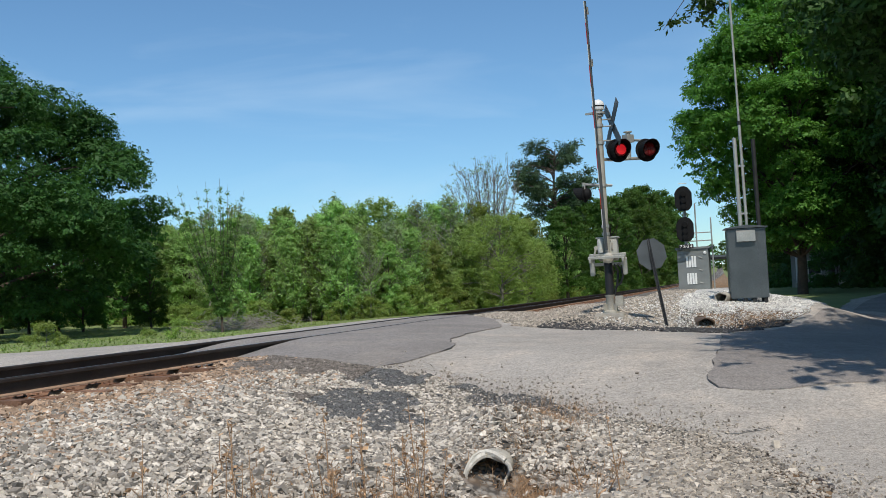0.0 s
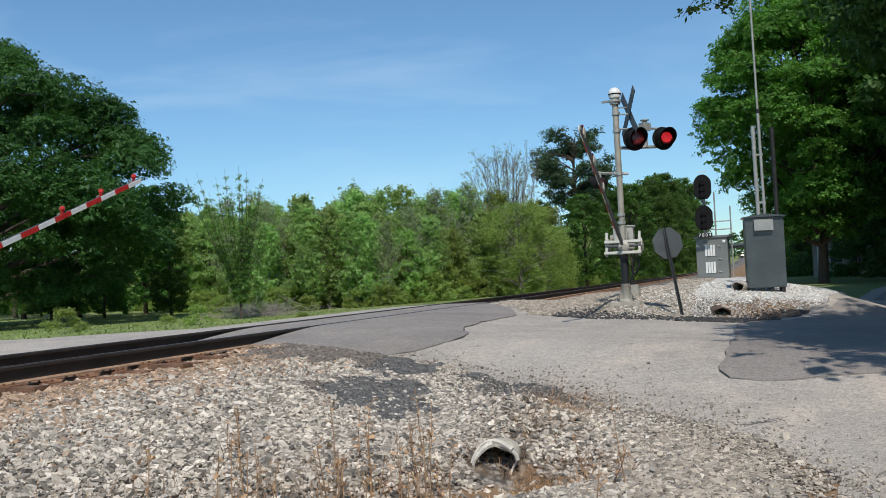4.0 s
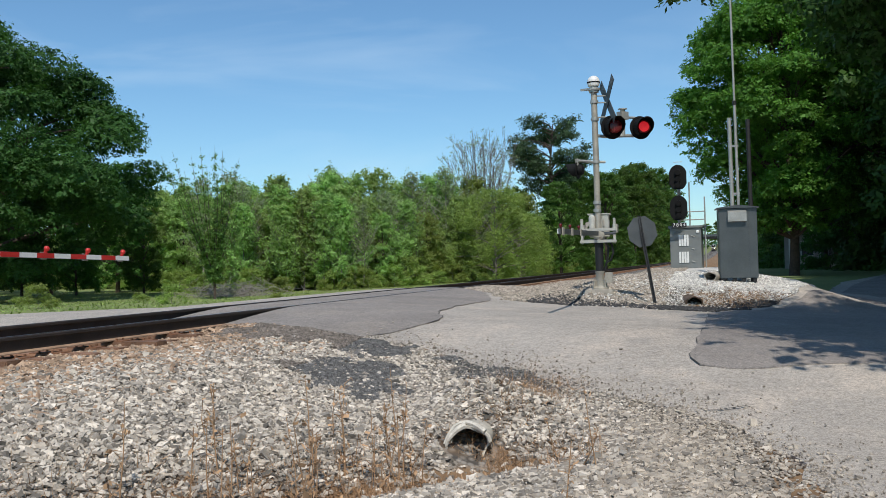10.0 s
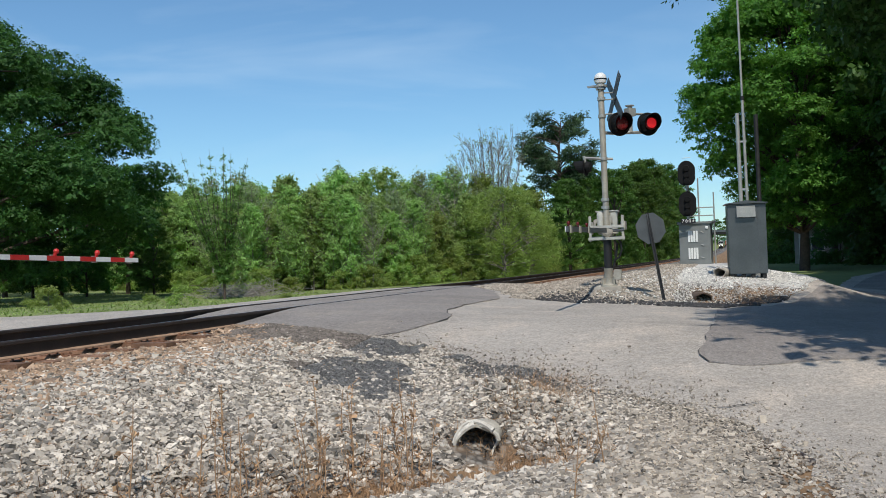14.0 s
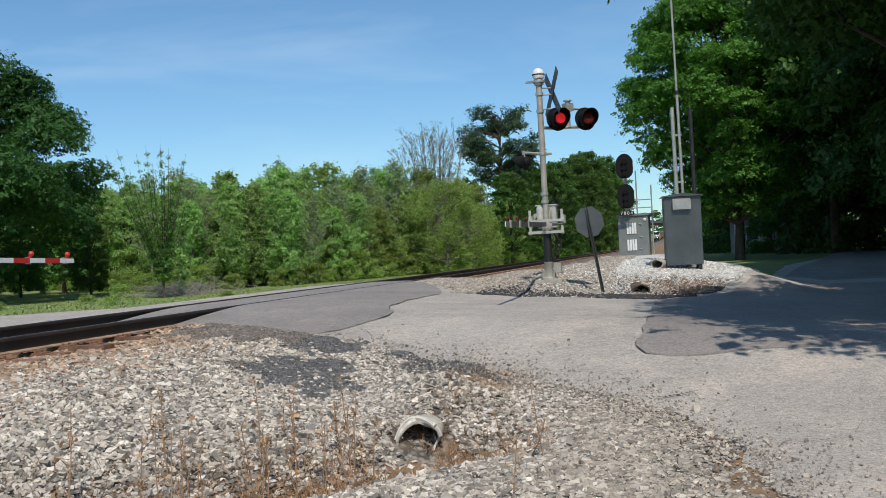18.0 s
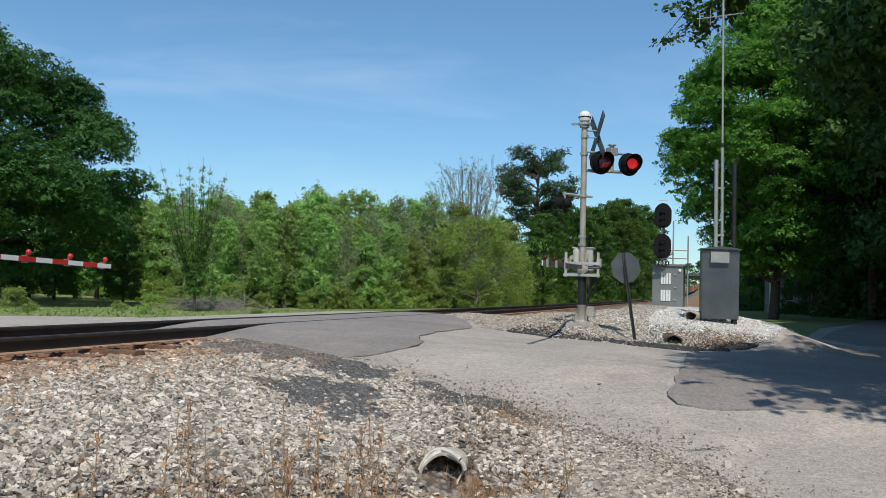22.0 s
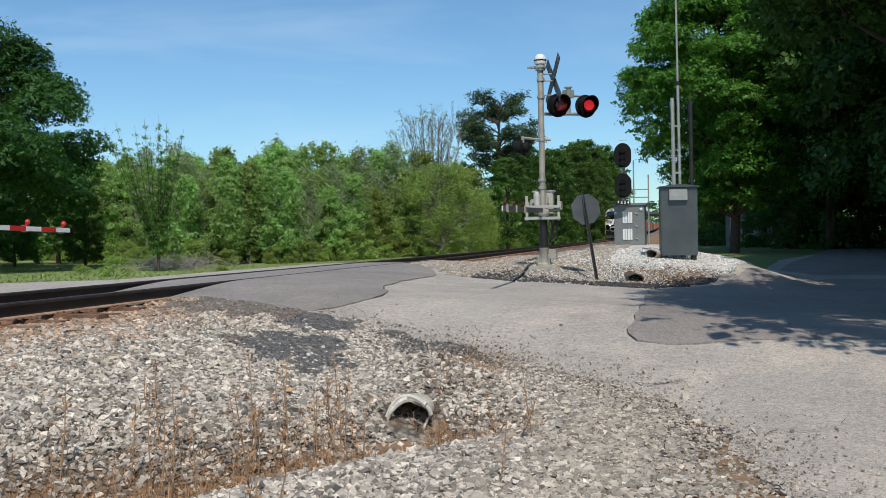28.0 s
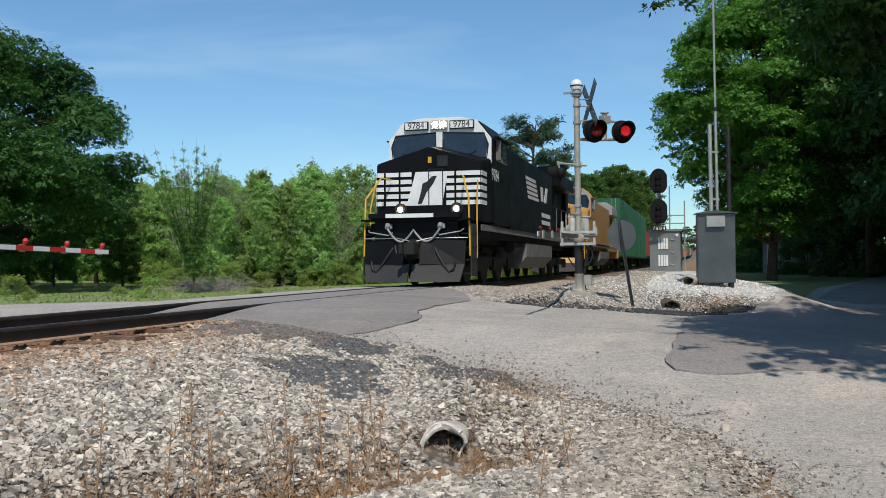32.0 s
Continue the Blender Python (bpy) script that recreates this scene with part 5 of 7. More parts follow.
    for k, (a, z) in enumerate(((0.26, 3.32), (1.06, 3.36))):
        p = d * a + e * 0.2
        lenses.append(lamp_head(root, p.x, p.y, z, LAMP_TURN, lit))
    # lamp that looks the other way
    part("rear_arm", Shape().tube([(0.16, 0.1, 2.62), (-0.02, 0, 2.62), (-0.38, -0.28, 2.64)], 0.028, 8).tube([(-0.38, -0.28, 2.68), (-0.36, -0.26, 2.5)], 0.03, 8), GALV, root, smooth=True)
    lamp_head(root, -0.36, -0.22, 2.45, 168, False, 0.72)
    # gate machine
    part("machine_case", Shape().box(0.0, 0.18, 1.30, 0.40, 0.26, 0.46).box(0.0, 0.18, 1.545, 0.48, 0.30, 0.035), MACHINE, root, "grey gate machine case", bevel=0.015)
    part("motor_housing", Shape().lathe([(0.05, 0.0), (0.068, 0.02), (0.068, 0.26), (0.05, 0.3), (0.02, 0.31)], Matrix.Translation((-0.13, -0.02, 1.22)), 14), MACHINE, root, smooth=True)
    part("link_rod", Shape().tube([(-0.3, -0.06, 1.08), (-0.22, -0.04, 1.34), (-0.1, 0.0, 1.46)], 0.024, 8).lathe([(0.045, -0.02), (0.045, 0.02)], Matrix.Translation((-0.22, -0.04, 1.34)) @ pose(0, 0, 0, 90, 0, 0), 10), MAST_GREY, root, smooth=True)
    part("hub", Shape().lathe([(0.09, -0.05), (0.11, -0.03), (0.11, 0.03), (0.06, 0.05)], Matrix.Translation((0.02, -0.1, 1.12)) @ pose(0, 0, 0, 90, 0, 0), 16), MAST_GREY, root)
    part("door_latch", Shape().box(0.1, 0.04, 1.36, 0.03, 0.03, 0.14).box(-0.02, 0.045, 1.48, 0.2, 0.02, 0.03), MAST_GREY, root, bevel=0.005)
    part("cable_loop", Shape().tube([(0.2, -0.04, 1.0), (0.27, -0.05, 0.9), (0.29, -0.05, 0.74), (0.24, -0.04, 0.6), (0.12, 0.0, 0.52)], 0.02, 8), BLACK, root, "black cable loop", smooth=True)
    part("machine_bracket", Shape().box(0, 0.05, 1.0, 0.66, 0.12, 0.06).box(0, 0.05, 1.12, 0.2, 0.2, 0.2), MACHINE, root, bevel=0.008)
    arm = part("gate_arm", Shape().box(0, -1.2, 0, 0.05, 2.1, 0.085).box(0, -3.6, 0, 0.032, 2.8, 0.085).box(0, -5.02, 0, 0.025, 0.16, 0.085).tube([(-0.36, 0, 0), (0.36, 0, 0)], 0.03, 8), SIGN_BACK, root,
               "striped red and white gate arm with three lamps")
    frame_ = Shape()
    for s in (-1, 1):
        frame_.box(s * 0.33, 0.02, 0.05, 0.05, 0.07, 0.52)
    frame_.box(0, -0.03, 0.08, 0.74, 0.05, 0.06).box(0, -0.03, -0.16, 0.74, 0.05, 0.06)
    part("arm_frame", frame_, MACHINE, arm, "pale steel frame of the arm", bevel=0.006)
    for s in (-1, 1):
        part("counterweight", Shape().box(s * 0.33, 0.22, 0.1, 0.09, 0.34, 0.18), MACHINE, arm, bevel=0.01)
    # the stripes are on the face that looks along the street
    for k in range(11):
        y = -(ARM - 0.205 - 0.41 * k)
        if y < -0.5:
            red = k % 2 == 1
            part("red_stripe" if red else "white_stripe", Shape().box(-0.022 if y < -2.2 else -0.031, y, 0, 0.014, 0.405, 0.078), RED if red else WHITE, arm, "red reflective stripe" if red else "white reflective stripe")
    g = 0.6 if lit else 1.0
    for s in (0.15, 1.15, 2.2):
        y = -(ARM - s)
        part("lamp_bracket", Shape().box(0.034, y + 0.04, 0.0, 0.02, 0.14, 0.12), MAST_GREY, arm)
        part("arm_lamp", Shape().lathe([(0.004, -0.045 * g), (0.034 * g, -0.036 * g), (0.047 * g, 0.0), (0.034 * g, 0.036 * g), (0.004, 0.045 * g)], Matrix.Translation((0, y, 0.07 + 0.045 * g)), 14)
             .box(0, y + 0.03, 0.055, 0.03, 0.05, 0.05), LENS_RED if lit else RED, arm, "small round red lamp", smooth=True)
    arm.matrix_local = pose(0.0, -0.1, GATE_PIVOT)
    return root, arm, lenses


gate_near, arm_near, lenses_near = crossing_gate("crossing_signal", "grey crossing mast with flashing red lamps, crossbuck and striped gate", Matrix.Translation((-2.28, 19.66, 0.04)), True)
gate_far, arm_far, lenses_far = crossing_gate("crossing_signal", "grey crossing mast across the track with striped gate arm", Matrix.Translation((-10.36, 9.98, -0.16)) @ pose(0, 0, 0, 0, 0, 180), False)


# ---- signal cabinets, poles and signs ----
def equipment_case():
    root = thing("equipment_case", "plain grey metal equipment case on short legs in gravel", "cabinet", Matrix.Translation((0.5, 22.55, 0.14)) @ pose(0, 0, 0, 0, 0, 4))
    part("body", Shape().box(0, 0, 0.80, 0.82, 0.6, 1.56), ALU, root, bevel=0.012)
    part("roof", Shape().prism([(-0.46, 0.0), (0.46, 0.0), (0.46, 0.02), (0.0, 0.075), (-0.46, 0.02)], -0.36, 0.36, Matrix.Translation((0, 0, 1.585)) @ pose(0, 0, 0, 90, 0, 0)), ALU, root, "shallow pitched metal roof", bevel=0.004)
    part("vent_hood", Shape().prism([(0, 0), (-0.09, -0.05), (-0.09, -0.26), (0, -0.27)], -0.2, 0.2, Matrix.Translation((-0.02, -0.30, 1.55)) @ Matrix(((0, 0, 1, 0), (1, 0, 0, 0), (0, 1, 0, 0), (0, 0, 0, 1)))), GALV, root, "bright folded vent hood")
    part("door_seam", Shape().box(0.23, -0.303, 0.8, 0.012, 0.008, 1.46), SIGN_BACK, root)
    for x, y in ((-0.34, -0.24), (0.34, -0.24), (-0.34, 0.24), (0.34, 0.24), (-0.1, -0.24), (0.1, -0.24)):
        part("leg", Shape().box(x, y, -0.14, 0.08, 0.07, 0.36), POST_DARK, root)
    return root


def antenna_mast():
    root = thing("antenna_mast", "thin galvanised antenna pole with a shorter pole beside it", "pole", Matrix.Translation((0.52, 22.95, 0.0)))
    part("pole", Shape().tube([(0.06, 0, 0.0), (0.02, 0, 4.2)], 0.034, 10).tube([(0.02, 0, 4.2), (-0.03, 0, 9.6)], 0.026, 10), GALV, root, smooth=True)
    part("short_pole", Shape().tube([(-0.08, 0, 0.0), (-0.11, 0, 3.86)], 0.046, 12), GALV, root, smooth=True)
    part("rear_pole", Shape().tube([(0.33, 0.3, 0.0), (0.31, 0.3, 3.84)], 0.05, 12), POST_DARK, root, "dark pole", smooth=True)
    for z in (2.1, 3.2):
        part("clamp", Shape().box(-0.02, 0, z, 0.2, 0.05, 0.04), GALV, root)
    part("joint", Shape().lathe([(0.03, -0.05), (0.045, -0.04), (0.045, 0.04), (0.03, 0.05)], Matrix.Translation((0.02, 0, 4.2)), 12), POST_DARK, root)
    part("yagi_boom", Shape().tube([(-0.6, 0.1, 7.25), (0.45, -0.05, 7.3)], 0.012, 6).tube([(-0.55, 0.1, 7.05), (-0.55, 0.1, 7.45)], 0.006, 5).tube([(-0.3, 0.06, 7.08), (-0.3, 0.06, 7.46)], 0.006, 5).tube([(0.0, 0.02, 7.1), (0.0, 0.02, 7.48)], 0.006, 5), GALV, root)
    return root


def signal_bungalow():
    root = thing("signal_cabinet", "grey metal signal cabinet with white louvres", "cabinet", Matrix.Translation((-1.0, 39.3, 0.26)) @ pose(0, 0, 0, 0, 0, -4))
    part("body", Shape().box(-0.05, 0, 0.8, 1.2, 1.0, 1.6), CAB_GREY, root, bevel=0.015)
    part("roof", Shape().box(-0.05, 0, 1.64, 1.32, 1.12, 0.08), CAB_GREY, root, bevel=0.02)
    part("plinth", Shape().box(-0.05, 0, -0.12, 1.3, 1.1, 0.26), CONCRETE, root)
    for z in (0.45, 1.12):
        louvre = part("louvre", Shape().box(-0.12, -0.505, z, 0.40, 0.012, 0.46), CAB_GREY, root)
        for k in range(4):
            part("slat", Shape().box(-0.27 + 0.1 * k, -0.518, z, 0.078, 0.016, 0.44), WHITE, louvre, "white louvre strip")
    for z in (0.3, 0.8, 1.3):
        part("latch", Shape().tube([(0.18, -0.52, z), (0.3, -0.53, z - 0.05)], 0.016, 6), GALV, root)
    part("cabinet_lamp", Shape().lathe([(0.0, -0.04), (0.06, -0.02), (0.06, 0.02), (0.0, 0.04)], Matrix.Translation((0.42, -0.52, 1.45)) @ pose(0, 0, 0, 90, 0, 0), 12), WHITE, root, "small white lamp")
    return root


def colour_light_signal():
    root = thing("railway_signal", "railway signal with two black oval heads on a ladder mast", "railway signal", Matrix.Translation((-1.3, 38.5, 0.2)))
    part("mast", Shape().tube([(0, 0.55, 1.68), (0, 0.55, 4.2)], 0.07, 12), GALV, root, smooth=True)
    for z in (3.65, 2.44):
        out = [(0.33 * math.cos(a), 0.50 * math.sin(a)) for a in (2 * math.pi * k / 28 for k in range(28))]
        out = [(max(-0.33, min(0.33, x * 1.12)), max(-0.46, y * 1.02)) for x, y in out]
        m = Matrix.Translation((0, 0, z)) @ pose(0, 0, 0, 90, 0, 0)
        head = part("signal_head", Shape().prism(out, 0.0, 0.05, m), HOOD, root, "black oval signal backing")
        for dz in (0.22, -0.04, -0.28):
            part("visor", Shape().tube([(0, 0, z + dz), (0, -0.16, z + dz - 0.02)], 0.11, 12), HOOD, head)
    plate = part("number_plate", Shape().box(0, -0.03, 1.78, 0.56, 0.02, 0.17), BLACK, root, "black plate with white figures")
    for k, ch in enumerate("7804"):
        letter(ch, 0.18, WHITE, plate, Matrix.Translation((-0.195 + 0.13 * k, -0.045, 1.78)) @ pose(0, 0, 0, 90, 0, 0))
    for x, top in ((0.40, 3.5), (0.98, 2.9)):
        part("rail_post", Shape().tube([(x, 0.6, 0.0 if x > 0.9 else 1.7), (x, 0.6, top)], 0.028, 8), GALV, root)
    for z in (2.0, 2.32):
        part("cross_rail", Shape().tube([(-0.1, 0.6, z), (0.98, 0.6, z)], 0.022, 6), GALV, root)
    for k in range(8):
        part("rung", Shape().tube([(-0.16, 0.3, 2.2 + 0.3 * k), (0.16, 0.3, 2.2 + 0.3 * k)], 0.012, 5), GALV, root)
    part("platform", Shape().box(0.3, 0.75, 1.74, 1.5, 0.5, 0.05), CAB_GREY, root)
    for z in (3.65, 2.44):
        part("head_bracket", Shape().tube([(0, 0.02, z), (0, 0.55, z)], 0.04, 8), GALV, root)
    return root


def letter(text, size, mat, parent, m):
    """Raised writing in the built-in font."""
    cu = bpy.data.curves.new("writing", "FONT")
    cu.body, cu.size, cu.align_x, cu.align_y, cu.extrude = text, size, "CENTER", "CENTER", 0.002
    tmp = bpy.data.objects.new("tmp", cu)
    me = bpy.data.meshes.new_from_object(tmp)
    bpy.data.objects.remove(tmp)
    ob = link_mesh("writing", me, mat, parent)
    ob.matrix_local = m
    return ob


def stop_sign():
    root = thing("road_sign", "octagonal sign showing its bare metal back on leaning post", "sign", Matrix.Translation((-1.14, 18.75, -0.19)) @ pose(0, 0, 0, 0, 0, 0))
    part("post", Shape().box(-0.021, 0, 0.83, 0.02, 0.04, 1.74, pose(0, 0, 0, -7, -9.2, 0)).box(0.021, 0, 0.83, 0.02, 0.04, 1.74, pose(0, 0, 0, -7, -9.2, 0)).box(0, 0.014, 0.83, 0.03, 0.006, 1.74, pose(0, 0, 0, -7, -9.2, 0)), POST_DARK, root, "dark steel post", bevel=0.004)
    m = Matrix.Translation((-0.21, 0.2, 1.36)) @ pose(0, 0, 0, 90 - 4, -9, 28)
    pts = [(0.32 * math.cos(math.pi / 8 + k * math.pi / 4), 0.32 * math.sin(math.pi / 8 + k * math.pi / 4)) for k in range(8)]
    part("plate", Shape().prism(pts, -0.006, 0.0, m), SIGN_BACK, root, "dull octagonal aluminium plate")
    return root


equipment_case()
antenna_mast()
signal_bungalow()
colour_light_signal()
stop_sign()


def culvert(name, label, x, y, z, r, L, turn, tilt, mat):
    """A pipe's open end with a torn, uneven lip."""
    root = thing(name, label, "pipe", Matrix.Translation((x, y, z)) @ pose(0, 0, 0, tilt, 0, turn))
    n = 26
    vs, fs = [], []
    for s, rr in ((0, r), (1, r * 0.86)):
        for i in range(6):
            for k in range(n):
                a = 2 * math.pi * k / n
                wob = 1 + 0.05 * math.sin(3 * a + s) + (0.06 * math.sin(5 * a) if i == 0 else 0)
                lip = 0.10 * math.sin(2 * a + 1.2) * r * 2 if i == 0 else 0
                ridge = 1 + (0.03 if i % 2 else 0.0)
                vs.append((math.cos(a) * rr * wob * ridge, i / 5 * L + lip, math.sin(a) * rr * wob * ridge * 0.88))
    for s in range(2):
        for i in range(5):
            for k in range(n):
                q = (s * 6 * n + i * n + k, s * 6 * n + i * n + (k + 1) % n, s * 6 * n + (i + 1) * n + (k + 1) % n, s * 6 * n + (i + 1) * n + k)
                fs.append(q if s else q[::-1])
    fs += [(k, (k + 1) % n, 6 * n + (k + 1) % n, 6 * n + k) for k in range(n)]
    part("pipe", Shape().add(vs, fs), mat, root, smooth=True)
    # dark disc closes the pipe, its colour standing in for the shade inside
    part("dark_end_disc", Shape().lathe([(0.002, 0), (r * 0.98, 0), (r * 0.98, 0.02), (0.002, 0.02)], Matrix.Translation((0, L * 0.97, 0)) @ pose(0, 0, 0, 90, 0, 0), 20), DIRT, root, "dark disc standing for the shade inside the pipe")
    return root


near_pipe = culvert("drain_pipe", "weathered pale drain pipe end in the ditch, torn lip", -1.98, 7.52, hz(-1.98, 7.3) + 0.11, 0.168, 1.5, 7, -2, PIPE)


def torn_lip(root, r):
    """The pale, folded upper edge of the pipe's mouth."""
    for k, (out, a0, a1) in enumerate(((1.04, 8, 150), (1.13, 40, 178), (0.97, 95, 190))):
        pts = []
        for i in range(9):
            a = radians(a0 + (a1 - a0) * i / 8)
            q = r * out * (1 + 0.05 * math.sin(3.7 * a + k))
            pts.append((math.cos(a) * q, -0.03 * k - 0.03 * math.sin(2 * a + k), math.sin(a) * q * 0.9))
        part("torn_lip", Shape().tube(pts, 0.020 + 0.004 * k, 7, r2=0.012), LIP, root, "pale folded torn edge", smooth=True)


torn_lip(near_pipe, 0.168)
culvert("drain_pipe", "small drain pipe end in the gravel bank", -0.12, 22.1, hz(-0.12, 22.1) + 0.09, 0.14, 0.8, -20, 0, CONCRETE)
culvert("drain_pipe", "dark drain pipe end under the gravel bank", -0.42, 19.75, hz(-0.42, 19.6) + 0.08, 0.17, 0.8, 10, 0, DIRT)

# ---- dry weeds, litter and grass ----
def stalks():
    """Clumps of dry upright stems in the ditch, each clump one plant."""
    rng = np.random.default_rng(15)
    spots = [(-3.06, 5.73), (-2.73, 5.97), (-2.54, 6.18), (-2.37, 6.44), (-2.22, 6.78), (-2.36, 6.72), (-2.36, 4.52), (-2.05, 4.34), (-1.88, 4.31), (-0.89, 5.25), (-2.65, 6.5), (-2.8, 6.3),
             (-2.45, 6.95), (-3.2, 5.3), (-3.35, 5.9), (-2.95, 5.2), (-2.6, 5.5), (-3.05, 6.6), (-2.9, 7.0), (-2.2, 6.2), (-3.5, 5.0), (-3.3, 4.6), (-0.95, 6.6), (-2.55, 7.3), (-3.6, 6.2)]
    for i, (x, y) in enumerate(spots):
        root = thing("dry_weed", "dry brown weed stalks standing in the ditch", "plant", Matrix.Translation((x, y, hz(x, y) - 0.02)), "dry weeds in the ditch")
        for _ in range(int(rng.integers(1, 4))):
            sh = Shape()
            h = rng.uniform(0.25, 0.68)
            a = Vector((rng.normal() * 0.05, rng.normal() * 0.05, 0))
            b = a + Vector((rng.normal() * 0.04, rng.normal() * 0.04, h))
            mid = a.lerp(b, 0.5) + Vector((rng.normal() * 0.012, rng.normal() * 0.012, 0))
            sh.tube([a, mid, b], 0.0058, 5, r2=0.0022)
            twig = Shape()
            for _ in range(9):
                q = a.lerp(b, rng.uniform(0.15, 1.0))
                tip = q + Vector((rng.normal() * 0.03, rng.normal() * 0.03, rng.uniform(0.0, 0.05)))
                twig.tube([q, tip], 0.0026, 4)
                w = Vector((rng.normal(), rng.normal(), rng.normal())) * 0.011
                e = tip + Vector((rng.normal() * 0.02, rng.normal() * 0.02, rng.uniform(-0.03, 0.01)))
                twig.add([tip, tip.lerp(e, 0.5) + w, e, tip.lerp(e, 0.5) - w], [(0, 1, 2, 3)])
            part("stem", sh, DRY, root)
            tagged(part("dry_foliage", twig, DRY, root), kind="stuff")


stalks()


def blades(name, label, px, py, mat, hgt, width, lean, seed, cat="grass"):
    rng = np.random.default_rng(seed)
    n = len(px)
    z = height(px, py)
    h = hgt * rng.lognormal(0, 0.35, n)
    a = rng.uniform(0, 2 * math.pi, n)
    w = np.stack([np.cos(a), np.sin(a), np.zeros(n)], -1) * (width * rng.uniform(0.6, 1.3, n))[:, None]
    p = np.stack([px, py, z], -1)
    tip = p + np.stack([rng.normal(size=n) * lean * h, rng.normal(size=n) * lean * h, h], -1)
    v = np.stack([p - w, p + w, tip], 1).reshape(-1, 3)
    ob = link_mesh(name, raw_mesh(name, v, np.arange(3 * n).reshape(-1, 3)), mat)
    return tagged(ob, label, cat, kind="stuff")


def litter_spots(n, seed):
    rng = np.random.default_rng(seed)
    x, y = rng.uniform(-4.2, -0.6, n), rng.uniform(3.4, 10.0, n)
    d = near_line(x, y, DITCH)
    d2 = near_line(x, y, [(-1.9, 7.6), (-1.7, 8.7), (-1.9, 9.6)])
    keep = rng.uniform(0, 1, n) < np.maximum(np.exp(-(d / 0.5) ** 2), 0.5 * np.exp(-(d2 / 0.36) ** 2))
    keep &= np.hypot(x + 2.0, y - 7.15) > 0.3
    return x[keep], y[keep]


lx, ly = litter_spots(70000, 3)
blades("dry_grass", "brown dead grass and leaf litter in the ditch", lx, ly, DRY, 0.03, 0.007, 1.8, 21)
rng_ = np.random.default_rng(44)
dx_, dy_ = rng_.normal(0.75, 0.75, 2200), rng_.normal(20.2, 0.55, 2200)
ok_ = (dx_ > -0.4) & ~inside(dx_, dy_, ROAD_RIM)
blades("dry_grass", "dead grass and debris on the mound beside the pipe", dx_[ok_], dy_[ok_], DRY, 0.04, 0.010, 1.6, 45)
lx, ly = litter_spots(15000, 4)
blades("dry_stubble", "thin straw standing in the ditch", lx, ly, DRY, 0.12, 0.0028, 0.35, 22)


def lawn():
    rng = np.random.default_rng(31)
    n = 70000
    x, y = rng.uniform(-60, -10.5, n), rng.uniform(16, 75, n)
    d = np.hypot(x, y)
    keep = ~inside(x, y, FAR_ROAD) & (x < -11.5 - 0.02 * y) & (rng.uniform(0, 1, n) < np.clip(60 / d - 0.4, 0.1, 1))
    return x[keep], y[keep]


gx2, gy2 = lawn()
blades("lawn_grass", "sunlit rough green grass beside the far street", gx2, gy2, GRASS, 0.05, 0.03, 0.9, 32)
weeds = [(-15.6, 25.0, 0.5), (-18.6, 22.9, 0.6), (-21.0, 31.5, 0.55), (-13.6, 28.0, 0.4), (-24.8, 29.6, 0.6)]
for x, y, s in weeds:
    another(bush, x, y, 70 * x, s * 0.8)


def brush_pile():
    rng = np.random.default_rng(8)
    root = thing("brush_pile", "grey pile of cut branches on the grass", "brush pile", Matrix.Translation((-27.0, 49.5, hz(-27, 49.5))))
    sh = Shape()
    for _ in range(420):
        c = Vector((rng.normal() * 1.5, rng.normal() * 0.8, abs(rng.normal()) * 0.34))
        d = Vector((rng.normal(), rng.normal(), rng.normal() * 0.35)).normalized() * rng.uniform(0.3, 0.8)
        sh.tube([c - d, c + Vector(rng.normal(size=3)) * 0.05, c + d], 0.014, 4, r2=0.006)
    tagged(part("brush", sh, BRUSH, root), kind="stuff")


brush_pile()


def house():
    root = thing("house", "pale boarded house with a porch behind the street trees", "house", Matrix.Translation((10.4, 88.0, hz(10.4, 88.0))) @ pose(0, 0, 0, 0, 0, -6))
    part("wall", Shape().box(0, 3, 1.5, 9, 6, 3.2), HOUSE, root)
    part("roof", Shape().prism([(-5.0, 0.0), (5.0, 0.0), (0.0, 2.4)], -3.6, 3.6, Matrix.Translation((0, 2.6, 3.1)) @ pose(0, 0, 0, 90, 0, 0)), ROOFING, root, "grey shingle roof")
    part("porch_floor", Shape().box(0, -1.0, 0.2, 8.4, 2.0, 0.4), CONCRETE, root)
    for x in (-4.0, -1.4, 1.4, 4.0):
        part("porch_post", Shape().box(x, -1.8, 1.6, 0.14, 0.14, 2.6), WHITE, root)
    for x in (-2.6, 2.6):
        window = part("window", Shape().box(x, -0.01, 1.7, 1.1, 0.06, 1.3), WHITE, root)
        part("pane", Shape().box(x, -0.03, 1.7, 0.95, 0.06, 1.15), GLASS_DARK, window)
    part("door", Shape().box(0, -0.02, 1.3, 0.95, 0.08, 2.0), RUST, root)


house()


def overpass():
    root = thing("road_bridge", "distant concrete road bridge over the railway", "bridge", Matrix.Translation((TRACK, 450, float(grade(450)))))
    part("deck", Shape().box(0, 0, 8.2, 70, 8, 1.0), UNDER, root, "dark steel girders")
    part("parapet", Shape().box(0, -4, 9.1, 70, 0.3, 0.9), SIGN_BACK, root)
    for x in (-14, 12):
        part("pier", Shape().box(x, 0, 3.6, 1.2, 6, 8.4), CONCRETE, root)


overpass()
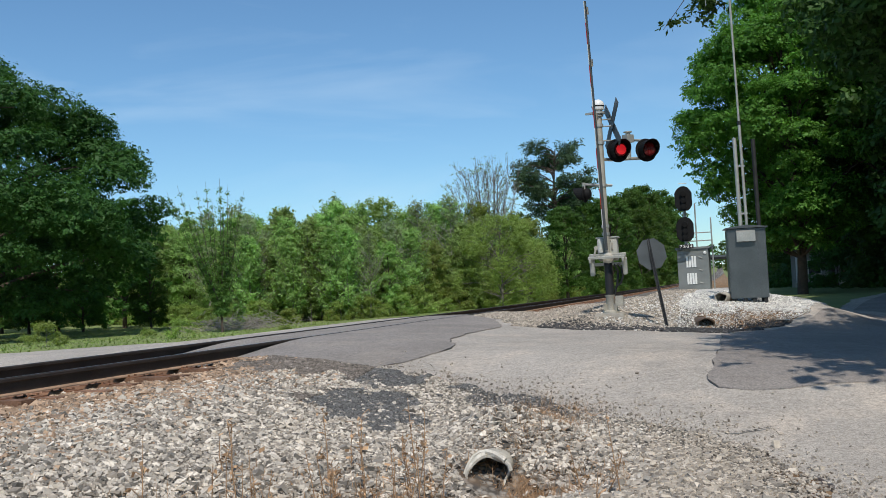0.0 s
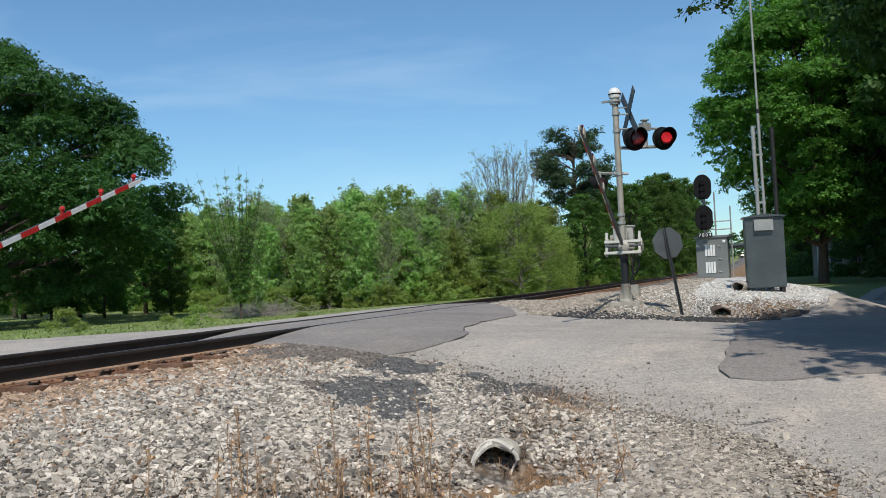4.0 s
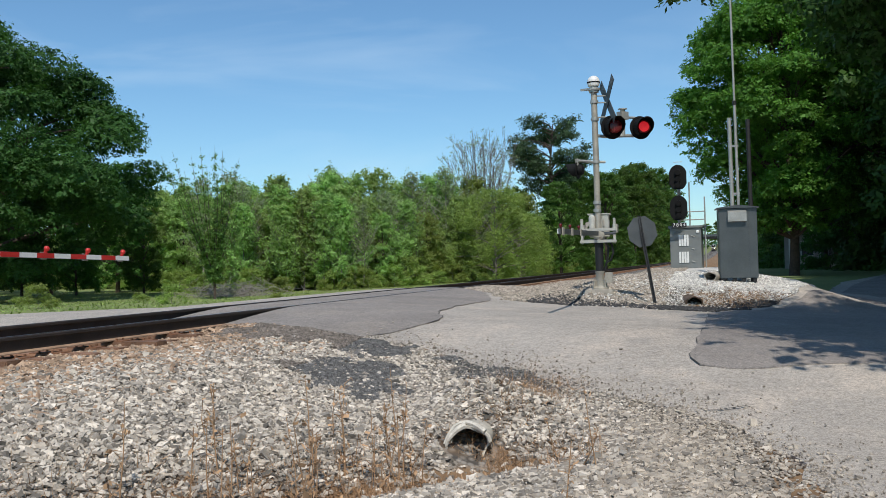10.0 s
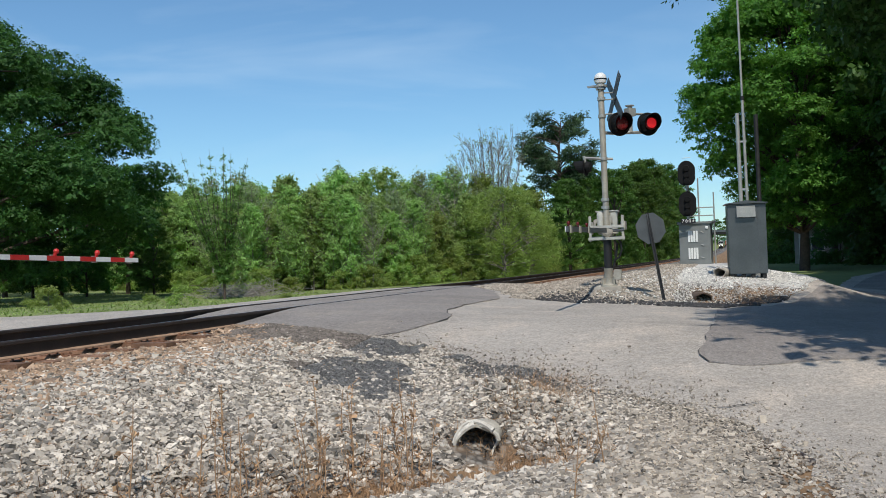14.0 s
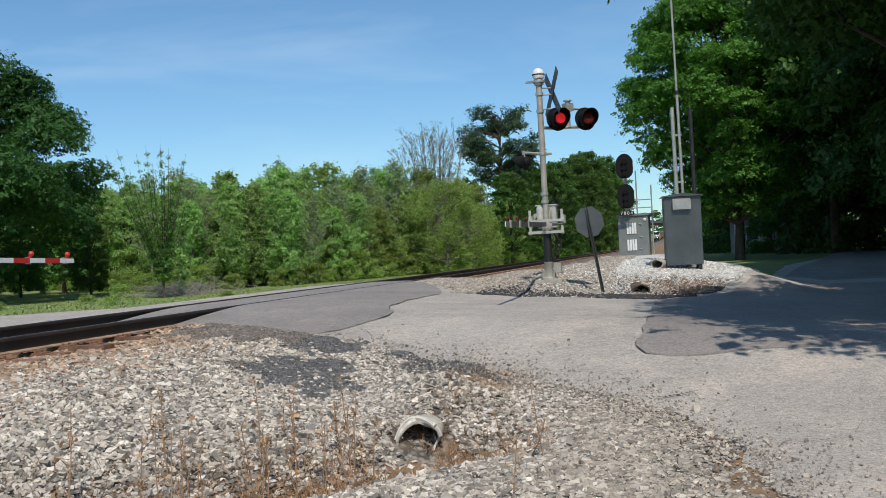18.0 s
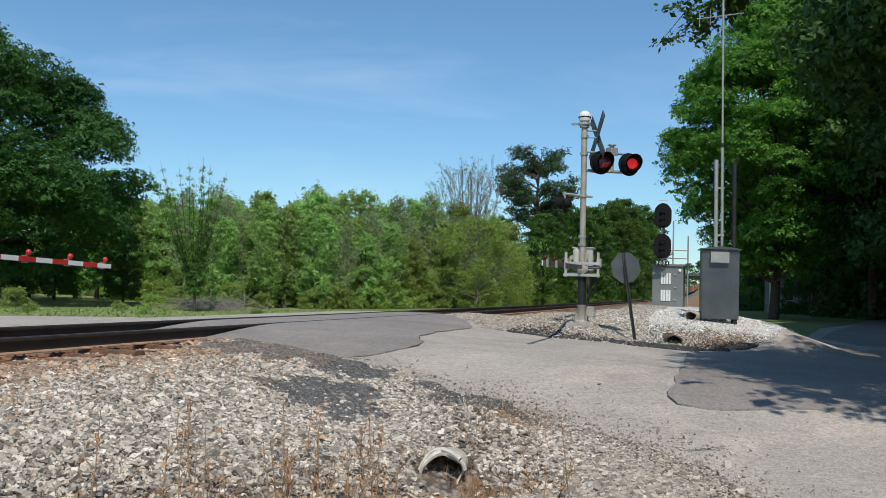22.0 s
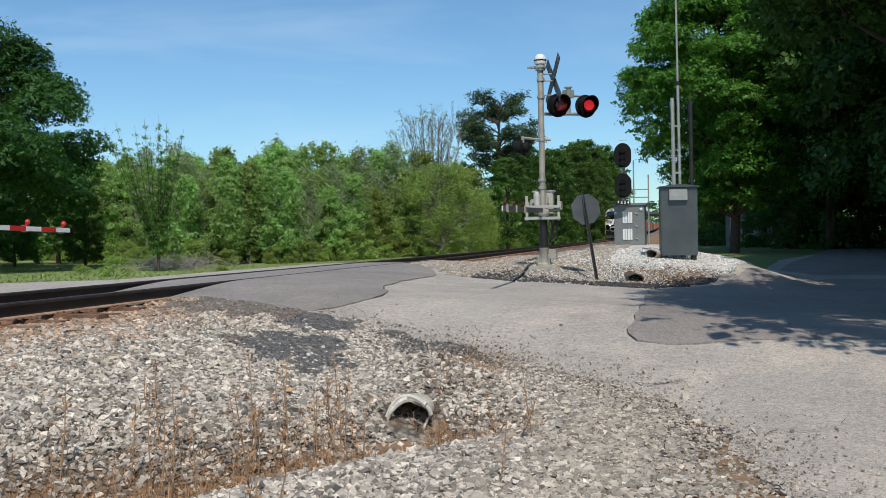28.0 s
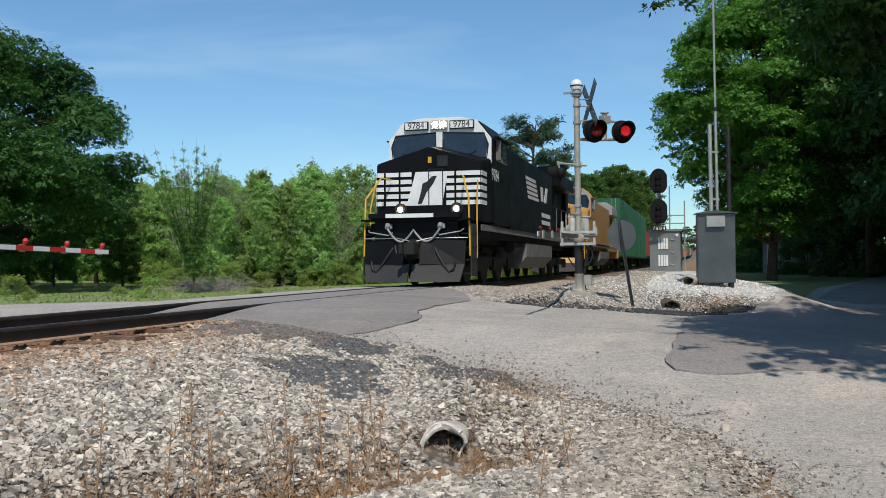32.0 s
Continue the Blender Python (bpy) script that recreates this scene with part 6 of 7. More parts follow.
for x, y, turn, size in ((9.0, 640.0, 0, 1.5), (-12.0, 620.0, 90, 1.4), (16.0, 560.0, 30, 1.4), (-20.0, 560.0, 60, 1.5), (6.0, 980.0, 60, 2.2), (16.0, 980.0, 160, 2.4), (-6.0, 1000.0, 10, 2.0)):
    another(kinds[4], x, y, turn, size)


def loose_bits():
    """Small stones and crumbs strewn over the street, thickest along its worn margin."""
    rng = np.random.default_rng(17)
    n = 90000
    x, y = rng.uniform(-4.6, 4, n), rng.uniform(4.0, 13, n)
    d = near_line(x, y, [(1.1, 3.0), (0.57, 7.0), (-0.3, 8.8), (-2.3, 10.4), (-4.4, 11.45)])
    u = rng.uniform(0, 1, n)
    keep = inside(x, y, ROAD_RIM) & (u < 0.0012 + 1.0 * np.exp(-(d / 0.32) ** 1.2))
    x, y, d = x[keep], y[keep], d[keep]
    dark = rng.uniform(0, 1, len(x)) < 0.35 * ss(0.2, -1.6, x) * np.exp(-(d / 0.3) ** 2)
    size = 0.0075 * rng.lognormal(0, 0.4, len(x))
    stones("road_grit", x[~dark], y[~dark], size[~dark], STONE_TAN, "small stones strewn on the street", 19, lift=0.012)
    stones("dark_grit", x[dark], y[dark], size[dark], STONE_BROWN, "dark crumbs along the street's broken edge", 23, lift=0.012)


loose_bits()


def crack_line(pts, width, seed, jitter=1.0):
    """A narrow tar-dark crack or joint in the asphalt."""
    out = []
    for (ax, ay), (bx, by) in zip(pts[:-1], pts[1:]):
        m = max(1, int(math.hypot(bx - ax, by - ay) / 0.08))
        out += [(ax + (bx - ax) * k / m, ay + (by - ay) * k / m) for k in range(m)]
    out.append(pts[-1])
    vs = []
    for k, (x, y) in enumerate(out):
        j = jitter * (0.06 * noise.noise((x * 2.3, y * 2.3, seed)) + 0.03 * noise.noise((x * 9, y * 9, seed)))
        w = width * max(0.0, 0.35 + 1.6 * noise.noise((x * 3, y * 3, seed + 2)))
        a, b = out[max(k - 1, 0)], out[min(k + 1, len(out) - 1)]
        dx, dy = b[0] - a[0], b[1] - a[1]
        L = max(1e-6, math.hypot(dx, dy))
        nx, ny = -dy / L, dx / L
        z = hz(x, y) + 0.021
        vs += [(x + nx * (j - w), y + ny * (j - w), z), (x + nx * (j + w), y + ny * (j + w), z)]
    fs = [(2 * k, 2 * k + 2, 2 * k + 3, 2 * k + 1) for k in range(len(out) - 1)]
    ob = part("crack", Shape().add(vs, fs), CRACK)
    return tagged(ob, "dark crack in the worn asphalt", "crack", "cracks in the street", "structure")


rim = [p for p in wander(APRON, 0.15, 0.10, 5.0) if p[0] > -4.45 and 11.6 < p[1] < 18.4]
crack_line(rim, 0.009, 1.0, 0.0)
rim = wander(PATCH, 0.15, 0.05, 8.0)
crack_line([p for p in rim if p[0] < 0.02 and p[1] > 10.45 and p[1] < 16.4], 0.006, 4.0, 0.0)
crack_line(sorted(p for p in rim if p[0] < 1.7 and p[1] < 10.75), 0.009, 7.0, 0.0)
crack_line([(-0.6, 8.95), (0.0, 8.85), (0.35, 9.1), (0.75, 9.05)], 0.009, 10.0)
crack_line([(0.95, 8.75), (1.3, 8.5), (1.7, 8.62), (2.1, 8.4)], 0.006, 16.0)
crack_line([(0.9, 7.2), (1.35, 7.5), (1.5, 8.0)], 0.005, 19.0)
crack_line([(1.9, 6.9), (2.2, 7.6), (2.15, 8.3)], 0.004, 22.0)
crack_line([(-2.2, 12.4), (-1.2, 12.1), (-0.4, 12.3)], 0.0035, 25.0)
crack_line([(-4.3, 18.3), (-3.6, 17.6), (-2.9, 17.7)], 0.008, 13.0)

# ---- the train; each vehicle's front is at its y = 0, the rails' top at z = 0 ----
def axle_truck(parent, y0, spread, wheels, wide=1.05):
    truck = part("truck_frame", Shape().box(-wide, y0 + spread / 2, 0.62, 0.12, spread + 1.0, 0.26).box(wide, y0 + spread / 2, 0.62, 0.12, spread + 1.0, 0.26).box(0, y0 + spread / 2, 0.7, 1.9, 0.5, 0.3), UNDER, parent, bevel=0.02)
    for k in range(wheels):
        y = y0 + spread * k / (wheels - 1)
        for x in (-0.75, 0.75):
            part("wheel", Shape().lathe([(0.06, -0.07), (0.5, -0.06), (0.52, -0.03), (0.50, 0.06), (0.06, 0.07)], Matrix.Translation((x, y, 0.50)) @ pose(0, 0, 0, 0, 90, 0), 20), UNDER, truck)
            part("axle_box", Shape().box(x * 1.45, y, 0.52, 0.16, 0.36, 0.34), UNDER, truck, bevel=0.02)


def engine(name, label, m, body, trim, cab_white, plain):
    root = thing(name, label, "locomotive", m, "vehicles of the train")
    part("underframe", Shape().box(0, 11.1, 1.42, 2.7, 21.0, 0.34).box(0, 11.1, 1.2, 2.0, 18.0, 0.2), body, root, bevel=0.02)
    sill = part("side_sill", Shape().box(1.47, 11.3, 1.50, 0.03, 19.4, 0.16).box(-1.47, 11.3, 1.50, 0.03, 19.4, 0.16), trim, root, "pale stripe along the sill")
    # pilot, plough and steps
    part("pilot", Shape().box(0, 0.42, 1.30, 2.3, 0.12, 0.75).box(0, 0.5, 1.66, 3.0, 0.5, 0.05), body, root, "dark pilot plate", bevel=0.01)
    part("anticlimber", Shape().box(0, 0.3, 1.755, 2.5, 0.32, 0.13), body, root, "heavy ledge across the front", bevel=0.02)
    for s in (-1, 1):
        # each half of the plough: a black upper plate and a grey worn lip, bent back from the middle
        up = Shape().add([(s * 0.22, 0.16, 1.16), (s * 1.36, 0.36, 1.16), (s * 1.36, 0.2, 0.55), (s * 0.22, -0.06, 0.55), (s * 0.22, 0.24, 1.16), (s * 1.36, 0.44, 1.16), (s * 1.36, 0.28, 0.55), (s * 0.22, 0.02, 0.55)],
                         [(0, 1, 2, 3), (5, 4, 7, 6), (1, 0, 4, 5), (3, 2, 6, 7), (0, 3, 7, 4), (2, 1, 5, 6)])
        half = part("plough", up, body, root, "black upper plough plate")
        lip = Shape().add([(s * 0.04, -0.06, 0.55), (s * 1.36, 0.2, 0.55), (s * 1.27, 0.0, 0.12), (s * 0.04, -0.32, 0.12), (s * 0.04, 0.02, 0.55), (s * 1.36, 0.28, 0.55), (s * 1.27, 0.1, 0.12), (s * 0.04, -0.22, 0.12)],
                          [(0, 1, 2, 3), (5, 4, 7, 6), (1, 0, 4, 5), (3, 2, 6, 7), (0, 3, 7, 4), (2, 1, 5, 6)])
        part("plough_lip", lip, PLOUGH, half, "worn grey lower lip")
        part("grab_iron", Shape().tube([(s * 0.62, 0.28, 1.34), (s * 0.7, 0.18, 1.27), (s * 1.25, 0.22, 1.36), (s * 1.3, 0.34, 1.42)], 0.017, 6), GALV, root, smooth=True)
        part("hose_bracket", Shape().box(s * 0.72, 0.3, 1.50, 0.19, 0.12, 0.13).box(s * 0.72, 0.22, 1.53, 0.11, 0.1, 0.1), ROOF_GREY, root, bevel=0.015)
        part("mu_hose", Shape().tube([(s * (0.30 + 0.2 * math.cos(q)), 0.16 - 0.06 * math.sin(q), 0.86 + 0.36 * math.cos(q * 0.5 + 1.1) - 0.1 * math.sin(q)) for q in np.linspace(0, 3.1, 12)], 0.032, 8), BLACK, root, smooth=True)
        part("brake_hose", Shape().tube([(s * 0.5, 0.3, 1.1), (s * 0.62, 0.12, 0.86), (s * 0.82, 0.06, 0.56), (s * 0.98, 0.05, 0.36), (s * 1.1, 0.06, 0.42), (s * 1.14, 0.1, 0.62)], 0.03, 8), BLACK, root, smooth=True)
        part("cut_lever", Shape().tube([(s * 0.1, 0.1, 1.12), (s * 0.45, 0.2, 1.2), (s * 1.42, 0.32, 1.2)], 0.014, 5), GALV, root)
    # one pale cable slung between the brackets
    part("front_cable", Shape().tube([(-0.72 + 1.44 * q, 0.16, 1.44 - 0.30 * abs(math.sin(2 * math.pi * q)) - 0.04 * math.sin(math.pi * q)) for q in np.linspace(0, 1, 29)], 0.026, 8), ROOF_GREY, root, "pale slung cable", smooth=True)
    part("coupler", Shape().box(0, -0.05, 0.92, 0.26, 0.6, 0.28).box(0.06, -0.38, 0.92, 0.3, 0.2, 0.3).box(-0.12, -0.5, 0.92, 0.1, 0.16, 0.28), UNDER, root, bevel=0.03)
    part("coupler_pocket", Shape().box(0, 0.3, 0.92, 0.5, 0.2, 0.5), UNDER, root, bevel=0.02)
    part("front_step_edge", Shape().box(-0.1, 0.125, 1.755, 1.3, 0.03, 0.10), WHITE, root, "white ledge edge")
    for s in (-1, 1):
        for k in range(4):
            part("step", Shape().box(s * 1.36, 0.72, 0.32 + 0.33 * k, 0.3, 0.5, 0.03), UNDER, root)
        part("step_side", Shape().box(s * 1.48, 0.72, 0.9, 0.03, 0.62, 1.3), PLOUGH, root)
        part("handrail", Shape().tube([(s * 1.05, 1.42, 2.78), (s * 1.15, 0.9, 2.78), (s * 1.42, 0.42, 2.2), (s * 1.46, 0.40, 0.75)], 0.025, 6), YELLOW, root, "yellow grab rail", smooth=True)
        part("corner_rail", Shape().tube([(s * 1.5, 1.0, 0.7), (s * 1.5, 1.0, 2.0), (s * 1.45, 1.3, 2.7)], 0.022, 6), YELLOW, root, "yellow grab rail", smooth=True)
    # nose
    nose = Shape()
    f, r = 1.5, 2.9
    nose.add([(-1.5, f, 1.65), (1.5, f, 1.65), (1.5, f, 3.2), (0.0, f, 3.62), (-1.5, f, 3.2), (-1.52, r, 1.65), (1.52, r, 1.65), (1.52, r, 3.42), (0.0, r, 3.8), (-1.52, r, 3.42)],
             [(0, 1, 2, 3, 4), (1, 6, 7, 2), (2, 7, 8, 3), (3, 8, 9, 4), (4, 9, 5, 0), (6, 5, 9, 8, 7), (0, 5, 6, 1)])
    nose_ob = part("nose", nose, body, root, bevel=0.03)
    if not plain:
        for k in range(5):
            z = 2.15 + 0.19 * k
            for x, w in ((-0.98, 1.0), (1.0, 0.96)):
                part("nose_stripe", Shape().box(x, f - 0.006, z, w, 0.012, 0.115), WHITE, nose_ob, "white paint stripe")
            for x in (-1.508, 1.508):
                part("nose_stripe", Shape().box(x, f + 0.30, z, 0.012, 0.62, 0.115), WHITE, nose_ob, "white paint stripe")
        for x in (-1.25, -0.82, 0.78):
            part("nose_bar", Shape().box(x, f - 0.03, 2.55, 0.05, 0.03, 0.95), body, nose_ob, "black upright grab bar", bevel=0.008)
        part("door_outline", Shape().box(0.02, f - 0.022, 2.55, 0.025, 0.012, 0.95).box(0.42, f - 0.022, 2.55, 0.025, 0.012, 0.95).box(0.22, f - 0.022, 3.03, 0.42, 0.012, 0.025), UNDER, nose_ob, "outline of the nose door")
        part("emblem_panel", Shape().prism([(-0.62, 2.09), (0.40, 2.09), (0.56, 2.97), (-0.36, 2.97)], 0, 0.014, Matrix.Translation((0, f, 0)) @ pose(0, 0, 0, 90, 0, 0)), WHITE, nose_ob, "white panel between the stripes")
        part("emblem", Shape().prism([(-0.30, 2.12), (-0.18, 2.14), (-0.05, 2.42), (0.12, 2.62), (0.26, 2.86), (0.10, 2.84), (-0.02, 2.72), (-0.16, 2.66), (-0.2, 2.45)], 0, 0.012, Matrix.Translation((0, f - 0.012, 0)) @ pose(0, 0, 0, 90, 0, 0)), BLACK, nose_ob, "plain black shape")
    for x in (-0.78, 0.82):
        lampb = part("ditch_lamp", Shape().lathe([(0.17, -0.1), (0.17, 0.0), (0.13, 0.01)], Matrix.Translation((x, 1.40, 1.98)) @ pose(0, 0, 0, 90, 0, 0), 16), UNDER, root)
        part("ditch_bulb", Shape().lathe([(0.002, -0.005), (0.075, -0.005), (0.06, 0.03), (0.002, 0.045)], Matrix.Translation((x, 1.39, 1.98)) @ pose(0, 0, 0, 90, 0, 0), 14), GLOW_HEAD, lampb, "lit ditch light")
    part("nose_window", Shape().box(0.42, f - 0.012, 3.24, 0.32, 0.03, 0.30), BLACK, nose_ob, "small window in the nose", bevel=0.02)
    part("marker", Shape().box(0.05, f - 0.01, 3.28, 0.1, 0.02, 0.16), YELLOW, nose_ob, "yellow marker plate")
    # cab
    cab = Shape()
    a, b = 2.55, 5.2
    prof = [(-1.55, 2.9), (1.55, 2.9), (1.55, 3.95), (1.12, 4.47), (0.6, 4.58), (-0.6, 4.58), (-1.12, 4.47), (-1.55, 3.95)]
    n = len(prof)
    front = [(x, a + (0.22 if z > 3.6 else 0.0) + (0.25 if z > 4.3 else 0), z) for x, z in prof]
    back = [(x, b, z) for x, z in prof]
    cab.add(front + back, [tuple(range(n)), tuple(range(2 * n - 1, n - 1, -1))] + [(k, n + k, n + (k + 1) % n, (k + 1) % n) for k in range(n)])
    cab_ob = part("cab", cab, body, root, bevel=0.02)
    m = Matrix.Translation((0, a + 0.13, 0)) @ pose(0, 0, 0, 90, 0, 0)
    part("cab_front_band", Shape().prism([(-1.53, 3.25), (1.53, 3.25), (1.53, 3.95), (1.1, 4.46), (0.6, 4.56), (-0.6, 4.56), (-1.1, 4.46), (-1.53, 3.95)], 0, 0.05, m), cab_white, cab_ob, "white painted band round the windscreens")
    for s in (-1, 1):
        pts = [(s * 0.13, 3.52), (s * 1.38, 3.44), (s * 1.42, 3.78), (s * 1.30, 4.07), (s * 0.13, 4.13)]
        glass = part("windscreen", Shape().prism(pts if s > 0 else pts[::-1], 0.05, 0.065, m), GLASS_DARK, cab_ob, "blue-grey windscreen")
        part("gasket", Shape().tube([(s * 0.11, a + 0.07, 3.5), (s * 1.40, a + 0.07, 3.42), (s * 1.44, a + 0.07, 3.78), (s * 1.32, a + 0.07, 4.09), (s * 0.11, a + 0.07, 4.15), (s * 0.11, a + 0.07, 3.5)], 0.025, 6), BLACK, glass)
        part("wiper", Shape().tube([(s * 0.7, a + 0.03, 3.46), (s * 1.1, a + 0.04, 3.62)], 0.012, 5), BLACK, glass)
        board = part("number_board", Shape().box(s * 0.68, a + 0.05, 4.345, 0.72, 0.08, 0.23), BLACK, cab_ob, "black number board", bevel=0.006)
        if not plain:
            part("board_face", Shape().box(s * 0.68, a + 0.005, 4.345, 0.66, 0.01, 0.18), WHITE, board, "pale number panel")
            letter("9784", 0.25, BLACK, board, Matrix.Translation((s * 0.68, a - 0.003, 4.345)) @ pose(0, 0, 0, 90, 0, 0))
        part("headlamp", Shape().lathe([(0.002, 0.0), (0.072, 0.0), (0.09, -0.05), (0.002, -0.05)], Matrix.Translation((s * 0.115, a + 0.0, 4.36)) @ pose(0, 0, 0, 90, 0, 0), 14), GLOW_HEAD, cab_ob, "lit headlamp")
        part("side_window", Shape().box(s * 1.552, 3.5, 3.68, 0.02, 0.55, 0.5), GLASS_DARK, cab_ob).location = (0, 0, 0)
        part("side_window", Shape().box(s * 1.552, 4.3, 3.68, 0.02, 0.6, 0.5), GLASS_DARK, cab_ob)
        for y in (3.5, 4.3):
            part("window_frame", Shape().box(s * 1.556, y - 0.31, 3.68, 0.03, 0.03, 0.56).box(s * 1.556, y + 0.31, 3.68, 0.03, 0.03, 0.56).box(s * 1.556, y, 3.40, 0.03, 0.62, 0.03), FUEL_GREY, cab_ob, "worn grey window frame")
        part("sun_visor", Shape().prism([(2.9, 3.98), (4.7, 3.98), (4.7, 4.02), (2.9, 4.02)], 0, 0.16, Matrix.Translation((s * 1.54, 0, 0)) @ Matrix(((0, 0, s, 0), (1, 0, 0, 0), (0, 1, 0, 0), (0, 0, 0, 1)))), body, cab_ob)
        part("wind_deflector", Shape().box(s * 1.62, 3.15, 3.68, 0.14, 0.03, 0.55), FUEL_GREY, cab_ob)
    part("headlamp_box", Shape().box(0, a + 0.08, 4.36, 0.5, 0.12, 0.24), CONCRETE, cab_ob, bevel=0.01)
    part("cab_base", Shape().box(0, 4.04, 2.28, 3.06, 2.28, 1.3), body, cab_ob, bevel=0.02)
    # body behind the cab
    part("electrical_cabinet", Shape().box(0, 9.45, 2.72, 3.04, 8.5, 2.34).box(0, 9.4, 3.96, 2.4, 8.4, 0.3), body, root, bevel=0.05)
    hood = part("long_hood", Shape().box(0, 14.6, 2.9, 1.95, 11.2, 2.5).box(0, 14.6, 4.2, 1.5, 11.0, 0.16), body, root, bevel=0.05)
    for k in range(14):
        for s in (-1, 1):
            part("hood_door", Shape().box(s * 0.985, 9.6 + 0.66 * k, 2.75, 0.02, 0.58, 1.6), body, hood, bevel=0.005)
    rad = part("radiator_wing", Shape().prism([(-1.5, 3.7), (1.5, 3.7), (1.5, 4.2), (1.1, 4.55), (-1.1, 4.55), (-1.5, 4.2)], 0, 4.2, Matrix.Translation((0, 20.3, 0)) @ pose(0, 0, 0, 90, 0, 0)), body if not plain else ROOF_GREY, root, bevel=0.02)
    part("exhaust", Shape().box(0, 12.2, 4.4, 0.6, 1.2, 0.3), UNDER, root, bevel=0.02)
    part("fans", Shape().lathe([(0.5, 0), (0.5, 0.14), (0.4, 0.16)], Matrix.Translation((0, 14.5, 4.28)), 18).lathe([(0.5, 0), (0.5, 0.14), (0.4, 0.16)], Matrix.Translation((0, 16.0, 4.28)), 18), UNDER, hood)
    part("horn", Shape().tube([(0.3, 9.6, 4.5), (0.3, 9.2, 4.5)], 0.05, 8, r2=0.11), GALV, root)
    for s in (-1, 1):
        rail = part("side_rail", Shape().tube([(s * 1.45, 5.4, 2.75), (s * 1.45, 21.0, 2.75)], 0.018, 6), trim if plain else BLACK, root)
        for k in range(9):
            part("stanchion", Shape().tube([(s * 1.45, 9.4 + 1.45 * k, 1.6), (s * 1.45, 9.4 + 1.45 * k, 2.75)], 0.018, 6), WHITE if k % 3 == 0 else trim, rail)
        if not plain:
            for k in range(5):
                part("side_stripe", Shape().prism([(7.9 + 0.10 * k, 0), (9.8 + 0.16 * k, 0), (9.76 + 0.16 * k, 0.10), (7.86 + 0.10 * k, 0.10)], 0, 0.012,
                                                  Matrix.Translation((s * 1.524, 0, 3.30 - 0.15 * k)) @ Matrix(((0, 0, s, 0), (1, 0, 0, 0), (0, 1, 0, 0), (0, 0, 0, 1)))), WHITE, root, "white stripe of the side emblem")
            for k, (w, z, h) in enumerate(((0.5, 3.02, 0.5), (2.0, 2.28, 0.15), (2.0, 2.02, 0.15))):
                part("side_mark", Shape().prism([(11.2 - w / 2, z - h / 2), (11.2 + w / 2, z - h / 2), (11.1 + w / 2, z + h / 2), (11.1 - w / 2, z + h / 2)], 0, 0.012, Matrix.Translation((s * 1.524, 0.9 if k else 0, 0)) @ Matrix(((0, 0, s, 0), (1, 0, 0, 0), (0, 1, 0, 0), (0, 0, 0, 1)))), WHITE, root, "plain white mark")
            part("side_emblem", Shape().prism([(11.6, 2.75), (12.1, 2.75), (12.5, 3.3), (12.0, 3.3)], 0, 0.012, Matrix.Translation((s * 1.524, 0, 0)) @ Matrix(((0, 0, s, 0), (1, 0, 0, 0), (0, 1, 0, 0), (0, 0, 0, 1)))), WHITE, root, "plain white shape")
            letter("9784", 0.46, WHITE, cab_ob, Matrix.Translation((s * 1.56, 3.0, 2.95)) @ pose(0, 0, 0, 90, 0, 90 * s))
    part("rear_end", Shape().box(0, 20.9, 2.75, 2.2, 0.9, 2.3).box(0, 21.45, 1.25, 2.9, 0.12, 0.9), body, root, "hood end and rear pilot", bevel=0.03)
    tank = part("fuel_tank", Shape().prism([(-1.45, 1.22), (1.45, 1.22), (1.45, 0.75), (1.1, 0.38), (-1.1, 0.38), (-1.45, 0.75)], 0, 5.6, Matrix.Translation((0, 14.0, 0)) @ pose(0, 0, 0, 90, 0, 0)), FUEL_GREY, root, "dusty grey fuel tank", bevel=0.03)
    for s in (-1, 1):
        part("air_tank", Shape().tube([(s * 1.2, 6.6, 1.05), (s * 1.2, 8.2, 1.05)], 0.18, 12), UNDER, root)
    axle_truck(root, 2.6, 4.1, 3)
    axle_truck(root, 15.6, 4.1, 3)
    return root


def freight_car(name, label, m, box_mat, low, high, L, ribs=True, kind="boxcar"):
    root = thing(name, label, "freight car", m, "vehicles of the train")
    part("underframe", Shape().box(0, L / 2, 0.95, 2.6, L - 0.6, 0.3), UNDER, root)
    body = part("container", Shape().box(0, L / 2, (low + high) / 2, 2.9, L - 1.6, high - low), box_mat, root, bevel=0.03)
    rib = None
    n = int((L - 2) / 1.2)
    for k in range(n):
        for s in (-1, 1):
            y = 1.4 + (L - 2.8) * k / (n - 1)
            if rib is None:
                rib = part("rib", Shape().box(0, 0, 0, 0.05, 0.12, high - low - 0.2), box_mat, body)
                q = rib
            else:
                q = new("rib", rib.data)
                q.parent = body
            q.location = (s * 1.46, y, (low + high) / 2)
    part("end_mark", Shape().box(-0.75, 0.79, high - 0.45, 0.7, 0.02, 0.14).box(-0.75, 0.79, high - 0.7, 0.7, 0.02, 0.14), WHITE, body, "plain white mark")
    part("ladder", Shape().box(1.1, 0.74, (low + high) / 2, 0.03, 0.03, high - low).box(0.75, 0.74, (low + high) / 2, 0.03, 0.03, high - low), YELLOW if kind == "boxcar" else UNDER, body)
    axle_truck(root, 1.6, 1.7, 2)
    axle_truck(root, L - 3.3, 1.7, 2)
    return root


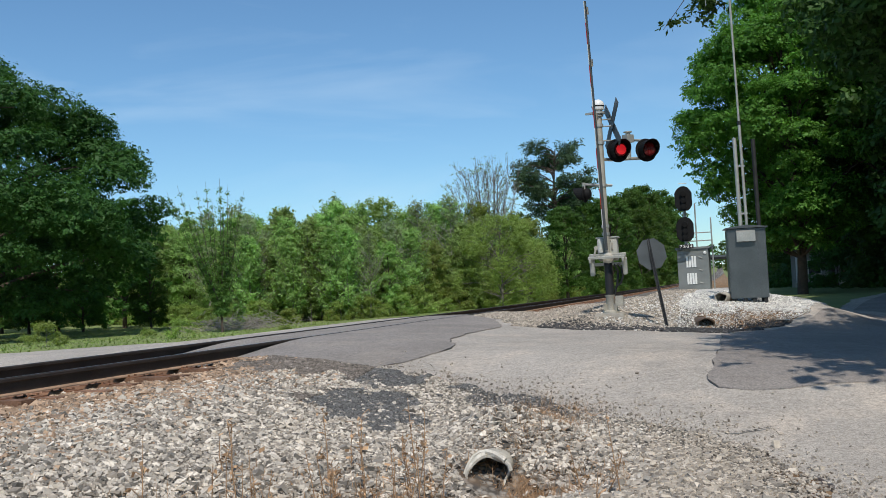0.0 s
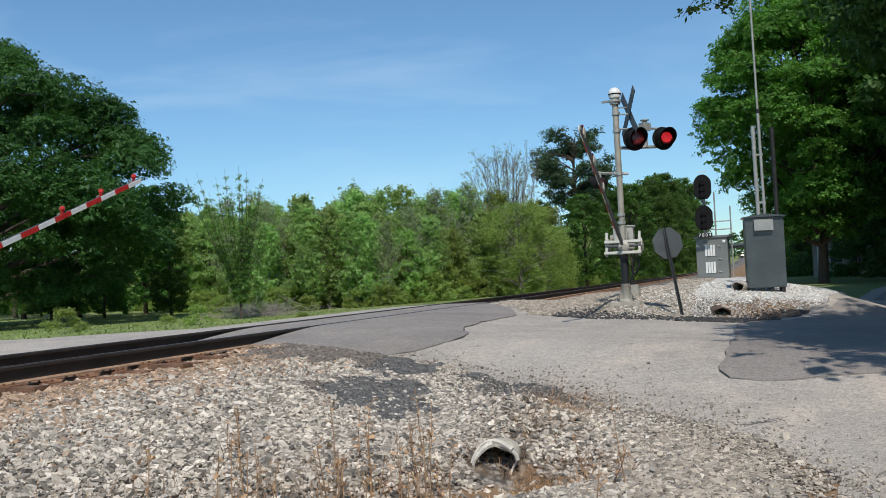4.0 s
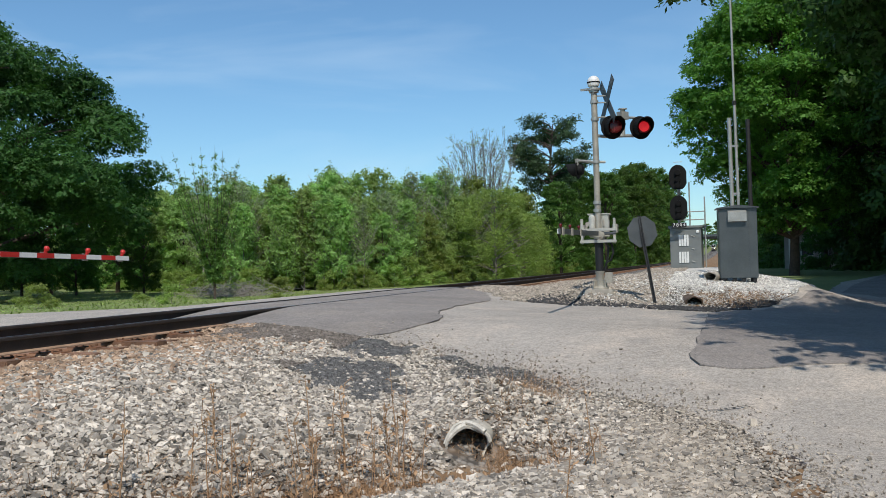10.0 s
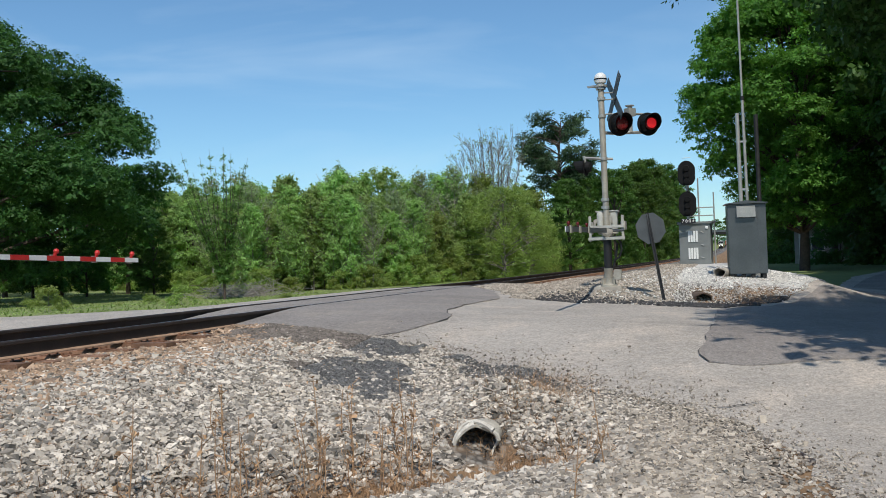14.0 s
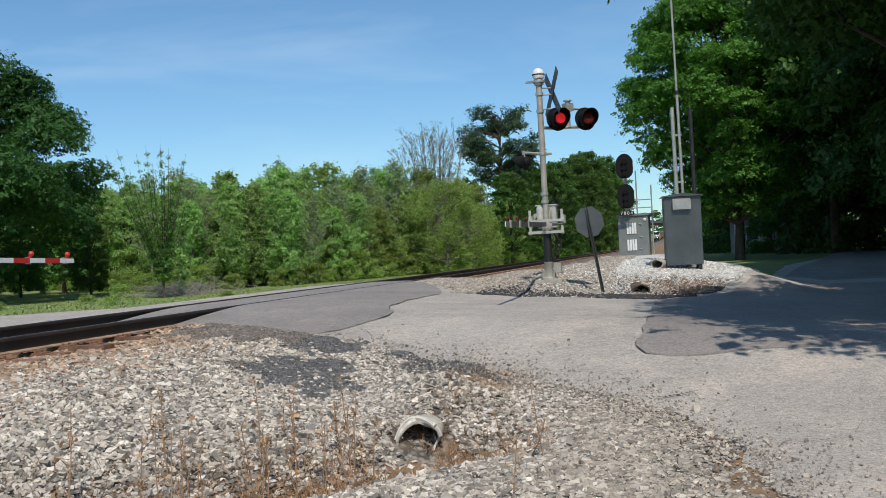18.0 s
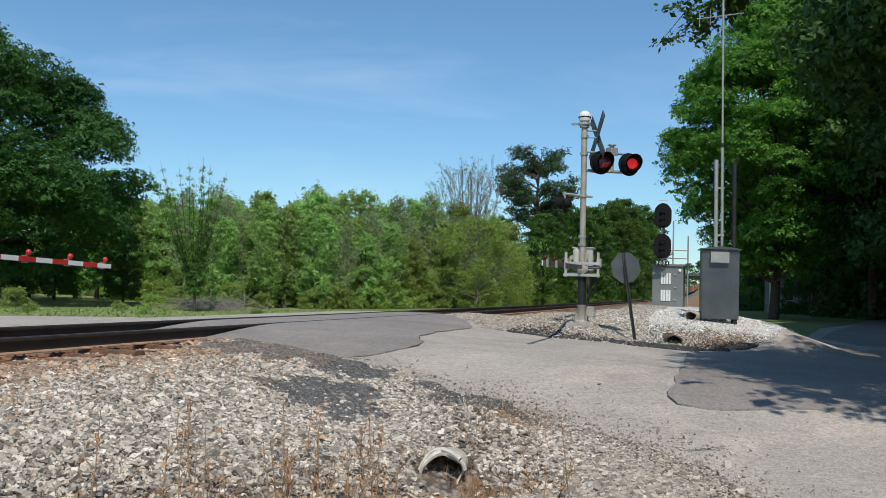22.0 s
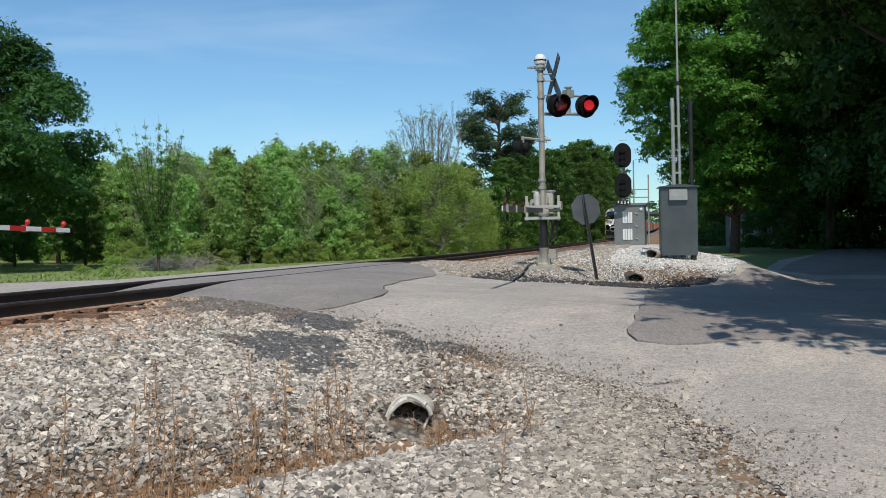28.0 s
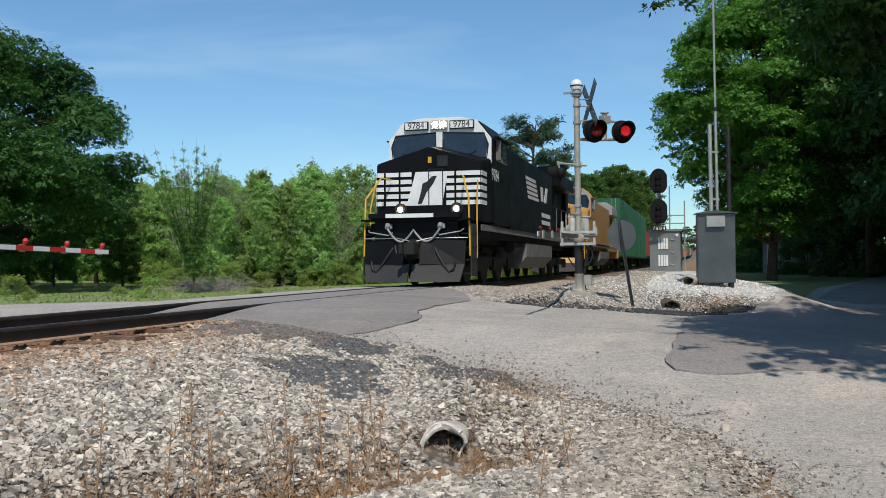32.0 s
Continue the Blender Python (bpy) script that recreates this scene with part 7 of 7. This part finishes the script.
train = []
lead = engine("locomotive", "black locomotive with white nose stripes and lit headlamps", Matrix.Identity(4), ENGINE_BLACK, FUEL_GREY, WHITE, False)
second = engine("locomotive", "yellow and grey second locomotive, dusty", Matrix.Identity(4), ORANGE, FUEL_GREY, ROOF_GREY, True)
STRETCH = (1.06, 1.15, 1.12)
train += [(lead, 0.0), (second, 28.0)]
offset = 54.0
models = {}
SPECS = {"g": ("freight_car", "tall stack of dark green ribbed containers on a low car", GREEN_BOX, 0.95, 5.3, 19.0), "r": ("freight_car", "red container on a low freight car", RED_BOX, 1.1, 4.0, 18.0),
         "b": ("freight_car", "orange-brown container on a low freight car", BROWN_BOX, 1.1, 3.7, 18.0), "w": ("freight_car", "grey container on a low freight car", GREY_BOX, 1.1, 4.4, 18.0)}
for code in "ggrbrbrwrbgrrbwrbrgbrwrbrb":
    nm, lb, mt, lo, hi, L = SPECS[code]
    if code in models:
        car = copy_thing(models[code], Matrix.Identity(4))
    else:
        car = models[code] = freight_car(nm, lb, Matrix.Identity(4), mt, lo, hi, L)
    train.append((car, offset))
    offset += (L + 0.4) * 1.09
for car, _ in train:
    car.scale = STRETCH


# ---- what moves: the train, both gates, and the lenses of the flashing lamps ----
ARM_ANGLES = [(0.0, 76.0), (0.5, 67.5), (1.0, 58.5), (1.5, 52.0), (2.0, 46.2), (2.5, 40.0), (3.0, 33.0), (3.8, 22.5), (4.5, 14.3), (5.0, 10.2), (5.5, 6.9), (6.0, 5.0), (6.5, 3.2), (7.0, 1.2), (7.5, -0.3), (8.0, -1.1), (32.0, -1.1)]


def train_front(t):
    return 25.0 + 33.6 * (32.0 - t)


def motions():
    for ob, off in train:
        rows = []
        for t in (0.0, 3.0, 6.0, 9.0, 12.0, 15.0, 18.0, 21.0, 24.0, 26.0, 28.0, 30.0, 32.0):
            y = train_front(t) + off
            turn = -math.degrees(math.atan(min(0.0125, 4.0e-5 * max(0.0, y))))
            rows.append((t, pose(TRACK + float(bend(y)), y, float(grade(y)), math.degrees(math.atan(2.4e-5 * min(1300.0, max(0.0, y)))) if y < 1290 else 0.0, 0, turn)))
        walk(ob, rows)
    for arm in (arm_near, arm_far):
        walk(arm, [(t, pose(0.0, -0.1, GATE_PIVOT, -a)) for t, a in ARM_ANGLES])
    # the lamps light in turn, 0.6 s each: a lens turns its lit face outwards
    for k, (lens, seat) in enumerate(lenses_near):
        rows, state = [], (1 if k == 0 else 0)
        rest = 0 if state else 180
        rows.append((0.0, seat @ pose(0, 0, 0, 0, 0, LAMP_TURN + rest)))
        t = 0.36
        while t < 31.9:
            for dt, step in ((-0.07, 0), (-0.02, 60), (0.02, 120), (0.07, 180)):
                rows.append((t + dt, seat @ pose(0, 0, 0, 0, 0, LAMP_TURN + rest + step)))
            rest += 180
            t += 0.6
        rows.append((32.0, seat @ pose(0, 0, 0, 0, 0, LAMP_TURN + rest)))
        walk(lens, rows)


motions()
